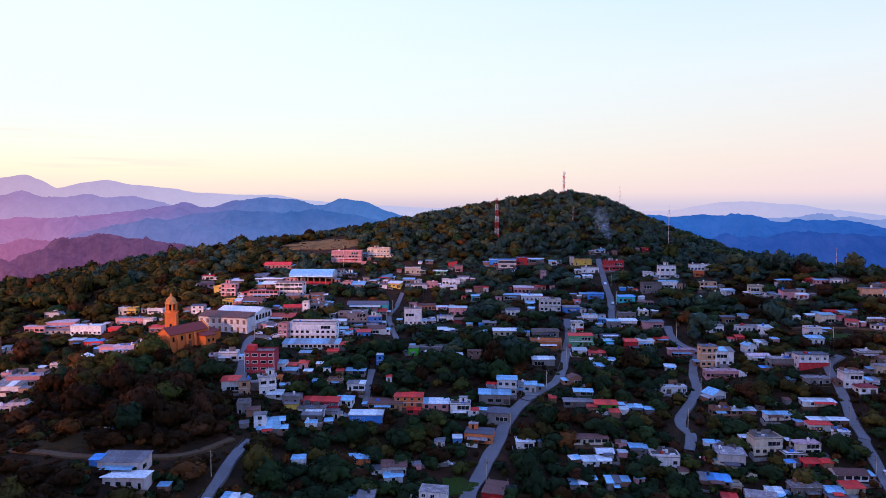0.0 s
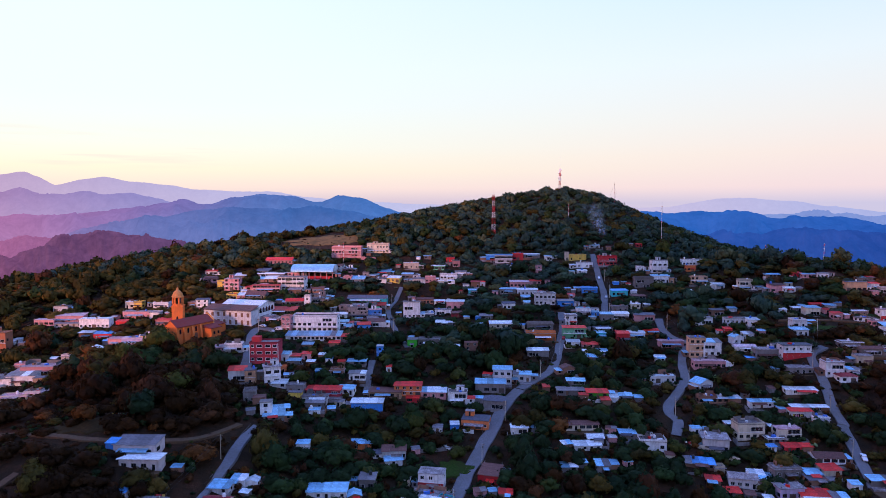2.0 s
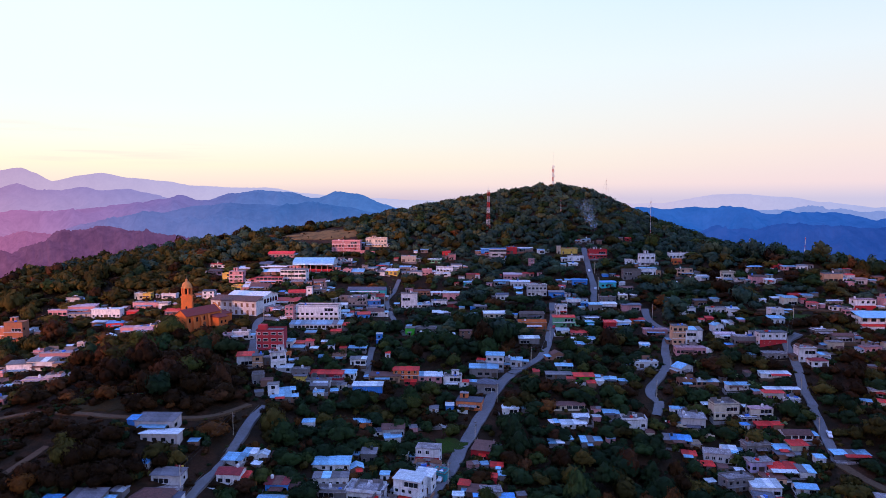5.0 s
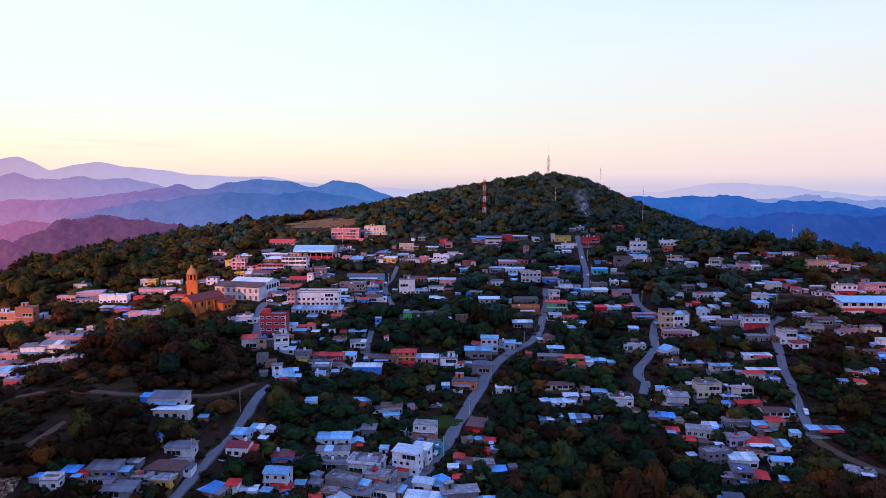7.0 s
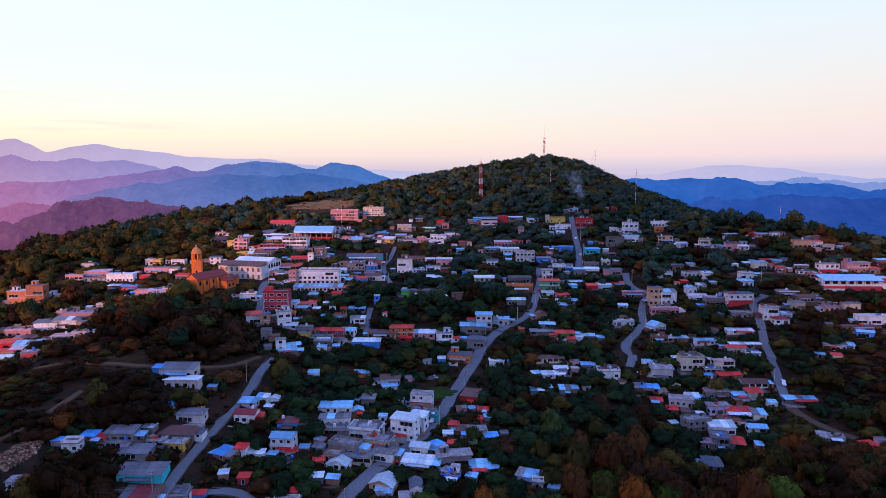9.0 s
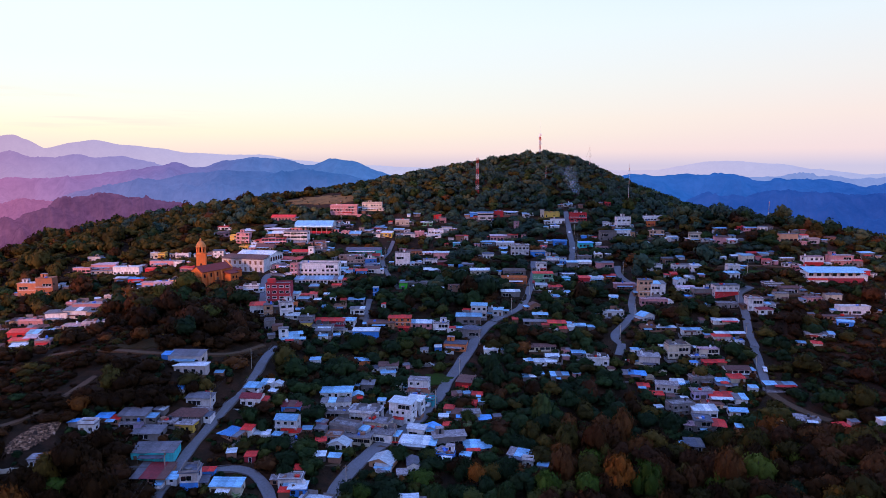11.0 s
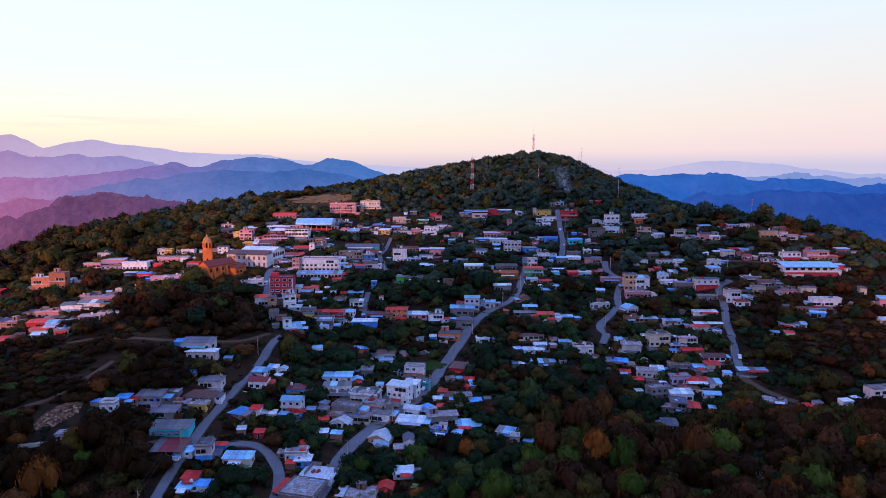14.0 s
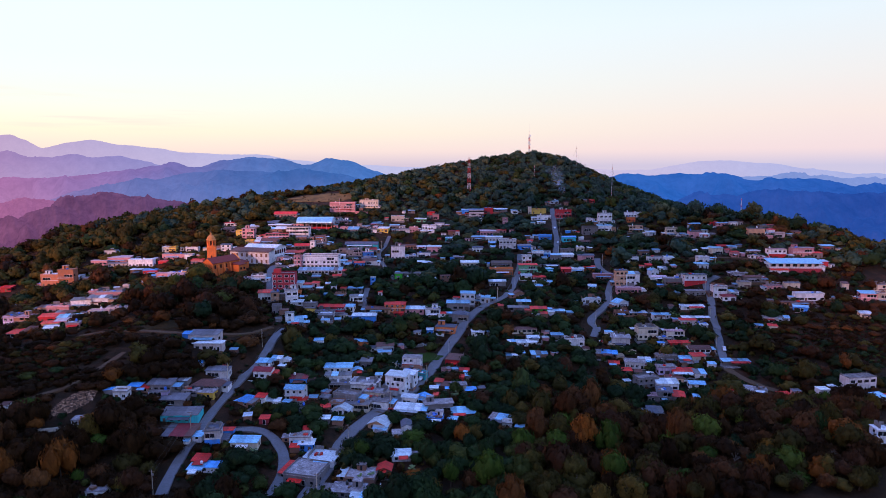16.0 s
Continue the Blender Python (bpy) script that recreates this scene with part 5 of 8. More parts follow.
house(191.8, 470.7, 0, 15.5, 5.0, 4.8, 1, "F", "w", "g")
house(186.0, 458.1, 0, 6.8, 4.0, 4.2, 1, "F", "o", "o")
house(182.4, 434.7, 0, 11.7, 5.0, 5.0, 2, "F", "d", "g")
house(186.0, 423.6, 0, 4.1, 4.0, 3.0, 1, "F", "w", "w")
house(191.6, 423.0, 0, 7.8, 5.0, 3.0, 1, "S", "w", "w")
house(204.7, 411.8, -3, 8.7, 5.0, 6.4, 2, "F", "c", "g")
house(211.0, 407.0, 0, 6.8, 4.0, 2.2, 1, "S", "w", "s")
house(259.2, 495.5, 5, 12.0, 5.0, 3.5, 1, "G", "d", "o")
house(226.8, 419.6, 0, 10.3, 4.0, 2.2, 1, "S", "k", "b")
house(217.7, 396.4, 0, 9.4, 6.0, 4.8, 1, "S", "p", "k")
house(223.4, 391.2, 0, 6.7, 4.0, 2.9, 1, "S", "w", "w")
house(125.4, 439.3, 0, 4.1, 4.0, 2.2, 1, "S", "b", "b")
house(125.5, 394.3, 0, 6.3, 4.0, 3.2, 1, "F", "c", "w")
house(132.5, 409.8, 0, 9.1, 4.0, 2.3, 1, "S", "g", "k")
house(111.9, 379.1, -3, 9.7, 5.0, 3.9, 1, "S", "w", "w")
house(103.2, 378.6, -4, 8.0, 5.0, 4.3, 1, "S", "g", "b")
house(114.8, 391.4, 0, 9.9, 5.0, 3.6, 1, "F", "g", "s")
house(125.4, 375.3, -2, 12.1, 5.0, 3.5, 1, "S", "p", "d")
house(154.4, 381.5, 0, 5.0, 4.0, 2.7, 1, "S", "b", "b")
house(156.3, 361.6, -3, 9.6, 5.0, 3.9, 1, "F", "w", "g")
house(168.8, 372.1, 0, 7.8, 4.0, 3.5, 1, "S", "k", "d")
house(179.9, 376.2, 0, 5.0, 4.0, 2.2, 1, "S", "w", "b")
house(172.9, 355.5, -2, 13.2, 5.0, 3.4, 1, "F", "w", "g")
house(179.2, 348.4, -3, 6.0, 5.0, 3.8, 1, "S", "w", "w")
house(199.5, 338.2, 0, 7.9, 5.0, 3.8, 1, "F", "w", "g")
house(212.2, 360.8, 0, 6.7, 4.0, 2.7, 1, "S", "g", "w")
house(104.7, 348.5, 0, 6.8, 5.0, 4.9, 1, "S", "r", "r")
house(113.4, 351.7, -3, 9.2, 5.0, 3.3, 1, "S", "w", "w")
house(123.1, 354.8, 0, 8.5, 4.0, 2.5, 1, "S", "o", "r")
house(97.2, 364.4, 0, 11.6, 5.0, 2.2, 1, "F", "g", "d")
house(93.5, 353.8, 0, 5.3, 4.0, 3.3, 1, "S", "t", "b")
house(84.4, 341.2, -4, 9.6, 5.0, 2.4, 1, "S", "p", "r")
house(75.4, 345.1, -4, 7.4, 5.0, 2.2, 1, "S", "w", "w")
house(88.5, 332.6, 0, 6.1, 4.0, 2.2, 1, "S", "g", "b")
house(80.2, 325.2, -4, 6.4, 5.0, 2.2, 1, "S", "g", "b")
house(128.4, 337.4, -3, 13.1, 5.0, 3.6, 1, "F", "p", "p")
house(137.4, 324.3, -4, 8.4, 6.0, 10.6, 3, "F", "d", "g")
house(145.0, 324.0, -4, 9.2, 7.0, 7.5, 2, "S", "w", "b")
house(138.8, 311.5, -3, 16.0, 5.0, 3.8, 1, "F", "p", "p")
house(161.9, 330.8, 12, 6.2, 5.0, 3.7, 1, "G", "w", "b")
house(169.7, 334.2, 0, 5.4, 5.0, 2.5, 1, "S", "w", "w")
house(163.4, 345.1, 0, 4.3, 4.0, 2.2, 1, "S", "r", "r")
house(161.8, 321.4, -4, 10.7, 5.0, 2.8, 1, "C", "w", "P")
house(117.3, 322.7, -8, 5.4, 4.0, 2.2, 1, "S", "w", "w")
house(169.4, 311.9, -3, 13.5, 6.0, 4.7, 1, "F", "g", "g")
house(181.0, 307.5, 0, 14.6, 6.0, 7.1, 2, "F", "v", "d")
house(176.7, 296.1, -3, 11.8, 6.0, 3.1, 1, "F", "g", "g")
house(194.2, 327.6, -3, 8.5, 5.0, 3.3, 1, "S", "w", "b")
house(148.6, 309.7, 0, 3.6, 3.0, 2.2, 1, "S", "w", "w")
house(169.7, 417.2, 0, 3.6, 2.0, 2.4, 1, "S", "w", "w")
house(238.7, 410.8, 0, 6.5, 4.0, 3.0, 1, "S", "r", "r")
house(244.0, 406.1, 0, 8.8, 4.0, 2.5, 1, "S", "p", "b")
house(251.8, 402.7, 0, 6.1, 4.0, 3.0, 1, "S", "w", "s")
house(259.3, 381.7, -3, 12.3, 5.0, 5.8, 1, "F", "d", "d")
house(271.7, 396.2, 0, 5.2, 4.0, 2.2, 1, "S", "g", "b")
house(271.5, 382.6, 0, 5.1, 4.0, 4.0, 1, "S", "w", "r")
house(265.8, 373.1, 0, 3.6, 4.0, 3.4, 1, "F", "p", "g")
house(275.8, 378.4, 0, 7.8, 4.0, 3.0, 1, "F", "C", "g")
house(294.1, 387.8, 0, 7.1, 4.0, 2.2, 1, "S", "k", "k")
house(301.8, 359.8, 0, 9.2, 5.0, 3.5, 1, "S", "g", "b")
house(216.8, 355.4, 3, 8.7, 5.0, 4.5, 1, "S", "c", "b")
house(225.9, 364.5, 0, 8.1, 4.0, 2.3, 1, "S", "r", "r")
house(231.6, 362.2, 0, 6.4, 4.0, 2.2, 1, "S", "w", "b")
house(226.8, 347.5, 0, 5.4, 4.0, 3.6, 1, "S", "p", "r")
house(241.7, 351.8, 0, 10.6, 4.0, 2.7, 1, "F", "c", "w")
house(240.3, 343.5, 0, 9.6, 4.0, 2.7, 1, "F", "w", "g")
house(244.3, 338.6, 0, 7.9, 4.0, 3.1, 1, "F", "p", "p")
house(256.1, 345.6, -3, 12.4, 6.0, 6.4, 2, "F", "v", "p")
house(275.5, 347.0, 0, 15.3, 6.0, 6.6, 2, "F", "p", "g")
house(285.3, 344.2, 0, 6.6, 4.0, 3.8, 1, "S", "g", "r")
house(279.5, 329.5, 0, 7.7, 5.0, 4.6, 1, "S", "r", "b")
house(274.5, 322.4, 0, 5.5, 4.0, 4.1, 1, "S", "w", "w")
house(211.8, 311.8, 0, 11.1, 5.0, 3.3, 1, "F", "g", "w")
house(218.8, 306.6, -3, 11.1, 5.0, 3.3, 1, "C", "g", "k")
house(209.8, 298.2, -2, 7.8, 5.0, 4.4, 1, "F", "c", "g")
house(227.1, 307.4, 0, 5.8, 4.0, 2.5, 1, "F", "R", "p")
house(190.5, 291.4, -3, 8.6, 6.0, 6.9, 2, "F", "w", "g")
house(194.0, 285.8, 0, 8.5, 5.0, 3.1, 1, "H", "w", "R")
house(199.3, 289.8, 0, 5.4, 4.0, 3.1, 1, "S", "w", "b")
house(227.9, 296.6, 8, 9.6, 5.0, 3.3, 1, "F", "p", "p")
house(242.0, 299.7, -5, 9.3, 5.0, 3.7, 1, "S", "c", "s")
house(243.9, 283.6, -3, 17.4, 5.0, 4.9, 1, "F", "w", "w")
house(232.4, 277.6, -3, 19.2, 4.0, 2.4, 1, "F", "k", "k")
house(180.4, 348.9, 0, 4.4, 5.0, 3.4, 1, "S", "w", "w")
house(-253.8, 334.6, 5, 13.5, 7.0, 8.1, 2, "F", "K", "w")
house(-243.0, 333.3, 5, 10.0, 7.0, 11.1, 2, "F", "K", "o")
house(-242.3, 341.1, 0, 6.7, 4.0, 2.3, 1, "S", "w", "w")
house(-238.8, 342.6, 0, 3.4, 3.0, 2.3, 1, "S", "w", "w")
house(-230.9, 346.2, 0, 8.4, 4.0, 2.3, 1, "F", "g", "g")
house(-236.3, 364.2, 0, 11.7, 5.0, 3.7, 1, "F", "p", "P")
house(-236.9, 382.1, 0, 8.9, 5.0, 3.8, 1, "F", "w", "g")
house(-224.1, 369.1, 5, 16.5, 6.0, 4.2, 1, "S", "p", "P")
house(-221.0, 361.4, 5, 15.8, 3.0, 2.3, 1, "S", "C", "s")
house(-204.6, 361.0, 3, 17.2, 6.0, 5.4, 1, "F", "w", "w")
house(-187.7, 357.8, 0, 5.7, 4.0, 4.0, 1, "S", "r", "r")
house(-200.6, 343.8, 0, 7.7, 4.0, 3.5, 1, "S", "k", "w")
house(-189.4, 340.9, 5, 9.6, 5.0, 3.4, 1, "S", "r", "B")
house(-175.3, 327.7, 0, 8.0, 5.0, 4.1, 1, "F", "p", "p")
house(-165.8, 326.5, 4, 10.9, 6.0, 4.0, 1, "F", "l", "P")
house(-158.4, 328.5, 3, 7.5, 5.0, 4.0, 1, "F", "d", "d")
house(-181.4, 316.6, 10, 6.5, 5.0, 2.8, 1, "G", "w", "w")
house(-198.3, 391.0, 0, 5.7, 5.0, 4.2, 1, "F", "c", "w")
house(-192.9, 390.9, 0, 5.2, 5.0, 3.8, 1, "F", "y", "g")
house(-185.6, 374.0, 0, 17.3, 5.0, 4.1, 1, "F", "p", "g")
house(-174.1, 372.3, 0, 5.8, 5.0, 3.6, 1, "F", "w", "g")
house(-177.9, 389.8, 0, 9.5, 5.0, 3.2, 1, "F", "w", "w")
house(-162.7, 357.7, 0, 8.8, 5.0, 3.4, 1, "S", "p", "r")
house(-193.0, 289.8, 4, 15.8, 7.0, 4.6, 1, "F", "p", "P")
house(-206.9, 297.2, 4, 4.8, 5.0, 4.0, 1, "F", "p", "g")
house(-201.5, 273.8, 8, 11.4, 6.0, 4.9, 1, "S", "w", "s")
house(-192.6, 276.1, 8, 12.3, 6.0, 4.5, 1, "S", "w", "s")
house(-182.8, 272.7, 8, 4.5, 4.0, 3.3, 1, "F", "d", "d")
house(-191.1, 307.6, 0, 4.1, 3.0, 2.8, 1, "F", "C", "g")
house(-226.6, 279.4, 8, 7.4, 5.0, 2.4, 1, "S", "d", "d")
house(-212.6, 269.0, 8, 12.1, 6.0, 3.8, 1, "F", "p", "P")
house(-200.9, 255.9, 8, 11.0, 4.0, 2.2, 1, "S", "p", "k")
house(-191.5, 240.9, 10, 10.5, 6.0, 2.8, 1, "S", "p", "b")
house(-203.8, 245.9, 10, 11.1, 6.0, 3.2, 1, "S", "r", "r")
house(-194.7, 230.2, 10, 8.4, 4.0, 3.1, 1, "S", "d", "r")
house(-190.1, 233.8, 10, 7.7, 5.0, 2.7, 1, "S", "p", "P")
house(-191.0, 223.5, 8, 6.3, 4.0, 2.2, 1, "S", "w", "w")
house(-180.1, 225.4, 10, 6.8, 5.0, 3.3, 1, "F", "p", "g")
house(-180.1, 252.0, 8, 10.8, 5.0, 2.2, 1, "F", "c", "p")
house(-173.5, 254.0, 8, 6.6, 4.0, 2.2, 1, "F", "C", "P")
house(-103.4, 200.6, -2, 14.3, 7.0, 3.6, 1, "S", "C", "s")
house(-99.2, 193.6, -2, 13.3, 5.0, 3.8, 1, "F", "C", "w")
house(-111.8, 199.7, -2, 3.4, 4.0, 2.2, 1, "S", "b", "B")
house(-105.6, 308.2, 3, 8.9, 5.0, 3.7, 1, "F", "w", "g")
house(-77.1, 299.5, -6, 4.3, 5.0, 3.5, 1, "S", "w", "b")
house(-72.7, 301.0, 0, 5.0, 4.0, 2.2, 1, "S", "k", "r")
house(-67.5, 303.0, 0, 4.6, 4.0, 2.9, 1, "S", "p", "r")
house(-72.0, 295.2, -5, 6.2, 4.0, 2.2, 1, "S", "g", "b")
house(-93.1, 274.0, 10, 7.6, 6.0, 4.7, 1, "S", "w", "r")
house(-86.4, 271.4, 10, 4.7, 5.0, 6.3, 2, "F", "d", "d")
house(-82.6, 276.4, 4, 3.8, 5.0, 4.0, 1, "F", "g", "g")
house(-77.6, 274.8, 20, 7.2, 6.0, 8.0, 2, "F", "w", "g")
house(-74.7, 285.3, 0, 1.9, 3.0, 2.7, 1, "F", "o", "o")
house(-73.1, 271.5, 0, 6.4, 5.0, 2.2, 1, "S", "w", "w")
house(-65.3, 269.7, -4, 7.6, 5.0, 3.3, 1, "F", "g", "g")
house(-64.7, 265.2, -4, 5.7, 3.0, 2.2, 1, "F", "y", "s")
house(-81.6, 254.6, 10, 5.1, 5.0, 4.4, 1, "F", "g", "g")
house(-76.8, 251.5, 8, 5.0, 5.0, 4.4, 1, "F", "k", "k")
house(-72.5, 246.2, 8, 4.6, 4.0, 5.8, 2, "F", "w", "s")
house(-69.0, 245.0, 12, 8.4, 6.0, 2.2, 1, "S", "g", "b")
house(-67.6, 251.0, 14, 6.9, 4.0, 2.2, 1, "S", "g", "b")
house(-55.9, 265.0, -3, 11.1, 4.0, 2.6, 1, "F", "w", "g")
house(-53.0, 271.2, -3, 15.5, 5.0, 2.9, 1, "S", "R", "r")
house(-48.2, 270.1, -3, 5.5, 3.0, 2.3, 1, "S", "w", "b")
house(-43.4, 275.2, -8, 7.4, 5.0, 2.6, 1, "S", "w", "b")
house(-54.8, 260.8, 0, 8.0, 6.0, 2.9, 1, "S", "g", "s")
house(-54.2, 255.1, 0, 4.7, 3.0, 2.2, 1, "S", "w", "b")
house(-50.0, 289.8, 0, 6.7, 4.0, 2.4, 1, "F", "k", "g")
house(-49.5, 299.7, 0, 3.6, 3.0, 2.2, 1, "S", "k", "r")
house(-42.1, 302.0, -3, 9.2, 4.0, 2.2, 1, "S", "g", "b")
house(-58.8, 287.5, 0, 2.5, 3.0, 2.2, 1, "S", "b", "b")
house(-25.8, 298.1, 0, 2.6, 3.0, 2.8, 1, "S", "w", "r")
house(-31.7, 314.6, 0, 3.4, 4.0, 5.8, 2, "F", "b", "w")
house(-56.8, 322.1, 0, 5.5, 4.0, 2.2, 1, "S", "k", "r")
house(-69.8, 317.2, 0, 5.5, 4.0, 2.2, 1, "S", "k", "b")
house(64.1, 245.8, 0, 6.5, 5.0, 2.2, 1, "C", "w", "w")
house(63.0, 228.6, 0, 5.0, 5.0, 3.0, 1, "S", "g", "s")
house(67.6, 230.2, 0, 3.9, 4.0, 2.2, 1, "S", "k", "b")
house(78.5, 248.9, -4, 6.7, 4.0, 2.2, 1, "S", "g", "b")
house(87.2, 243.7, -5, 10.9, 6.0, 3.7, 1, "F", "w", "g")
house(60.9, 281.0, -2, 12.6, 4.0, 2.3, 1, "S", "g", "s")
house(50.3, 285.4, 0, 3.2, 4.0, 2.2, 1, "S", "k", "r")
house(66.0, 275.7, 0, 4.2, 3.0, 2.2, 1, "S", "k", "r")
house(75.1, 272.0, 0, 4.2, 4.0, 2.2, 1, "S", "k", "r")
house(80.0, 275.1, -3, 3.7, 4.0, 2.2, 1, "S", "w", "w")
house(85.8, 277.6, -5, 6.0, 4.0, 2.2, 1, "S", "g", "b")
house(65.7, 291.8, -6, 8.6, 4.0, 2.2, 1, "S", "g", "b")
house(206.7, 180.1, 8, 14.3, 6.0, 6.6, 2, "F", "w", "g")
house(205.9, 166.7, 8, 7.9, 5.0, 2.3, 1, "S", "w", "b")
house(169.5, 175.5, 10, 5.5, 4.0, 2.6, 1, "S", "w", "r")
house(185.7, 173.4, 5, 4.6, 4.0, 4.6, 1, "F", "w", "w")
house(180.2, 127.9, -5, 5.5, 5.0, 5.3, 2, "F", "w", "w")
# small tin-roofed sheds in the yards between the houses
shed_rng = random.Random(21)
for hx, hy, hw, hd, ha in list(FOOTPRINTS):
    if hy > 520 or hy < 150 or shed_rng.random() < 0.45:
        continue
    for _ in range(4):
        side = shed_rng.choice((-1, 1))
        u, v = side * (hw / 2 + shed_rng.uniform(2.6, 5.5)), shed_rng.uniform(-0.4, 0.6) * hd
        c, k = math.cos(radians(ha)), math.sin(radians(ha))
        sx, sy = hx + c * u - k * v, hy + k * u + c * v
        near_house = any(math.hypot(q[0] - sx, q[1] - sy) < max(q[2], q[3]) * 0.5 + 2.6 for q in FOOTPRINTS)
        near_street = any(math.hypot(a - sx, b - sy) < 5.2 for a, b in STREETS)
        if not near_house and not near_street:
            house(round(sx, 1), round(sy, 1), ha + shed_rng.uniform(-12, 12), shed_rng.uniform(2.8, 4.6), shed_rng.uniform(2.4, 3.6), shed_rng.uniform(2.0, 2.4), 1, "S", shed_rng.choice("gkgwcp"), shed_rng.choice("wwbbbssrkB"))
            break

# ---- streets: slabs laid on the slope, with low kerbs ----
ROAD_POINTS = []


def road(name, width, mat, pts):
    line = smooth_line(pts)
    d = np.gradient(line, axis=0)
    d /= np.maximum(np.hypot(d[:, 0], d[:, 1]), 1e-6)[:, None]
    nrm = np.stack([-d[:, 1], d[:, 0]], 1)
    kerb = name == "road"
    cols = [-0.5, -0.47, -0.469, -0.2, 0, 0.2, 0.469, 0.47, 0.5]
    lift = [0.42, 0.42, 0.3, 0.3, 0.3, 0.3, 0.3, 0.42, 0.42] if kerb else [0.35, 0.45, 0.48, 0.5, 0.56, 0.5, 0.48, 0.45, 0.35]
    mid = ground_z(line[:, 0], line[:, 1])
    mid = np.convolve(np.pad(mid, 3, mode="edge"), np.ones(7) / 7, "valid")
    verts = []
    for k, (q, n, z) in enumerate(zip(line, nrm, mid)):
        wob = 1 + 0.06 * math.sin(k * 0.9) + 0.05 * math.sin(k * 0.37 + 1)
        for c, u in zip(cols, lift):
            x, y = q + n * c * width * wob
            g = gz(x, y)
            verts.append((x, y, max(z, g * 0.6 + z * 0.4) + u))
        verts.append((*(q + n * 0.52 * width * wob), z - 1.5))
        verts.append((*(q - n * 0.52 * width * wob), z - 1.5))
    k, faces = len(cols) + 2, []
    for i in range(len(line) - 1):
        a, b = i * k, (i + 1) * k
        order = [k - 1] + list(range(len(cols))) + [k - 2]
        for j0, j1 in zip(order, order[1:]):
            faces.append((a + j0, b + j0, b + j1, a + j1)[::-1])
    ob = mesh_object(name, verts, faces, mat)
    tagged(ob, "worn pale concrete street with low kerbs" if kerb else "narrow unpaved brown dirt track", "road" if kerb else "track", kind="structure")
    for q in line[::2]:
        ROAD_POINTS.append((q[0], q[1], width))
    return ob


for name, width, top, course in ROADS:
    road(name, width, CONCRETE if top == "c" else DIRT, course)


# ---- landmarks ----
CHURCH = painted("church_orange", (0.80, 0.20, 0.045), 0.85, 0.3)
TRIM = painted("church_ochre", (0.72, 0.30, 0.09))
TILE = painted("maroon_tile", (0.19, 0.03, 0.024), 0.8)


def arch_panel(bm, x0, x1, z0, z1, y, depth, mat, seg=8):
    """A raised dark panel with a round head, standing on the wall y."""
    r = (x1 - x0) / 2
    pts = [(x0, z0), (x1, z0)] + [((x0 + x1) / 2 + r * math.cos(math.pi * i / seg), z1 - r + r * math.sin(math.pi * i / seg)) for i in range(seg + 1)]
    prism(bm, pts, y - depth, y, mat, axis=1)


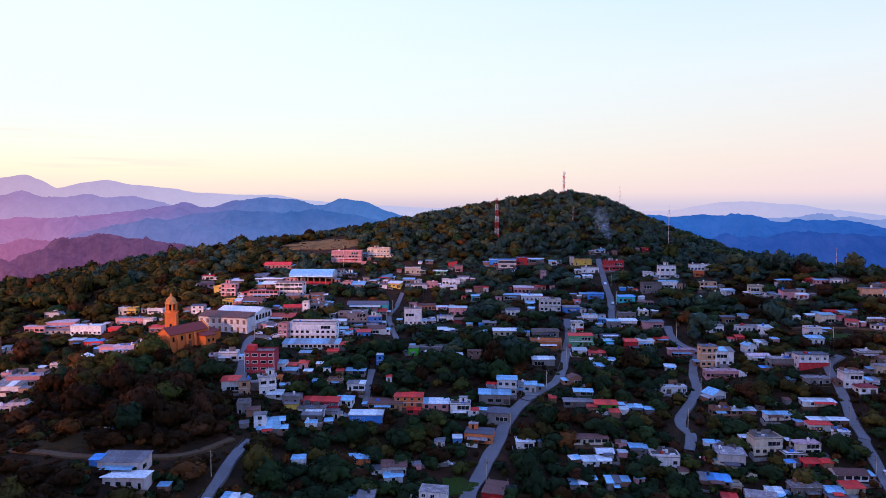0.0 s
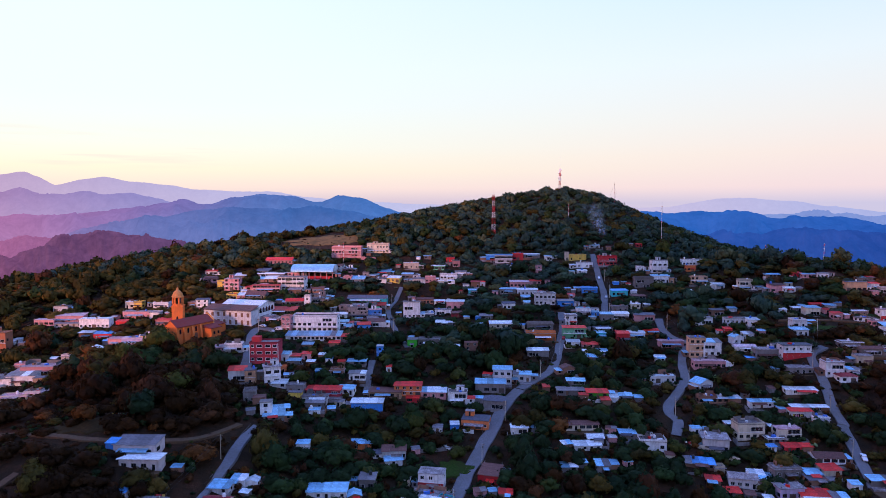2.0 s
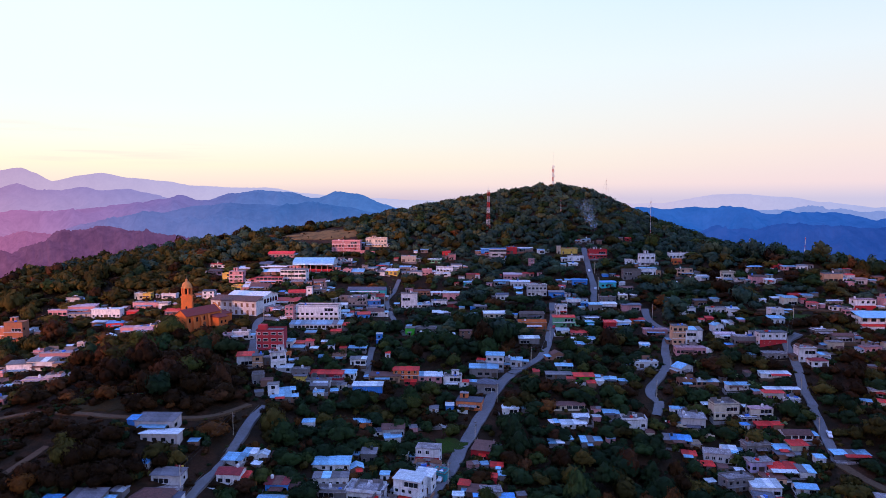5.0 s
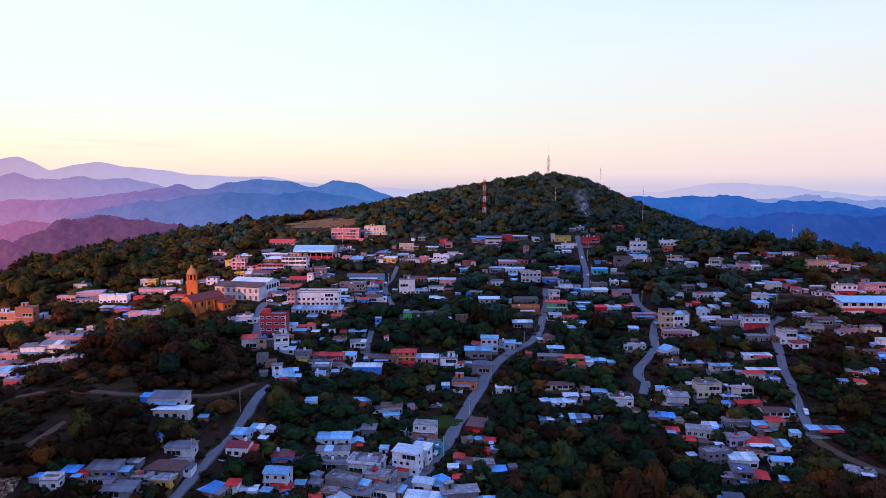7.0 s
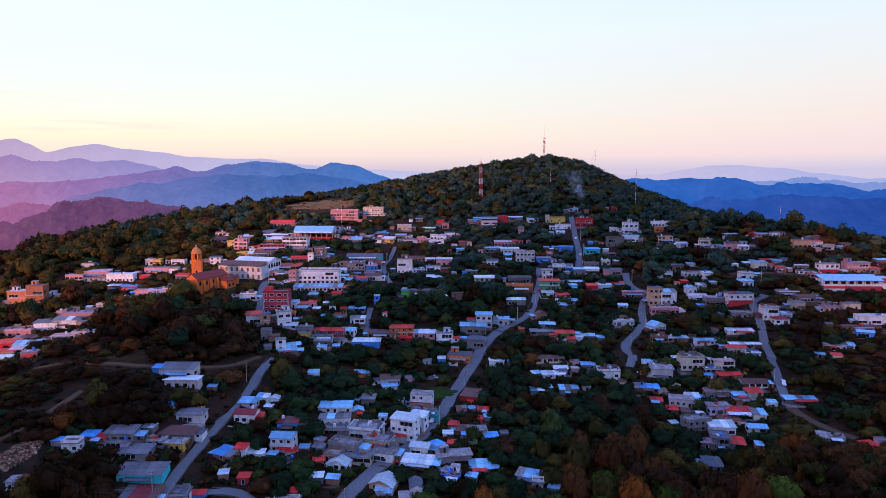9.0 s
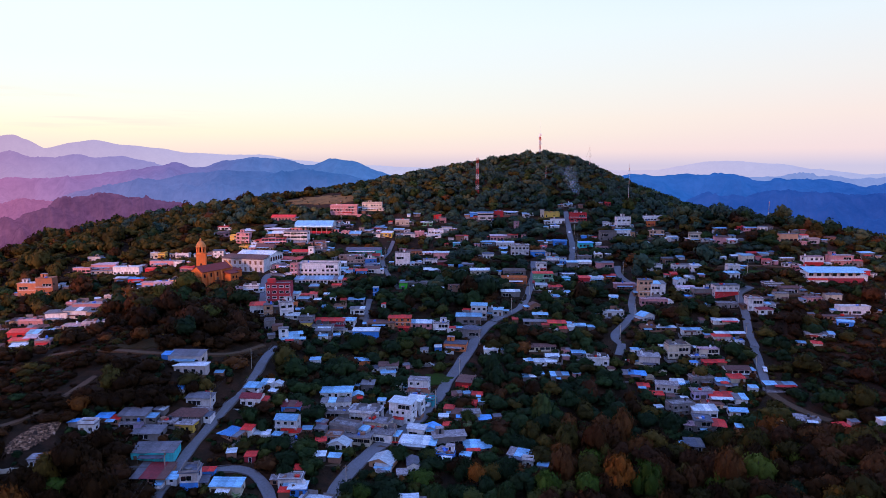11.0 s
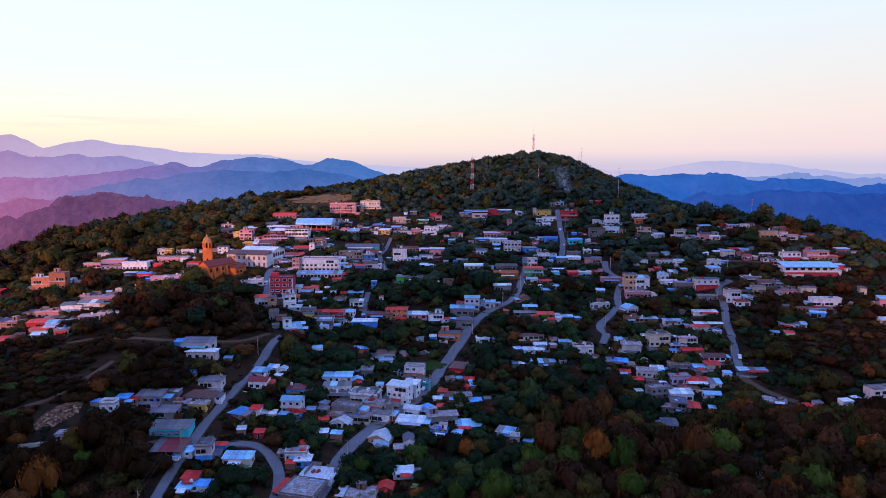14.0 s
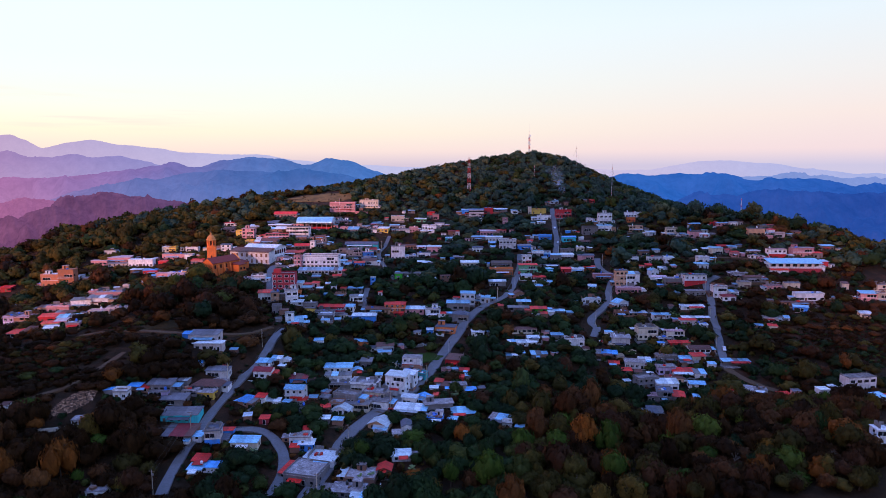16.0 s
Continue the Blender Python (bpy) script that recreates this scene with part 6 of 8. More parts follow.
def church():
    x, y = -126.0, 336.0
    ob = thing("church", "orange church with a maroon roof and a domed bell tower", "church", pose(x, y, gz(x, y), 0, 0, 61))
    length, wide, eave, ridge = 24.0, 9.0, 7.6, 10.6
    bm = bmesh.new()
    prism(bm, [(0, -4), (wide, -4), (wide, eave), (wide / 2, ridge), (0, eave)], -length, 0)
    part("nave", bm, CHURCH, ob)
    bm = bmesh.new()
    prism(bm, [(-0.6, eave - 0.4), (wide / 2, ridge + 0.05), (wide + 0.6, eave - 0.4), (wide + 0.6, eave - 0.15), (wide / 2, ridge + 0.32), (-0.6, eave - 0.15)], -length - 0.4, -0.5)
    part("roof", bm, TILE, ob, "maroon tiled roof")
    bm = bmesh.new()
    prism(bm, [(-0.3, -4), (wide + 0.3, -4), (wide + 0.3, eave + 0.5), (wide / 2, ridge + 1.0), (-0.3, eave + 0.5)], -0.5, 0.25)
    part("gable_front", bm, TRIM, ob)
    for i in range(3):
        bm = bmesh.new()
        px = -9.3 - i * 5.2
        prism(bm, [(-1.3, -4), (0.0, -4), (0.0, eave - 0.7), (-0.5, eave - 1.2), (-1.3, 3.5)], px - 0.55, px + 0.55)
        part("buttress", bm, CHURCH, ob)
    for i in range(3):
        bm = bmesh.new()
        px = -11.9 - i * 5.0
        arch_panel(bm, px - 0.6, px + 0.6, 3.6, 6.2, -0.003, 0.05, 0)
        part("window", bm, DARK, ob)
    bm = bmesh.new()
    arch_panel(bm, -12.9, -10.9, -0.5, 2.9, -0.003, 0.06, 0)
    part("side_door", bm, TIMBER, ob)
    # low wings beyond the gable
    bm = bmesh.new()
    box(bm, -7.2, -0.6, -6.4, -0.003, -3, 4.6)
    box(bm, 0.3, 6.5, -2.0, 7.0, -3, 5.0)
    part("side_wing", bm, CHURCH, ob)
    bm = bmesh.new()
    prism(bm, [(-6.9, 4.61), (-0.01, 4.61), (-0.01, 6.1), (-6.9, 4.9)], -7.6, -0.3)
    prism(bm, [(-2.4, 5.01), (7.3, 5.01), (7.3, 6.4), (-2.4, 5.3)], 0.35, 6.9)
    part("wing_roof", bm, TILE, ob, "maroon wing roof")
    bm = bmesh.new()
    box(bm, -5.9, -4.7, -6.46, -6.403, 1.4, 2.9)
    box(bm, -3.1, -1.9, -6.46, -6.403, 1.4, 2.9)
    part("window", bm, DARK, ob)
    # bell tower
    tw = part("bell_tower", bmesh.new(), CHURCH, ob, at=pose(0, 0, 0, 0, 0, 0))
    inv = ob.matrix_basis.inverted() @ pose(-142.6, 329.2, gz(x, y) + 1.2, 0, 0, 12)
    tw.matrix_basis = inv
    bm = bmesh.new()
    box(bm, -2.8, 2.8, -2.8, 2.8, -5, 15.2)
    box(bm, -3.15, 3.15, -3.15, 3.15, 15.202, 15.9, 1)
    bm.to_mesh(tw.data)
    bm.free()
    tw.data.materials.clear()
    tw.data.materials.append(CHURCH), tw.data.materials.append(TRIM)
    for i in range(8):
        a = 6.2832 * (i + 0.5) / 8
        cx, cy = 2.55 * math.cos(a), 2.55 * math.sin(a)
        bm = bmesh.new()
        tube(bm, (cx, cy, 16.92), (cx, cy, 20.2), 0.5, 0.5, 6)
        part("belfry_column", bm, CHURCH, tw)
    bm = bmesh.new()
    lathe(bm, [(2.9, 15.902), (2.9, 16.9), (2.85, 16.95)], 8, 0)
    # dark core painted as the shade inside the open belfry
    lathe(bm, [(1.5, 16.952), (1.5, 20.1)], 8, 1)
    lathe(bm, [(2.95, 20.202), (3.2, 20.5), (3.2, 20.9), (2.9, 21.0)], 8, 2)
    part("belfry", bm, [CHURCH, DARK, TRIM], tw)
    bm = bmesh.new()
    lathe(bm, [(2.75, 21.002), (2.6, 21.9), (2.1, 22.9), (1.3, 23.7), (0.7, 24.1), (0.55, 24.9), (0.65, 25.0), (0.25, 25.6)], 16)
    part("dome", bm, TRIM, tw, "ochre dome with a small lantern")
    bm = bmesh.new()
    box(bm, -0.07, 0.07, -0.07, 0.07, 25.602, 27.0)
    box(bm, -0.45, 0.45, -0.06, 0.06, 26.3, 26.45)
    part("cross", bm, STEEL, tw)
    for px in (-0.9,):
        bm = bmesh.new()
        arch_panel(bm, -0.5, 0.5, 8.0, 10.2, -2.803, 0.04, 0)
        part("slit_window", bm, DARK, tw)
    FOOTPRINTS.extend([(-135.8, 327.7, 24, 9, 61), (-142.6, 329.2, 7, 7, 0), (-124.5, 331.5, 8, 8, 61), (-124, 341, 8, 8, 61)])


def town_hall():
    x, y, turn = -123.5, 351.0, -15
    ob = thing("town_hall", "long white two-storey town hall with brown shutters", "building", pose(x, y, gz(x, y), 0, 0, turn))
    w, h = 31.0, 8.4
    bm = bmesh.new()
    box(bm, -w / 2, w / 2, 0, 7.5, -3, h)
    part("front_wing", bm, WALL["w"], ob)
    bm = bmesh.new()
    prism(bm, [(-0.9, h + 0.01), (8.6, h + 2.0), (8.6, h + 2.2), (-0.9, h + 0.2)], -w / 2 - 0.5, w / 2 + 0.3)
    part("tile_roof", bm, ROOF["k"], ob, "brown tiled lean-to roof")
    bm = bmesh.new()
    prism(bm, [(8, -3), (26, -3), (26, h + 1.2), (17, h + 3.6), (8, h + 1.2)], -w / 2 + 6, w / 2 + 0.0)
    part("hall", bm, WALL["w"], ob)
    bm = bmesh.new()
    prism(bm, [(7.2, h + 1.15), (17, h + 3.75), (26.8, h + 1.15), (26.8, h + 1.3), (17, h + 3.9), (7.2, h + 1.3)], -w / 2 + 5.4, w / 2 + 0.7)
    part("hall_roof", bm, ROOF["w"], ob, "pale sheet-metal roof")
    for i in range(5):
        bm = bmesh.new()
        y0 = 9.0 + i * 3.3
        r = 1.25
        pts = [(y0, h - 2.6), (y0 + 2 * r, h - 2.6)] + [(y0 + r + r * math.cos(math.pi * k / 8), h - 0.9 + r * math.sin(math.pi * k / 8)) for k in range(9)]
        prism(bm, pts, w / 2 + 0.002, w / 2 + 0.05, 0, axis=0)
        part("arched_window", bm, DARK, ob)
    for i in range(8):
        px = -w / 2 + 2.0 + i * 3.85
        for z, hh in ((4.9, 2.4), (0.5, 2.6)):
            bm = bmesh.new()
            box(bm, px - 0.75, px + 0.75, -0.06, -0.003, z, z + hh)
            box(bm, px - 0.95, px + 0.95, -0.12, -0.004, z + hh + 0.002, z + hh + 0.25, 1)
            part("shuttered_window" if z > 3 else "shuttered_door", bm, [TIMBER, WALL["w"]], ob)
            if z > 3:
                bm = bmesh.new()
                box(bm, px - 1.0, px + 1.0, -0.7, -0.004, z - 0.35, z - 0.2)
                part("balcony_slab", bm, WALL["w"], ob)
    FOOTPRINTS.append((x + 2, y + 13, 32, 28, turn))


def market_hall():
    x, y = -93.0, 443.0
    ob = thing("market_hall", "open market hall under a blue-white arched metal roof", "building", pose(x, y, gz(x, y), 0, 0, -3))
    w, deep, eave, rise, seg = 31.0, 17.0, 6.0, 4.6, 18
    arc = [(deep / 2 - (deep / 2 + 0.6) * math.cos(math.pi * i / seg), eave + rise * math.sin(math.pi * i / seg)) for i in range(seg + 1)]
    bm = bmesh.new()
    prism(bm, arc + [(deep / 2 + (a - deep / 2) * 0.985, b - 0.18) for a, b in arc[::-1]], -w / 2, w / 2)
    part("arched_roof", bm, ROOF["b"], ob, "blue-white arched sheet roof")
    for sx in (-1, 1):
        bm = bmesh.new()
        prism(bm, [(deep / 2 + (a - deep / 2) * 0.97, b - 0.22) for a, b in arc], sx * (w / 2 - 0.6) - 0.1, sx * (w / 2 - 0.6) + 0.1)
        part("gable_sheet", bm, ROOF["w"], ob)
    for i in range(8):
        px = -w / 2 + 0.6 + i * (w - 1.2) / 7
        for py in (0.1, deep - 0.1):
            bm = bmesh.new()
            box(bm, px - 0.25, px + 0.25, py - 0.25, py + 0.25, -4, eave - 0.05)
            part("column", bm, WALL["p"], ob)
    bm = bmesh.new()
    box(bm, -w / 2 + 0.9, w / 2 - 0.9, 0.5, 0.7, -4, 2.6)
    part("front_wall", bm, WALL["r"], ob, "red painted low front wall")
    bm = bmesh.new()
    box(bm, -w / 2 + 1, w / 2 - 1, deep - 0.7, deep - 0.5, -3, eave)
    part("back_wall", bm, WALL["w"], ob)
    bm = bmesh.new()
    box(bm, -w / 2 - 0.4, w / 2 + 0.4, -0.6, deep + 0.4, -6, 0.4)
    part("floor_slab", bm, ROOF["g"], ob)
    FOOTPRINTS.append((x, y + 9, 32, 20, 0))


def lattice_mast(x, y, height, base_w, top_w, bands, label, whip=0.0, drums=0):
    ob = thing("radio_mast", label, "mast", pose(x, y, gz(x, y)))
    red, white = WALL["r"], WALL["w"]
    for b in range(bands):
        bm = bmesh.new()
        for k in range(3):
            f0, f1 = (b + k / 3) / bands, (b + (k + 1) / 3) / bands
            s0, s1 = (base_w + (top_w - base_w) * f0) / 2, (base_w + (top_w - base_w) * f1) / 2
            z0, z1 = f0 * height, f1 * height
            c = ((-1, -1), (1, -1), (1, 1), (-1, 1))
            for i in range(4):
                (a0, b0), (a1, b1) = c[i], c[(i + 1) % 4]
                t = 0.11 if base_w > 1 else 0.05
                tube(bm, (a0 * s0, b0 * s0, z0), (a0 * s1, b0 * s1, z1), t, t, 4, 0, False)
                tube(bm, (a0 * s0, b0 * s0, z0), (a1 * s1, b1 * s1, z1), t * 0.6, t * 0.6, 4, 0, False)
                tube(bm, (a1 * s0, b1 * s0, z0), (a0 * s1, b0 * s1, z1), t * 0.6, t * 0.6, 4, 0, False)
                tube(bm, (a0 * s1, b0 * s1, z1), (a1 * s1, b1 * s1, z1), t * 0.6, t * 0.6, 4, 0, False)
        part("red_section" if b % 2 == 0 else "white_section", bm, red if b % 2 == 0 else white, ob)
    if whip:
        bm = bmesh.new()
        tube(bm, (0, 0, height), (0, 0, height + whip), 0.09, 0.04, 5)
        part("whip_aerial", bm, FRAME_W, ob)
    for i in range(drums):
        bm = bmesh.new()
        z, a = height * (0.55 + 0.45 * i / drums), i * 2.1
        r = top_w / 2 + 0.75
        d = Vector((math.cos(a) * 0.4, math.sin(a) * 0.4, 0))
        p = Vector((math.cos(a) * r, math.sin(a) * r, z))
        tube(bm, p - d, p + d, 0.7, 0.75, 10)
        tube(bm, (0, 0, z), p - d, 0.06, 0.06, 4)
        part("drum_antenna", bm, TANK_W, ob)
    return ob


def thin_mast(x, y, height, label):
    ob = thing("radio_mast", label, "mast", pose(x, y, gz(x, y)))
    bm = bmesh.new()
    tube(bm, (0, 0, 0), (0, 0, height), 0.16, 0.09, 6)
    part("pole", bm, FRAME_W, ob)
    for i in range(5):
        bm = bmesh.new()
        tube(bm, (0, 0, height * (0.2 + i * 0.17)), (0, 0, height * (0.2 + i * 0.17) + 0.9), 0.3, 0.3, 6)
        part("clamp", bm, FRAME_W if i % 2 else WALL["r"], ob)
    for a in (0.5, 2.6, 4.7):
        bm = bmesh.new()
        tube(bm, (0, 0, height * 0.9), (math.cos(a) * height * 0.3, math.sin(a) * height * 0.3, gz(x + math.cos(a) * height * 0.3, y + math.sin(a) * height * 0.3) - gz(x, y)), 0.03, 0.03, 4)
        part("guy_wire", bm, STEEL, ob)
    return ob


def red_hall(x, y, turn, w, d, h):
    """Three rows of white-framed windows in a deep red front, a parapet round the flat roof."""
    ob = thing("red_building", "deep red three-storey building with white window frames", "building", pose(x, y, gz(x, y), 0, 0, turn))
    bm = bmesh.new()
    box(bm, -w / 2, w / 2, -d / 2, d / 2, -5, h)
    part("body", bm, WALL["R"], ob)
    bm = bmesh.new()
    box(bm, -w / 2 + 0.2, w / 2 - 0.2, -d / 2 + 0.2, d / 2 - 0.2, h + 0.002, h + 0.06)
    part("roof", bm, ROOF["g"], ob)
    bm = bmesh.new()
    for a in ((-w / 2, w / 2, -d / 2, -d / 2 + 0.18), (-w / 2, w / 2, d / 2 - 0.18, d / 2), (-w / 2, -w / 2 + 0.18, -d / 2 + 0.182, d / 2 - 0.182), (w / 2 - 0.18, w / 2, -d / 2 + 0.182, d / 2 - 0.182)):
        box(bm, *a, h + 0.002, h + 0.8)
    part("parapet", bm, WALL["R"], ob)
    bm = bmesh.new()
    box(bm, -w / 2 + 0.5, -w / 2 + 4.5, -1.5, 2.5, h + 0.062, h + 2.6)
    part("roof_room", bm, WALL["r"], ob)
    for k in range(1, 3):
        bm = bmesh.new()
        box(bm, -w / 2 - 0.05, w / 2 + 0.05, -d / 2 - 0.12, -d / 2 - 0.003, h * k / 3 - 0.12, h * k / 3 + 0.12)
        part("floor_band", bm, WALL["r"], ob)
    for sx in (-1, 1):
        bm = bmesh.new()
        box(bm, sx * (w / 2 - 0.15) - 0.15, sx * (w / 2 - 0.15) + 0.15, -d / 2 - 0.14, -d / 2 - 0.122, -1, h)
        part("corner_strip", bm, FRAME_W, ob)
    for row in range(3):
        for px, pw in ((-0.39, 1.5), (-0.15, 2.7), (0.14, 2.7), (0.38, 2.1)):
            win = new("window", panel_mesh("window", pw, 1.45, 0.16, (1, 1), 0.24, [FRAME_W, DARK], 0.05))
            win.parent, win.matrix_basis = ob, pose(px * w, -d / 2 - 0.004, h * row / 3 + 1.2)
    FOOTPRINTS.append((x, y, w, d, turn))


def arcade_school(x, y, turn, w, d, h):
    """White two-storey school: a pillared upper gallery under a sheet roof, red walls and awning below."""
    ob = thing("school", "white and red two-storey school with a pillared gallery", "school", pose(x, y, gz(x, y - d / 2), 0, 0, turn))
    f, mid = -d / 2, h * 0.5
    bm = bmesh.new()
    box(bm, -w / 2, w / 2, f + 2.4, d / 2, -3, h)
    part("body", bm, WALL["w"], ob)
    bm = bmesh.new()
    box(bm, -w / 2, w / 2, f, f + 2.398, -3, mid - 0.3)
    part("ground_floor", bm, WALL["R"], ob, "deep red ground-floor wall")
    bm = bmesh.new()
    box(bm, -w / 2 - 0.3, w / 2 + 0.3, f - 0.3, f + 2.398, mid - 0.298, mid)
    part("gallery_floor", bm, WALL["w"], ob)
    bm = bmesh.new()
    box(bm, -w / 2 + 0.1, w / 2 - 0.1, f, f + 0.12, mid + 0.002, mid + 0.95)
    part("parapet", bm, WALL["w"], ob)
    for i in range(8):
        px = -w / 2 + 0.3 + (w - 0.6) * i / 7
        bm = bmesh.new()
        box(bm, px - 0.2, px + 0.2, f + 0.14, f + 0.5, mid + 0.002, h)
        part("pillar", bm, WALL["w"], ob)
        if i < 7:
            win = new("window", panel_mesh("window", w / 7 * 0.7, 1.9, 0.1, (3, 1), 0.1, [FRAME_D, DARK], 0.05))
            win.parent, win.matrix_basis = ob, pose(px + w / 14, f + 2.396, mid + 0.5)
    bm = bmesh.new()
    prism(bm, [(f - 0.9, h + 0.01), (d / 2 + 0.5, h + 2.2), (d / 2 + 0.5, h + 2.34), (f - 0.9, h + 0.15)], -w / 2 - 0.6, w / 2 + 0.6)
    part("roof", bm, ROOF["b"], ob, "bluish galvanised roof")
    bm = bmesh.new()
    prism(bm, [(f - 3.2, mid - 1.2), (f - 0.302, mid - 0.4), (f - 0.302, mid - 0.3), (f - 3.2, mid - 1.1)], -w / 2 - 1, -w * 0.17)
    part("awning", bm, ROOF["r"], ob, "red sheet-metal awning")
    bm = bmesh.new()
    box(bm, -w / 2 - 0.8, -w * 0.18, f - 2.9, f - 0.002, -3, mid - 1.1)
    part("front_room", bm, WALL["w"], ob)
    FOOTPRINTS.append((x, y, w, d, turn))


arcade_school(257.3, 325.5, -3, 34.6, 10.0, 6.2)
red_hall(-86.0, 295.9, 0, 14.1, 8.0, 9.6)
church()
town_hall()
market_hall()
lattice_mast(47.5, 560, 37, 3.4, 1.9, 7, "red and white steel lattice mast among trees", 4.0)
lattice_mast(127, 668, 26, 1.9, 1.3, 6, "red and white lattice mast with drum antennas on the hilltop", 15.0, 7)
thin_mast(187, 524, 37, "slender guyed white mast on a wooded slope")
thin_mast(176, 632, 26, "slender guyed mast near the hilltop")
thin_mast(118, 575, 17, "short guyed mast on the wooded hill")
thin_mast(248, 470, 13, "thin white pole mast on the ridge")
thin_mast(282, 452, 17, "thin guyed mast on the ridge")
thin_mast(-77, 487, 16, "white pole mast above a pink building")


# ---- trees ----
def leaf_material(name, dark, light, odd):
    """Foliage: every tree its own tint, and every leaf clump a shade of it."""
    m, n, l, b = material(name)
    g, own = n.new("ShaderNodeNewGeometry"), n.new("ShaderNodeAttribute")
    own.attribute_name = "tree_tint"
    add, cut = n.new("ShaderNodeMath"), n.new("ShaderNodeMath")
    cut.operation = "FRACT"
    l.new(own.outputs["Fac"], add.inputs[0]), l.new(n.new("ShaderNodeObjectInfo").outputs["Random"], add.inputs[1]), l.new(add.outputs[0], cut.inputs[0])
    tint = ramp(n, l, cut.outputs[0], [(0.0, tuple(v * 0.8 for v in dark)), (0.45, dark), (0.82, light), (0.93, odd), (1.0, odd)])
    clump = ramp(n, l, g.outputs["Random Per Island"], [(0.0, (0.74, 0.74, 0.74)), (0.6, (1, 1, 1)), (1.0, (1.3, 1.26, 1.15))])
    c = ramp(n, l, noise_node(n, l, 0.035, 3, world_pos(n)), [(0.3, (0.8, 0.8, 0.8)), (0.7, (1.15, 1.1, 1.0))])
    f = ramp(n, l, noise_node(n, l, 2.7, 4, world_pos(n), 0.7), [(0.32, (0.72, 0.72, 0.72)), (0.62, (1.15, 1.15, 1.1))])
    l.new(mixed(n, l, 1.0, mixed(n, l, 1.0, mixed(n, l, 1.0, tint, clump, "MULTIPLY"), c, "MULTIPLY"), f, "MULTIPLY"), b.inputs["Base Color"])
    leafy = noise_node(n, l, 2.1, 4, world_pos(n), 0.7)
    bump(n, l, b, leafy, 0.7, 0.3)
    b.inputs["Roughness"].default_value = 0.6
    b.inputs["Specular IOR Level"].default_value = 0.05
    t, s = n.new("ShaderNodeBsdfTranslucent"), n.new("ShaderNodeMixShader")
    s.inputs[0].default_value = 0.3
    l.new(b.inputs["Base Color"].links[0].from_socket, t.inputs[0])
    l.new(b.outputs[0], s.inputs[1]), l.new(t.outputs[0], s.inputs[2])
    l.new(s.outputs[0], n["Material Output"].inputs[0])
    return m


LEAF_GREEN = leaf_material("leaves_green", (0.021, 0.041, 0.018), (0.033, 0.063, 0.021), (0.066, 0.078, 0.020))
LEAF_OLIVE = leaf_material("leaves_olive", (0.056, 0.046, 0.012), (0.090, 0.074, 0.019), (0.110, 0.078, 0.019))
# umber holds the dim reddish cast of the lower sides in its colour
LEAF_UMBER = leaf_material("leaves_umber", (0.030, 0.0145, 0.0055), (0.038, 0.0185, 0.0065), (0.056, 0.024, 0.008))
# distance haze put into the leaf colour: paler and bluer than the green
LEAF_HAZED = leaf_material("leaves_hazed", (0.044, 0.078, 0.062), (0.060, 0.104, 0.070), (0.105, 0.110, 0.052))
LEAF_LIME = leaf_material("leaves_lime", (0.052, 0.092, 0.016), (0.070, 0.120, 0.019), (0.098, 0.128, 0.022))
LEAF_ORANGE = leaf_material("leaves_orange", (0.190, 0.068, 0.016), (0.260, 0.092, 0.018), (0.190, 0.105, 0.020))
LEAF_RUST = leaf_material("leaves_rust", (0.070, 0.030, 0.014), (0.11, 0.046, 0.017), (0.15, 0.060, 0.018))
BARK = surface("bark", (0.09, 0.06, 0.045), 0.95, 0.0, 0.4, 4.0, 0.5)
rng = np.random.default_rng(11)


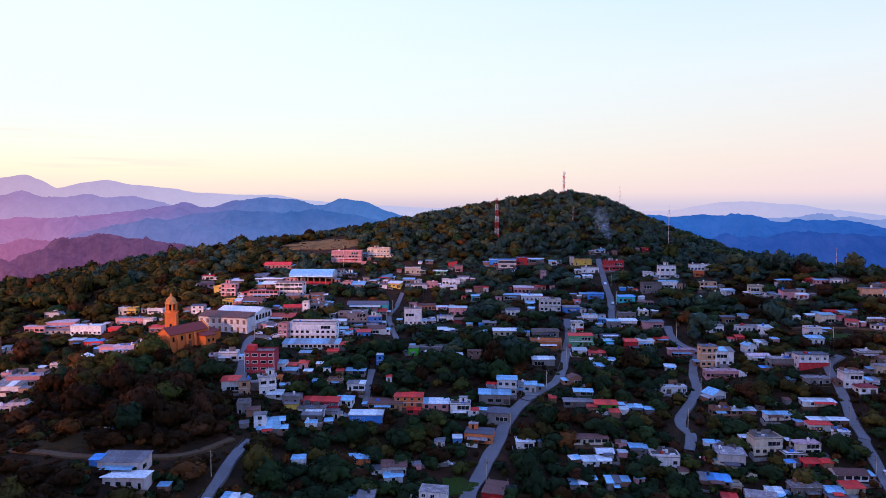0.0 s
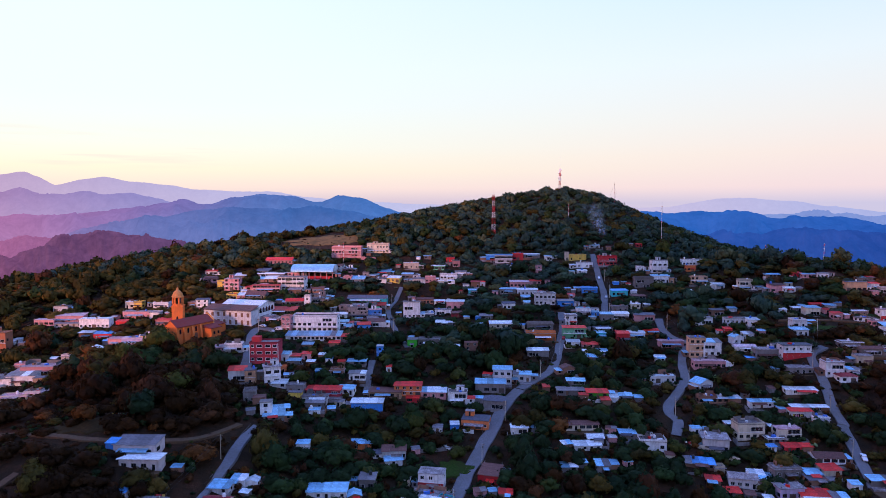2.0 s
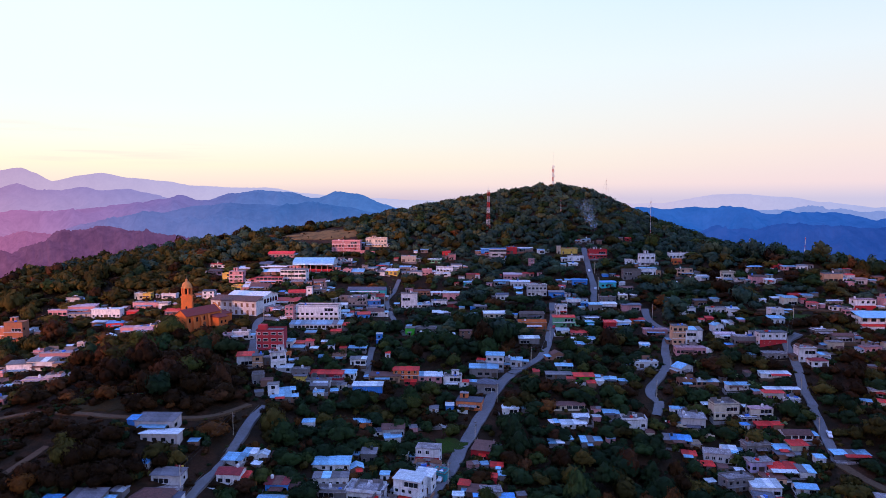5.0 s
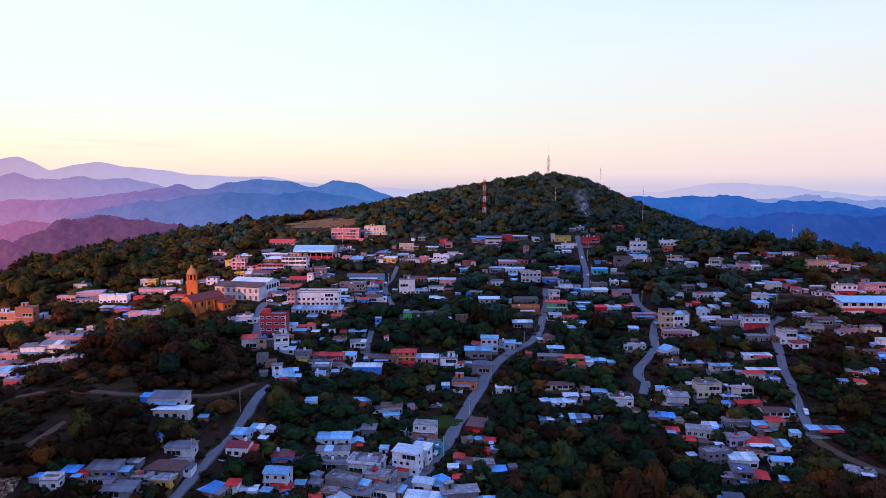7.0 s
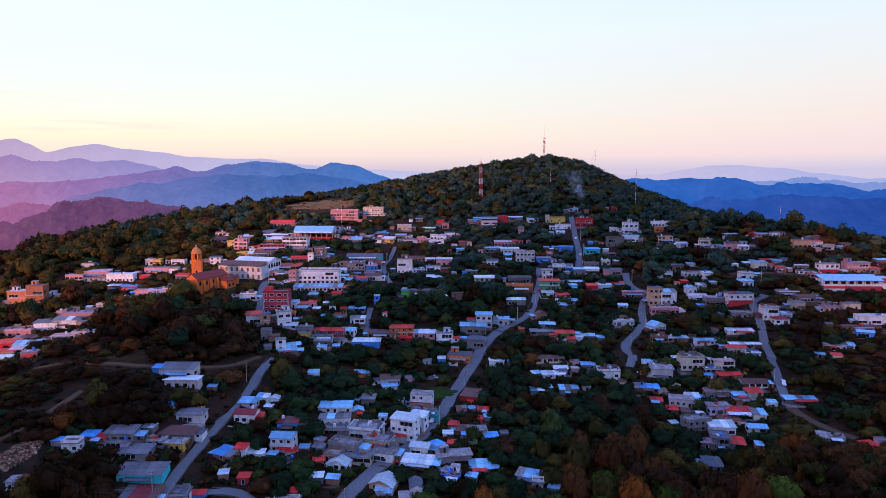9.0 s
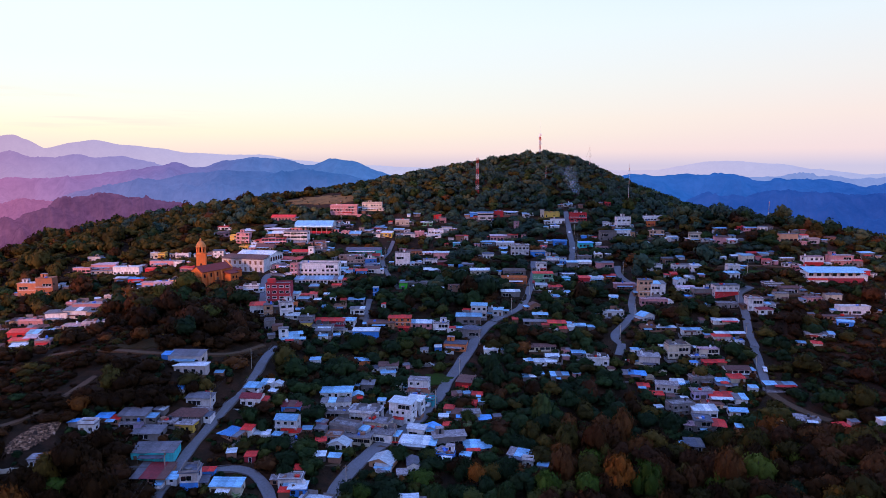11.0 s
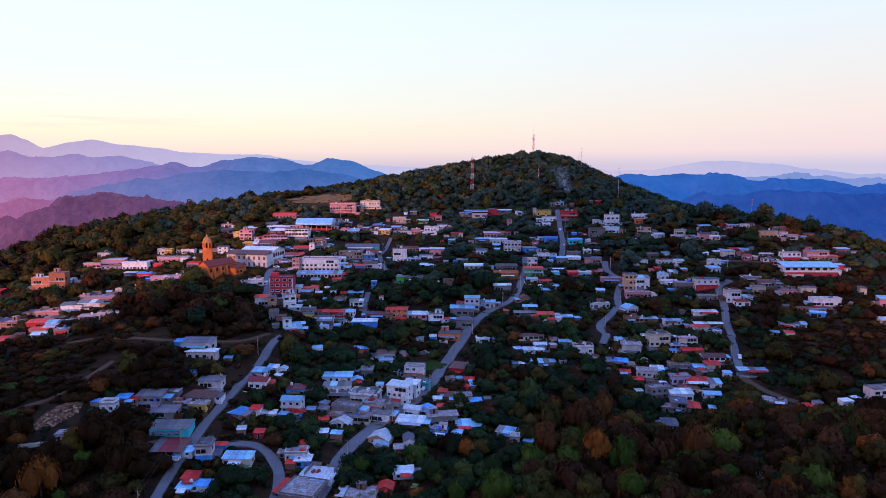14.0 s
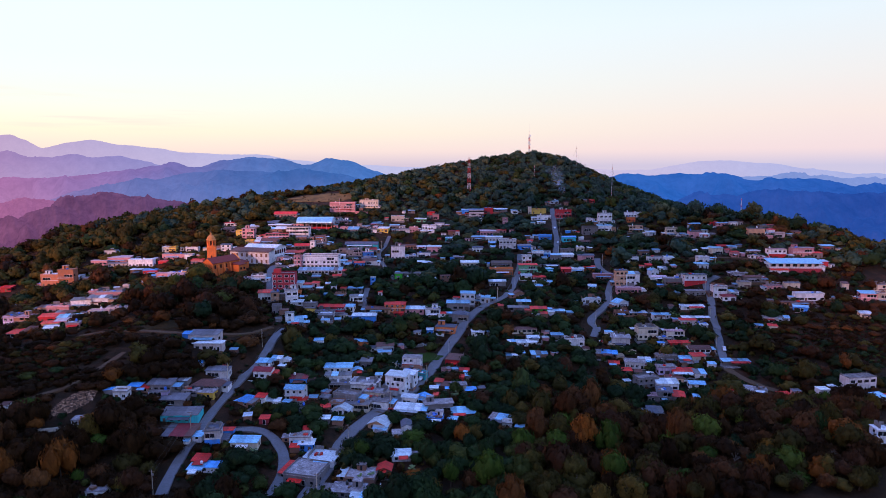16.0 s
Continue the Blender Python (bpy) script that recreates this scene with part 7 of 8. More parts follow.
def crown_points(n, lobes, wide, tall, leaf, flat=0.75):
    """Leaf clumps as small bent quads on the skins of several lobes; crown radius about 1, foot at z = 0."""
    cen = []
    for i in range(lobes):
        a, r = 6.2832 * i / lobes + rng.uniform(-0.5, 0.5), wide * rng.uniform(0.32, 0.52) * (0 if i == 0 else 1)
        cen.append((r * math.cos(a), r * math.sin(a), tall * (rng.uniform(0.58, 0.7) if i == 0 else rng.uniform(0.36, 0.56)), rng.uniform(0.44, 0.62) * wide))
    cube = [np.array((a, b, c)) / 3 ** 0.5 for a in (-1, 1) for b in (-1, 1) for c in (-1, 1)]
    body_v, body_n = [], []
    for cx, cy, cz, r in cen:
        for ax in range(3):
            for sg in (-1, 1):
                tip = np.zeros(3)
                tip[ax] = sg * 1.08
                for bx in ((ax + 1) % 3, (ax + 2) % 3):
                    for sb in (-1, 1):
                        if ax > bx:
                            continue
                        tip2 = np.zeros(3)
                        tip2[bx] = sb * 1.08
                        ends = [q for q in cube if q[ax] * sg > 0 and q[bx] * sb > 0]
                        quad = np.array((tip, ends[0], tip2, ends[1]))
                        if np.dot(np.cross(quad[1] - quad[0], quad[2] - quad[0]), quad.mean(0)) < 0:
                            quad = quad[::-1]
                        body_v.append(np.array((cx, cy, cz)) + quad * r * 0.74 * np.array((1, 1, flat)))
                        nn = quad + np.array((cx, cy, cz - tall * 0.3)) * 0.5
                        body_n.append(nn / np.linalg.norm(nn, axis=1)[:, None])
    verts, nrms = np.zeros((n, 4, 3)), np.zeros((n, 4, 3))
    for k in range(n):
        cx, cy, cz, r = cen[rng.integers(lobes)]
        d = rng.normal(size=3)
        d[2] = d[2] * 0.9 + 0.25
        d /= np.linalg.norm(d)
        p = np.array((cx, cy, cz)) + d * r * rng.uniform(0.74, 1.12) * np.array((1, 1, flat))
        nrm = d + rng.normal(size=3) * 0.3
        nrm /= np.linalg.norm(nrm)
        u = np.cross(nrm, rng.normal(size=3))
        u /= np.linalg.norm(u)
        v = np.cross(nrm, u)
        s, q = leaf * rng.uniform(0.6, 1.3), leaf * rng.uniform(0.5, 1.0)
        dip = -nrm * leaf * 0.35
        soft = d * 0.7 + np.array((p[0], p[1], p[2] - tall * 0.3)) * 0.8 + rng.normal(size=3) * 0.22
        nrms[k] = soft / np.linalg.norm(soft)
        verts[k] = (p - u * s + dip, p - v * q * 0.9, p + u * s + dip, p + v * q)
    verts, nrms = np.concatenate([verts, np.array(body_v)]), np.concatenate([nrms, np.array(body_n)])
    return np.concatenate([verts.reshape(-1, 3), nrms.reshape(-1, 3)], 1)


NEAR_KINDS = [crown_points(430, 7, 1.0, 1.25, 0.09), crown_points(430, 7, 1.0, 1.5, 0.088), crown_points(420, 6, 1.0, 1.0, 0.092), crown_points(430, 7, 0.95, 1.8, 0.088)]
MID_KINDS = [crown_points(170, 5, 1.0, 1.25, 0.13), crown_points(170, 5, 1.0, 1.5, 0.125), crown_points(165, 5, 1.0, 1.0, 0.133), crown_points(170, 5, 0.9, 1.8, 0.125)]
FAR_KINDS = [crown_points(76, 4, 1.0, q, 0.185) for q in (1.2, 1.5, 1.0, 1.7)]
HILL_KINDS = [crown_points(62, 4, 1.0, q, 0.2) for q in (1.1, 1.25, 1.0, 1.3)]
BUSH_KINDS = [crown_points(22, 1, 1.0, 0.9, 0.3) for _ in range(4)]

# low or bare places; some only clear the camera's view of slope or wall
CLEARINGS = [(-119, 558, 24), (-104, 573, 18), (-96, 546, 24), (-112, 528, 20), (-80, 524, 14), (-128, 540, 16), (-141, 227, 15), (-148, 215, 11), (-1, 224, 8), (-166, 183, 20), (-169, 173, 18), (-148, 161, 12), (-181, 184, 18), (215, 235, 20),
             (229, 226, 25), (237, 260, 14), (254, 240, 22), (191, 214, 12), (198, 251, 10), (51, 319, 8), (20, 298, 9), (-159, 195, 13), (228, 288, 9)]
BARE_PLACES = [(4, 226, 6), (211, 331, 6), (-124, 212, 5), (-140, 150, 9), (-135, 131, 4.5)]
FP = np.array(FOOTPRINTS)
RP = np.array(ROAD_POINTS)
RPZ = ground_z(RP[:, 0], RP[:, 1])


def plant(x, y):
    """How tall a tree may stand here: 0 on houses and streets, under the camera's sight line to house fronts and
    streets, else free.
    """
    for cx, cy, r in BARE_PLACES:
        if ((x - cx) / 1.25) ** 2 + (y - cy) ** 2 < r * r:
            return 0
    for cx, cy, r in CLEARINGS:
        if (x - cx) ** 2 + (y - cy) ** 2 < r * r:
            return 0 if cy > 500 and rng.random() < 0.85 else 3.4 if cx > 180 or cy < 250 else 1.5
    dr = np.hypot(RP[:, 0] - x, RP[:, 1] - y) - RP[:, 2] / 2
    if dr.min() < 0.8:
        return 0
    limit = 2.0 if dr.min() < 3 else 6.0 if dr.min() < 6.5 else 99
    # trees before a street are cut to fit the camera's view of it
    ahead = RP[:, 1] - y
    seen = (np.abs(RP[:, 0] - x) < 4.5) & (ahead > 0) & (ahead < 34)
    if seen.any():
        here, slope = gz(x, y), max(0.12, (120 - gz(x, y)) / (y + 85))
        limit = min(limit, max(1.1, (RPZ[seen] - here + ahead[seen] * slope).min()))
    c, s = np.cos(np.radians(FP[:, 4])), np.sin(np.radians(FP[:, 4]))
    dx, dy = x - FP[:, 0], y - FP[:, 1]
    a, b = np.abs(c * dx + s * dy) - FP[:, 2] / 2, -s * dx + c * dy
    front, back = -FP[:, 3] / 2 - b, b - FP[:, 3] / 2
    if np.any((a < 0.9) & (front < 0.9) & (back < 0.9)):
        return 0
    if np.min(np.hypot(dx, dy) - FP[:, 2] / 2) < 7:
        limit = min(limit, 6.5)
    close = (a < 1.5) & (back < 0) & (front < 45)
    if close.any():
        slope = max(0.10, (120 - gz(x, y)) / (y + 70))
        here = gz(x, y)
        hb = FPZ[close] + 1.8 - here + front[close] * slope
        limit = min(limit, max(0.0, hb.min()))
    return limit


FPZ = np.array([gz(f[0] + math.sin(radians(f[4])) * f[3] / 2, f[1] - math.cos(radians(f[4])) * f[3] / 2) for f in FOOTPRINTS])
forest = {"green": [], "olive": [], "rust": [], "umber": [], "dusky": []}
LEAVES = {"green": LEAF_GREEN, "dusky": LEAF_HAZED, "olive": LEAF_OLIVE, "rust": LEAF_RUST, "lime": LEAF_LIME, "umber": LEAF_UMBER, "orange": LEAF_ORANGE}
singles = []


tone_rng = np.random.default_rng(5)


def sow(x0, x1, y0, y1, step, kinds, lo, hi, near):
    for yy in np.arange(y0, y1, step):
        for xx in np.arange(x0, x1, step):
            x, y = xx + rng.uniform(-0.5, 0.5) * step, yy + rng.uniform(-0.5, 0.5) * step
            if abs(x) > 0.735 * (y + 102) + 10:
                continue
            if y > 640 and x < -90 or y > 700 and x > 0 or y > 560 and x > 330:
                continue
            top = plant(x, y)
            if top < 0.9:
                continue
            r = step * rng.uniform(0.5, 0.78)
            tall = rng.uniform(lo, hi)
            big = rng.random()
            if big < 0.10:
                r, tall = step * rng.uniform(0.75, 0.95), tall * (rng.uniform(1.35, 1.75) if y < 560 else 1.15)
            elif big < 0.3:
                r, tall = r * 1.3, tall * 1.2
            elif big > 0.75:
                r, tall = r * 0.75, tall * 0.7
            if x < -150 and y > 330:
                r, tall = r * 1.1, tall * 1.1
            k = rng.integers(4)
            if tall > top:
                tall = top * rng.uniform(0.8, 1.0)
                r = min(r, tall * 0.9 + 0.6)
                k = 2
            # warm light put into the tones: more olive and rust at the sides
            warm_share = 0.62 if (x > 40 and y < 175) or (x < -70 and y < 260) else (0.16 if x < 20 else 0.06) if y > 440 else 0.2 if (x < -110 or x > 210) else 0.10
            q = rng.random()
            tone = "rust" if q < warm_share * (0.05 if y > 440 else 0.16 if y > 260 else 0.34) else "olive" if q < warm_share * 1.5 else "green"
            # share of umber trees, which paint the reddish cast low on both sides
            dry = 0.82 if x < -70 and y < 275 else 0.62 if x > 60 and y < 185 else 0.55 if x > 185 and y < 330 else 0.12 if y < 440 else 0.0
            q = rng.random()
            if q < dry:
                tone = "umber" if q < dry * 0.85 else "rust"
            elif x < -150 + 0.1 * (y - 300) and rng.random() < 0.45:
                tone = "olive"
            # far trees mostly take the leaves with haze in their colour
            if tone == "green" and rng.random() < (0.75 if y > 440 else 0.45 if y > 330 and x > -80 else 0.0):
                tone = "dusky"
            # both sides retoned warmer, as evening light painted into the leaves
            if x > 0 and tone_rng.random() < 0.3:
                tone = {"umber": "rust", "green": "olive" if x > 150 and y < 440 else "green"}.get(tone, tone)
            elif x < -110 and y > 260 and tone == "green":
                tone = ("green", "olive", "olive", "rust")[tone_rng.integers(4)]
            item = (x, y, gz(x, y) - (0.3 if y < 470 else 1.4), r, tall, rng.uniform(0, 6.28), k, tone)
            if near and len(singles) < 300 and tall > 3.2 and rng.random() < 0.5:
                q = rng.random()
                singles.append(item if q > 0.16 else item[:7] + ("lime" if q < 0.11 else "orange",))
            else:
                forest[tone].append((item, kinds))


sow(-200, 235, 92, 185, 6.2, NEAR_KINDS, 4.5, 11.5, True)
sow(-260, 300, 185, 330, 7.2, MID_KINDS, 4.5, 11.0, False)
sow(-345, 520, 330, 470, 8.2, FAR_KINDS, 4.0, 10.0, False)
sow(-400, 500, 470, 560, 8.0, HILL_KINDS, 5.0, 9.0, False)
sow(-400, 500, 560, 720, 7.8, HILL_KINDS, 5.4, 8.4, False)

# garden bushes and saplings between the houses
for fx, fy, fw, fd, fa in FOOTPRINTS:
    if fy > 380:
        continue
    for _ in range(13 if fy < 260 else 8):
        a, q = rng.uniform(0, 6.2832), rng.uniform(0.6, 1.0) * max(fw, fd) + rng.uniform(0, 4)
        x, y = fx + q * math.cos(a), fy + q * math.sin(a)
        top = plant(x, y)
        if top < 0.9:
            continue
        tall = min(top, rng.uniform(1.2, 4.2))
        tone = ("green", "green", "green", "olive", "rust")[rng.integers(5)]
        forest[tone].append(((x, y, gz(x, y) - 0.2, min(2.4, tall * rng.uniform(0.55, 0.9) + 0.3), tall, rng.uniform(0, 6.28), rng.integers(4), tone), BUSH_KINDS))


# low scrub on the open slopes
for cx, cy, cr in CLEARINGS:
    for _ in range(int(cr * cr * (0.62 if cy < 250 else 0.34 if cy < 500 else 0.1))):
        a, q = rng.uniform(0, 6.2832), cr * math.sqrt(rng.random())
        x, y = cx + q * math.cos(a), cy + q * math.sin(a)
        if plant(x, y) < 0.9 or abs(cx + 1) < 3:
            continue
        tone = ("green", "umber", "umber", "umber")[rng.integers(4)]
        forest[tone].append(((x, y, gz(x, y) - 0.15, rng.uniform(0.6, 1.9), rng.uniform(0.5, 1.8), rng.uniform(0, 6.28), rng.integers(4), tone), BUSH_KINDS))


def leaf_mesh(name, both, mat, tints=None):
    """Leaf quads with the rounded shading of the clump that they belong to."""
    verts, nrm = both[:, :3], both[:, 3:]
    n = len(verts) // 4
    me = bpy.data.meshes.new(name)
    me.vertices.add(n * 4), me.loops.add(n * 4), me.polygons.add(n)
    me.vertices.foreach_set("co", verts.astype(np.float32).ravel())
    me.loops.foreach_set("vertex_index", np.arange(n * 4, dtype=np.int32))
    me.polygons.foreach_set("loop_start", np.arange(0, n * 4, 4, dtype=np.int32))
    me.update()
    me.shade_smooth()
    me.normals_split_custom_set_from_vertices(nrm.astype(np.float32))
    me.materials.append(mat)
    if tints is not None:
        me.attributes.new("tree_tint", "FLOAT", "POINT").data.foreach_set("value", np.concatenate(tints).astype(np.float32))
    return me


TONE_WORD = {"green": "dense dark green", "dusky": "haze-tinted blue-green", "olive": "olive and yellowish", "rust": "dry and warm-tinted rust-brown", "umber": "dark brownish", "lime": "fresh bright green", "orange": "orange-brown"}
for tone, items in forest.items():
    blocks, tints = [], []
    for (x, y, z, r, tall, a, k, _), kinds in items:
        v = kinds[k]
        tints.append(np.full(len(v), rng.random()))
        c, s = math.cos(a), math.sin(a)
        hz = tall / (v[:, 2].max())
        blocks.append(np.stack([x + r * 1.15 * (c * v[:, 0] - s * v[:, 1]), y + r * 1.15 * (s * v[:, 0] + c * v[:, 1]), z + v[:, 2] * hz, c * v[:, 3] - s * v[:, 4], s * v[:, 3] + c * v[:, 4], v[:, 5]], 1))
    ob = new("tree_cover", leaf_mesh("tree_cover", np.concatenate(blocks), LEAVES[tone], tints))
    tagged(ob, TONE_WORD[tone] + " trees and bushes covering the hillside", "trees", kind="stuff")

TRUNKS = []
for q in range(4):
    bm = bmesh.new()
    tube(bm, (0, 0, -0.1), (0.02, 0.0, 0.4), 0.055, 0.04, 7, 0, False)
    tube(bm, (0.02, 0, 0.4), (0.0, 0.03, 0.75), 0.04, 0.02, 6, 0, False)
    for i in range(5):
        a = 1.3 * i + q
        tube(bm, (0.015, 0, 0.3 + 0.06 * i), (0.42 * math.cos(a), 0.42 * math.sin(a), 0.62 + 0.06 * i), 0.022, 0.007, 5, 0, False)
    TRUNKS.append(mesh_of("trunk", bm, [BARK]))
CROWNS = {(k, t): leaf_mesh("crown", NEAR_KINDS[k] / (1, 1, NEAR_KINDS[k][:, 2].max(), 1, 1, 1), LEAVES[t]) for k in range(4) for t in LEAVES}
for x, y, z, r, tall, a, k, tone in singles:
    tree = thing("tree", "leafy " + TONE_WORD[tone] + " tree on the slope", "tree", pose(x, y, z, 0, 0, math.degrees(a)), "trees round the town")
    sc = Matrix.Diagonal((r * 1.15, r * 1.15, tall, 1))
    part("trunk", TRUNKS[k], None, tree, at=sc)
    part("crown", CROWNS[(k, tone)], None, tree, at=sc)


# ---- palms and banana plants ----
FROND = surface("palm_frond", (0.07, 0.105, 0.022), 0.6, 0.0, 0.3, 2.0, 0.3, (0.12, 0.09, 0.03), 0.4, 0.0)
BANANA = surface("banana_leaf", (0.10, 0.15, 0.025), 0.5, 0.0, 0.3, 2.0, 0.3, (0.16, 0.12, 0.03), 0.4, 0.0)


def frond_mesh(name, length, wide, droop, mat, comb):
    """An arching leaf: a midrib with leaflets to both sides, or one torn blade."""
    bm, n = bmesh.new(), 9
    mid = [Vector((length * i / n * math.cos(droop * i / n), 0, length * (0.55 * i / n - droop * 0.62 * (i / n) ** 2))) for i in range(n + 1)]
    for side in (-1, 1):
        for i in range(n):
            w0, w1 = wide * math.sin(math.pi * (0.12 + 0.85 * i / n)), wide * math.sin(math.pi * (0.12 + 0.85 * (i + 1) / n))
            e = 0.55 if comb else 1.0
            a, b = mid[i], mid[i] + (mid[i + 1] - mid[i]) * e
            q = [bm.verts.new(v) for v in (a, b, b + Vector((0.1 * length, side * w1, -0.35 * w1)), a + Vector((0.1 * length, side * w0, -0.35 * w0)))]
            bm.faces.new(q if side > 0 else q[::-1])
    return mesh_of(name, bm, [mat])


PALM_LEAF, BANANA_LEAF = frond_mesh("frond", 3.2, 0.55, 1.1, FROND, True), frond_mesh("leaf", 2.3, 0.42, 0.9, BANANA, False)


def palm(x, y, height, banana=False):
    rnd = random.Random(int(x * 13 + y * 7))
    ob = thing("banana_plant" if banana else "palm_tree", "yellow-green banana plant with broad torn leaves" if banana else "tall palm tree with a crown of drooping fronds", "plant" if banana else "tree", pose(x, y, gz(x, y) - 0.2, 0, 0, rnd.uniform(0, 360)))
    bm = bmesh.new()
    r = 0.16 if banana else 0.2
    for i in range(5):
        tube(bm, (0.06 * i * i * 0.2, 0, height * i / 5), (0.06 * (i + 1) ** 2 * 0.2, 0, height * (i + 1) / 5), r * (1 - 0.08 * i), r * (0.95 - 0.08 * i), 7, 0, False)
    part("stem" if banana else "trunk", bm, BANANA if banana else BARK, ob)
    for i in range(9 if banana else 15):
        at = pose(0.3, 0, height, 0, rnd.uniform(-35, 25), i * 137.5)
        part("leaf" if banana else "frond", BANANA_LEAF if banana else PALM_LEAF, None, ob, at=at)


for px, py, ph in ((-137.2, 402, 9), (-49.3, 345, 8), (-103.8, 419, 7), (-96, 418, 6), (-174.4, 351, 5.5), (61.3, 434, 5), (17.3, 177, 5)):
    palm(px, py, ph)
for px, py in ((-16, 116), (-19, 114), (-1, 119), (145.3, 291), (154.6, 274), (163, 313), (-60.4, 126), (149.6, 281), (152, 240), (147, 288), (157, 271), (-62, 129), (136, 297)):
    palm(px, py, 2.6, True)


# ---- landmark trees ----
def big_tree(x, y, r, tall, k, tone):
    tree = thing("tree", "large spreading " + TONE_WORD[tone] + " tree", "tree", pose(x, y, gz(x, y) - 0.4, 0, 0, (x * 37) % 360), "trees round the town")
    sc = Matrix.Diagonal((r * 1.1, r * 1.1, tall, 1))
    part("trunk", TRUNKS[k], None, tree, at=sc)
    part("crown", CROWNS[(k, tone)], None, tree, at=sc)


for row in ((-145, 312, 8.8, 13, 0, "green"), (-155, 331, 5, 6, 2, "olive"), (-111, 327, 5, 5.5, 2, "olive"), (-24, 333, 5.5, 8, 0, "green"), (-104, 280, 7, 11, 1, "green"), (-140, 281, 7, 11, 0, "green"),
            (-111, 251, 7, 11, 1, "green"), (-142, 252, 6.5, 10, 0, "green"), (6, 317, 6, 10, 1, "green"), (-6, 319, 6, 9.5, 0, "green"), (44, 333, 5, 8, 1, "green"), (73, 316, 5, 9, 0, "green"),
            (-36, 251, 6, 9.5, 0, "green"), (-12, 252, 5.5, 9, 1, "green"), (44, 265, 5, 9, 0, "green"), (99, 201, 5.5, 7, 2, "olive"), (-58, 199, 3.6, 6, 1, "green"), (18, 187, 3.6, 7, 0, "green"),
            (100, 132, 5, 9.6, 0, "lime"), (108, 117, 4.7, 8.9, 1, "lime"), (142, 177, 6, 11.4, 2, "orange"), (131, 118, 4.7, 9, 0, "orange"), (163, 123, 6.9, 13.1, 1, "orange"), (140, 155, 4.6, 8.8, 2, "lime"),
            (139, 101, 4.8, 9, 0, "orange"), (117, 100, 4, 7.6, 1, "orange"), (78, 127, 3.7, 7, 2, "rust"), (188, 192, 6.3, 12, 0, "olive"), (177, 193, 5.8, 11, 1, "green"), (180, 152, 5.9, 11.3, 2, "rust"),
            (121, 171, 5.9, 11.1, 0, "olive"), (157, 149, 4.9, 9.4, 1, "rust")):
    big_tree(*row)


# tall trees that stand out along the crest
for row in ((-277, 386, 4.7, 10.1, 1, "umber"), (-267, 402, 5.5, 8.3, 0, "umber"), (-262, 431, 4.7, 9.0, 3, "umber"), (-258, 445, 5.3, 10.2, 1, "green"), (-256, 518, 4.7, 8.7, 3, "umber"),
            (-244, 516, 5.7, 10.6, 0, "green"), (-225, 527, 5.7, 10.4, 1, "green"), (-196, 546, 5.8, 9.1, 3, "umber"), (-184, 554, 5.6, 11.6, 1, "umber"), (-176, 570, 6.1, 8.6, 1, "green"),
            (-145, 580, 4.3, 9.9, 1, "umber"), (-125, 594, 5.8, 11.3, 1, "umber"), (-106, 608, 5.3, 7.4, 1, "green"), (-97, 615, 6.0, 7.8, 0, "olive"), (-85, 613, 6.2, 7.8, 0, "olive"),
            (-71, 586, 6.1, 11.6, 3, "green"), (-56, 604, 5.6, 6.5, 3, "olive"), (-39, 620, 4.8, 6.1, 3, "umber"), (-18, 642, 4.4, 8.1, 1, "green"), (23, 667, 4.2, 7.1, 1, "green"),
            (48, 660, 4.3, 7.6, 0, "umber"), (88, 647, 5.6, 6.8, 1, "green"), (148, 625, 6.2, 6.8, 0, "green"), (179, 626, 5.4, 6.0, 0, "umber"), (211, 589, 4.8, 9.1, 3, "green"),
            (228, 557, 6.2, 9.3, 1, "green"), (243, 485, 6.0, 9.5, 1, "umber"), (253, 432, 5.5, 10.4, 3, "green"), (271, 416, 5.4, 11.6, 3, "olive"), (287, 393, 5.1, 10.8, 0, "olive"),
            (318, 395, 5.1, 9.1, 1, "olive")):
    big_tree(*row)


def bare_tree(x, y, tall):
    rnd = random.Random(int(x * 3 + y))
    ob = thing("bare_tree", "leafless grey tree with fine spreading twigs", "tree", pose(x, y, gz(x, y) - 0.3))
    bm = bmesh.new()

    def grow(p, d, length, r, depth):
        q = p + d * length
        tube(bm, p, q, r, r * 0.7, 5, 0, False)
        if depth:
            for _ in range(3):
                e = (d + Vector((rnd.uniform(-1, 1), rnd.uniform(-1, 1), rnd.uniform(-0.1, 0.6))) * 0.75).normalized()
                grow(q, e, length * rnd.uniform(0.6, 0.8), r * 0.62, depth - 1)

    grow(Vector((0, 0, 0)), Vector((0, 0, 1)), tall * 0.28, 0.2, 4)
    part("trunk", bm, surface("grey_bark", (0.17, 0.14, 0.125), 0.95), ob)


for px, py, ph in ((115, 112, 9), (120, 118, 8), (56, 104, 8), (88, 110, 7), (152, 112, 7), (66, 118, 6)):
    bare_tree(px, py, ph)


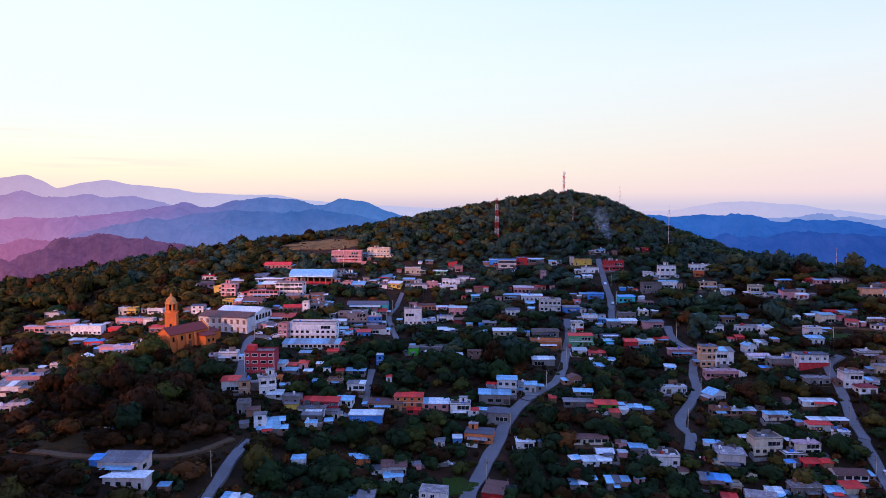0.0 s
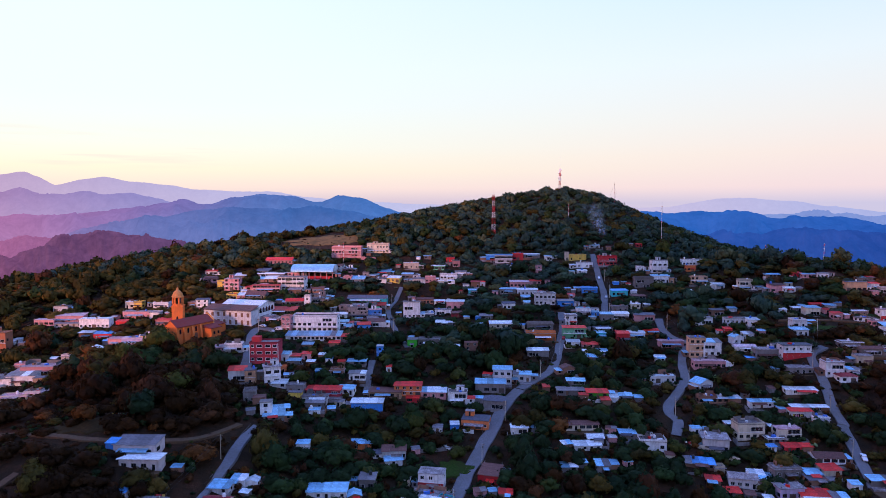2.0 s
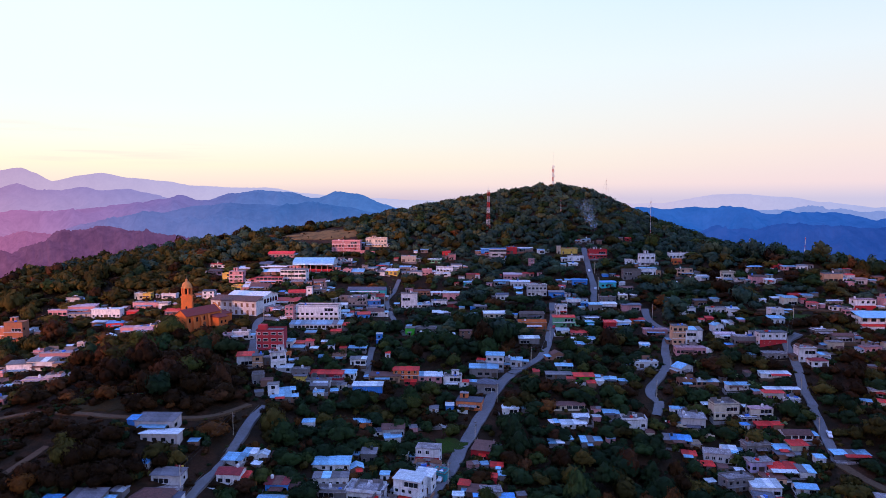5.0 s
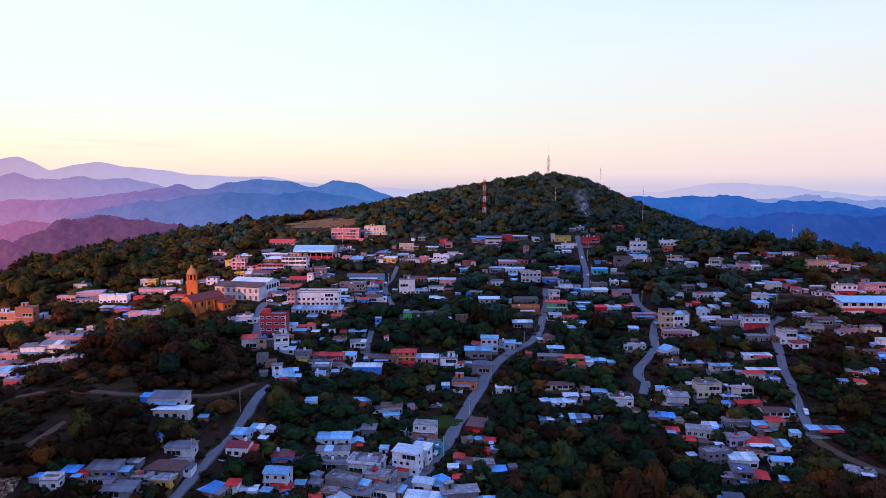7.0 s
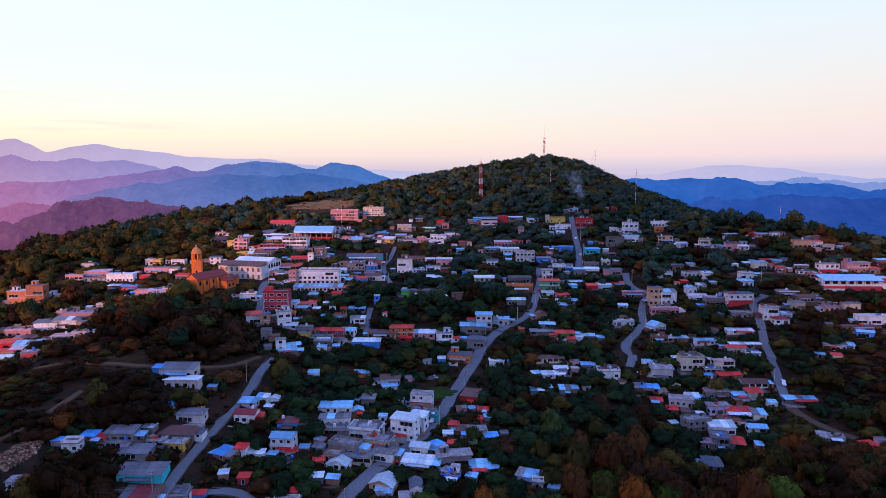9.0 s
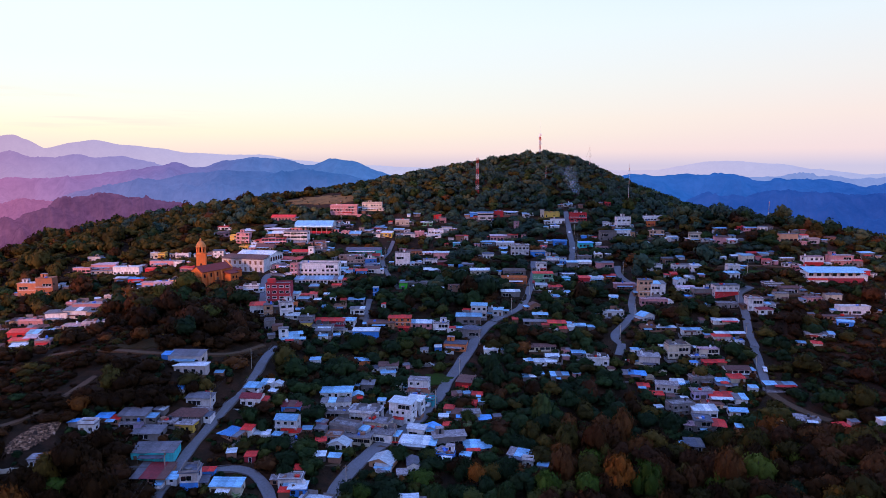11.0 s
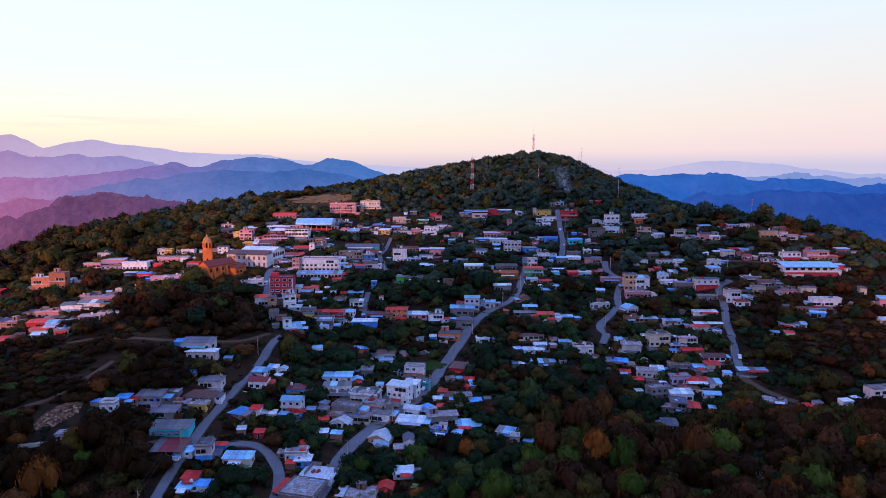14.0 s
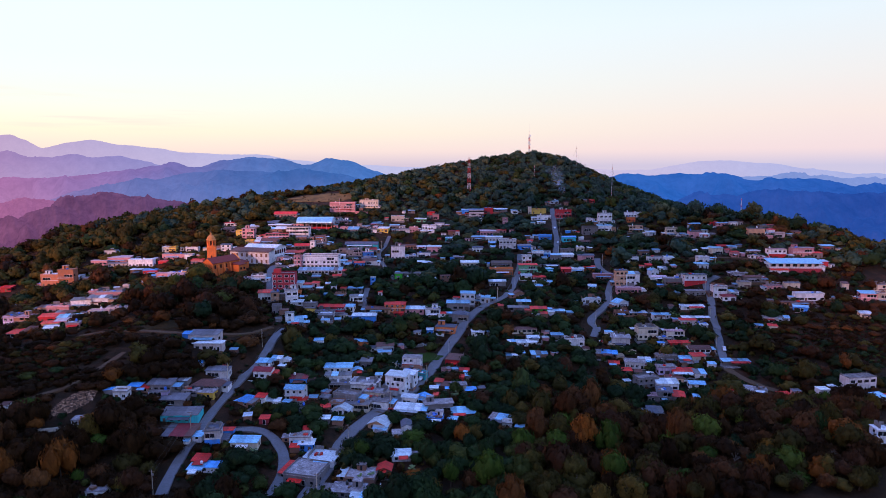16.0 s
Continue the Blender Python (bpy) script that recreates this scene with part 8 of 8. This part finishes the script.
# ---- walls and fences ----
def free_wall(name, label, category, pts, height, thick, mat):
    ob = thing(name, label, category, pose(pts[0][0], pts[0][1], gz(*pts[0])))
    o = ob.matrix_basis.translation
    line = smooth_line(pts, 2.5)
    for (x0, y0), (x1, y1) in zip(line, line[1:]):
        d = math.hypot(x1 - x0, y1 - y0)
        z = min(gz(x0, y0), gz(x1, y1))
        bm = bmesh.new()
        box(bm, -0.01, d - 0.03, -thick / 2, thick / 2, -0.8, height)
        box(bm, -0.03, 0.22, -thick / 2 - 0.04, thick / 2 + 0.04, height + 0.002, height + 0.25)
        part("wall_panel", bm, mat, ob, at=pose(x0 - o.x, y0 - o.y, z - o.z, 0, 0, math.degrees(math.atan2(y1 - y0, x1 - x0))))


free_wall("retaining_wall", "pale rubble stone retaining wall on the slope", "wall", [(-145, 131.4), (-135, 134.6), (-124.8, 137.8)], 1.7, 0.4, WALL["c"])
free_wall("block_wall", "grey block wall beside the street", "wall", [(13.5, 205), (19.5, 211.3), (26, 218.5)], 1.9, 0.2, WALL["g"])
free_wall("block_wall", "grey block wall with short piers", "wall", [(-9, 236.9), (0.0, 238.3), (7, 239.5)], 1.6, 0.2, WALL["g"])
free_wall("retaining_wall", "stained whitewashed retaining wall below a house", "wall", [(104, 246), (111.7, 240.8), (120, 235.1)], 2.0, 0.3, WALL["c"])
free_wall("parapet_wall", "white painted parapet wall along a terrace", "wall", [(79, 254), (87.2, 251.6), (95, 249.8)], 1.2, 0.25, WALL["w"])
free_wall("block_wall", "grey wall with tall piers before a yard", "wall", [(12, 268), (20, 267.6), (26, 267.4)], 1.4, 0.2, WALL["g"])
free_wall("block_wall", "long pink terrace wall below a hotel", "wall", [(-88, 497), (-70, 496), (-52, 494)], 2.6, 0.3, WALL["p"])
free_wall("wire_fence", "pale fence below a white building", "fence", [(-84, 327), (-66, 328), (-50, 329)], 1.6, 0.06, WALL["b"])


# ---- rubble heap ----
def rubble(x, y, long, wide, high, turn):
    ob = thing("rubble_heap", "long heap of broken brown stones and earth", "rubble", pose(x, y, gz(x, y)), kind="stuff")
    rnd, bm, c, s = random.Random(8), bmesh.new(), math.cos(radians(turn)), math.sin(radians(turn))
    for _ in range(1100):
        a, q = rnd.uniform(0, 6.28), math.sqrt(rnd.random())
        u, v = q * long * math.cos(a), q * wide * math.sin(a)
        px, py = u * c - v * s, u * s + v * c
        lump = 0.55 + 0.9 * noise.noise(Vector((px * 0.35, py * 0.35, 1.0)))
        z = high * max(0.0, 1 - q ** 1.6) * max(0.2, lump) + gz(x + px, y + py) - gz(x, y) + 0.2
        r, t = rnd.uniform(0.12, 0.5), rnd.uniform(0.5, 1.6)
        vs = [bm.verts.new(Vector((px, py, z)) + Vector((rnd.uniform(0.6, 1) * r * d[0] * t, rnd.uniform(0.6, 1) * r * d[1], rnd.uniform(0.6, 1) * r * d[2]))) for d in ((1, 1, 1), (-1, -1, 1), (-1, 1, -1), (1, -1, -1))]
        for f in ((0, 1, 2), (0, 3, 1), (0, 2, 3), (1, 3, 2)):
            bm.faces.new([vs[k] for k in f])
    m, n, l, b = material("broken_stone")
    own = n.new("ShaderNodeNewGeometry").outputs["Random Per Island"]
    l.new(ramp(n, l, own, [(0.0, (0.03, 0.018, 0.012)), (0.55, (0.15, 0.07, 0.035)), (0.85, (0.34, 0.17, 0.09)), (1.0, (0.5, 0.3, 0.18))]), b.inputs["Base Color"])
    b.inputs["Roughness"].default_value = 0.95
    part("stones", bm, m, ob)


rubble(-140.5, 151, 9.5, 5.0, 2.6, 65)


# ---- utility poles along the streets, with their lines ----
def utility_pole(x, y, turn):
    ob = thing("utility_pole", "grey concrete utility pole with a crossarm", "pole", pose(x, y, gz(x, y), 0, 0, turn), "utility poles along the streets")
    bm = bmesh.new()
    tube(bm, (0, 0, -0.5), (0, 0, 9.0), 0.16, 0.1, 7)
    part("shaft", bm, WALL["c"], ob)
    bm = bmesh.new()
    box(bm, -1.0, 1.0, -0.06, 0.06, 8.4, 8.55)
    part("crossarm", bm, TIMBER, ob)
    bm = bmesh.new()
    lathe(bm, [(0.22, 6.9), (0.26, 7.0), (0.26, 7.7), (0.18, 7.8)], 8, centre=(0.38, 0))
    part("transformer", bm, WALL["g"], ob)
    return Vector((x, y, gz(x, y) + 8.6))


def sweep(bm, line, r):
    """One thin round strand through the points."""
    rings = []
    for k, p in enumerate(line):
        d = (line[min(k + 1, len(line) - 1)] - line[max(k - 1, 0)]).normalized()
        u = d.cross(Vector((0, 0, 1))).normalized()
        v = u.cross(d)
        rings.append([bm.verts.new(p + u * r * a + v * r * b) for a, b in ((1, 0), (0, 1), (-1, 0), (0, -1))])
    for a, b in zip(rings, rings[1:]):
        for i in range(4):
            bm.faces.new((a[i], a[(i + 1) % 4], b[(i + 1) % 4], b[i]))


def power_line(pts):
    ob = thing("power_line", "dark sagging overhead power line", "cable", pose(*pts[0]))
    for a, b in zip(pts, pts[1:]):
        for off in (-0.8, 0.8):
            bm, line = bmesh.new(), []
            side = Vector((-(b - a).y, (b - a).x, 0)).normalized() * off
            for i in range(7):
                t = i / 6
                p = a.lerp(b, t) + side - pts[0] - Vector((0, 0, 3.2 * t * (1 - t)))
                line.append(p)
            sweep(bm, line, 0.03)
            part("cable", bm, FRAME_D, ob)


for pts, width, side in (([(-37, 106), (-29, 142), (-14, 170), (3, 203), (18, 244), (36, 287)], 5.2, 1), ([(47, 301), (68, 345), (78, 394)], 4.6, 1), ([(103, 382), (113, 423), (124, 505)], 4.4, 1),
                         ([(131, 357), (139, 340), (123, 302), (104, 271), (101, 253)], 4.4, -1), ([(205, 323), (191, 306), (178, 269), (159, 211)], 4.2, 1), ([(-87, 105), (-85, 154), (-75, 205), (-74, 235)], 4.6, -1), ([(-96, 299), (-104, 335)], 5, 1), ([(-25, 348), (-33, 389), (-28, 437)], 3, -1)):
    line, tops, gone = smooth_line(pts, 1.0), [], 99.0
    for i in range(1, len(line) - 1):
        gone += math.hypot(*(line[i] - line[i - 1]))
        if gone > 33:
            d = line[i + 1] - line[i - 1]
            d /= np.hypot(*d)
            x, y = line[i] + np.array((d[1], -d[0])) * side * (width / 2 + 0.7)
            tops.append(utility_pole(x, y, math.degrees(math.atan2(d[1], d[0])) - 90))
            gone = 0.0
    if len(tops) > 1:
        power_line(tops)


# ---- washing lines in the yards ----
CLOTHS = [surface("cloth_" + k, v, 0.9, 0.0, 0.15, 5.0, 1.0, dirty=0.1) for k, v in (("white", (0.75, 0.75, 0.76)), ("red", (0.55, 0.05, 0.06)), ("blue", (0.06, 0.16, 0.5)), ("yellow", (0.65, 0.45, 0.08)), ("pink", (0.6, 0.22, 0.32)), ("green", (0.08, 0.3, 0.14)))]


def washing_line(x, y, turn, length):
    rnd = random.Random(int(x * 11 + y * 5))
    ob = thing("washing_line", "washing line hung with bright clothes in a yard", "washing line", pose(x, y, gz(x, y), 0, 0, turn), "washing lines in the yards")
    for sx in (-1, 1):
        bm = bmesh.new()
        tube(bm, (sx * length / 2, 0, -0.8), (sx * length / 2, 0, 2.3), 0.05, 0.04, 5)
        part("post", bm, TIMBER, ob)
    bm = bmesh.new()
    sweep(bm, [Vector((length * (i / 6 - 0.5), 0, 2.2 - 0.5 * (i / 6) * (1 - i / 6))) for i in range(7)], 0.02)
    part("cord", bm, FRAME_D, ob)
    px = -length / 2 + 0.4
    while px < length / 2 - 0.9:
        cw, ch = rnd.uniform(0.5, 1.1), rnd.uniform(0.7, 1.3)
        bm = bmesh.new()
        top = 2.2 - 0.5 * ((px + length / 2) / length) * (1 - (px + length / 2) / length)
        prism(bm, [(px, top), (px + cw, top), (px + cw - rnd.uniform(0, 0.1), top - ch), (px + cw * 0.5, top - ch + 0.08), (px + rnd.uniform(0, 0.1), top - ch)], -0.015, 0.015, axis=1)
        part("cloth", bm, rnd.choice(CLOTHS), ob)
        px += cw + rnd.uniform(0.1, 0.5)


for row in ((104.5, 245, -10, 6), (-119, 218.5, 0, 6), (-88.5, 181.5, -5, 5), (-46, 143.5, 20, 4), (-24, 179, -12, 4.5), (135, 252, 5, 5), (52, 236, 0, 4.5), (-3, 260, 4, 5), (158, 262, -6, 5), (-60, 187, 0, 5)):
    washing_line(*row)


# ---- parked vehicles ----
GLASS_CAR = surface("car_glass", (0.02, 0.022, 0.026), 0.08, dirty=0.05, relief=0)
RUBBER = surface("tyre_rubber", (0.02, 0.02, 0.02), 0.85)
WHEEL = bmesh.new()
tube(WHEEL, (-0.11, 0, 0), (0.11, 0, 0), 0.34, 0.34, 14)
WHEEL = mesh_of("wheel", WHEEL, [RUBBER])


def car(x, y, turn, colour, kind):
    paint = surface("car_paint_" + colour, {"white": (0.74, 0.75, 0.77), "dark": (0.02, 0.022, 0.03), "red": (0.42, 0.03, 0.03), "silver": (0.42, 0.43, 0.46)}[colour], 0.25, 0.2, 0.05, dirty=0.15, relief=0)
    near = np.hypot(RP[:, 0] - x, RP[:, 1] - y).argmin()
    z = gz(x, y) + (0.42 if np.hypot(RP[near, 0] - x, RP[near, 1] - y) < 4 else 0.15)
    dz = (gz(x - math.sin(radians(turn)), y + math.cos(radians(turn))) - gz(x + math.sin(radians(turn)), y - math.cos(radians(turn)))) / 2
    ob = thing(kind, "parked %s %s on the street" % (colour, kind.replace("_", " ")), "vehicle", pose(x, y, z, math.degrees(math.atan(dz)), 0, turn), "parked vehicles")
    prof = {"car": [(-2.1, 0.35), (2.1, 0.35), (2.1, 0.8), (1.0, 0.95), (0.5, 1.42), (-1.0, 1.45), (-1.7, 1.0), (-2.1, 0.95)],
            "van": [(-2.2, 0.35), (2.2, 0.35), (2.2, 0.9), (1.7, 1.2), (1.2, 1.85), (-2.15, 1.9)],
            "pickup_truck": [(-2.5, 0.45), (2.4, 0.45), (2.4, 0.95), (1.2, 1.1), (0.7, 1.7), (-0.5, 1.72), (-0.6, 1.05), (-2.5, 1.05)]}[kind]
    bm = bmesh.new()
    prism(bm, prof, -0.85, 0.85)
    bmesh.ops.bevel(bm, geom=bm.edges[:], offset=0.07, segments=1, affect="EDGES")
    part("body", bm, paint, ob)
    bm = bmesh.new()
    f, r, hz = {"car": (0.66, -1.15, 1.36), "van": (1.3, 0.2, 1.7), "pickup_truck": (0.82, -0.42, 1.62)}[kind]
    for s in (-1, 1):
        box(bm, s * 0.86 - 0.012, s * 0.86 + 0.012, r, f - 0.2, hz - 0.38, hz - 0.04)
    part("side_window", bm, GLASS_CAR, ob)
    bm = bmesh.new()
    prism(bm, {"car": [(1.03, 0.98), (0.55, 1.4), (0.58, 1.43), (1.07, 1.0)], "van": [(1.73, 1.24), (1.25, 1.82), (1.28, 1.85), (1.78, 1.26)], "pickup_truck": [(1.2, 1.15), (0.74, 1.66), (0.78, 1.69), (1.25, 1.17)]}[kind], -0.72, 0.72)
    part("windscreen", bm, GLASS_CAR, ob)
    for sx in (-0.8, 0.8):
        for sy in (-1.35, 1.35):
            part("wheel", WHEEL, None, ob, at=pose(sx, sy, 0.33))


for row in ((1.6, 200.1, -25, "white", "pickup_truck"), (-15.6, 169.6, -38, "dark", "car"), (1.5, 239.6, 75, "white", "pickup_truck"), (86.9, 281.5, 85, "white", "car"), (-90.5, 339.4, 70, "white", "van"), (-94, 336.5, 60, "silver", "car"), (-101.5, 345, 70, "white", "car"), (-92, 343, 80, "silver", "car"),
            (-97.5, 347, 75, "dark", "car"), (-30.5, 378, 12, "dark", "car"), (112, 414, -15, "silver", "car"), (167.5, 232, -18, "white", "pickup_truck"), (116.5, 452, -10, "white", "car"), (71.5, 352, -14, "red", "car")):
    car(*row)


# ---- smoke drifting up from a yard fire on the hill ----
def smoke_plume(x, y):
    m, n, l, b = material("thin_smoke")
    tc, fade = n.new("ShaderNodeTexCoord").outputs["Object"], n.new("ShaderNodeAttribute")
    fade.attribute_name = "thickness"
    a = noise_node(n, l, 0.16, 5, tc, 0.62)
    tear = ramp(n, l, a, [(0.38, (0.08, 0.08, 0.08)), (0.66, (1, 1, 1))])
    l.new(mixed(n, l, 1.0, tear, fade.outputs["Color"], "MULTIPLY"), b.inputs["Alpha"])
    b.inputs["Base Color"].default_value = (0.42, 0.66, 0.85, 1)
    b.inputs["Roughness"].default_value = 1.0
    ob = thing("smoke", "thin bluish smoke drifting from a yard fire", "smoke", pose(x, y, gz(x, y)))
    for s in range(3):
        verts, thick, nu, nt = [], [], 13, 19
        for i in range(nt):
            t = i / (nt - 1)
            cx, w = -12 * t ** 1.3 + 2.2 * math.sin(t * 5 + s * 2), 1.6 + 10 * t
            for j in range(nu):
                u = j / (nu - 1)
                verts.append((cx + (u - 0.5) * 2 * w, s * 2.5 - 2.5 + 3.5 * math.sin(u * 3.1 + s), 1 + 30 * t + 1.2 * math.sin(u * 5 + t * 4 + s)))
                thick.append(0.5 * math.sin(math.pi * u) ** 1.6 * min(1, t * 6) * (1 - t) ** 1.1)
        me = bpy.data.meshes.new("wisp")
        me.from_pydata(verts, [], grid_faces(nu, nt).tolist())
        me.attributes.new("thickness", "FLOAT", "POINT").data.foreach_set("value", thick)
        part("wisp", me, None, ob)
        me.materials.append(m)
        me.shade_smooth()


smoke_plume(141, 540)
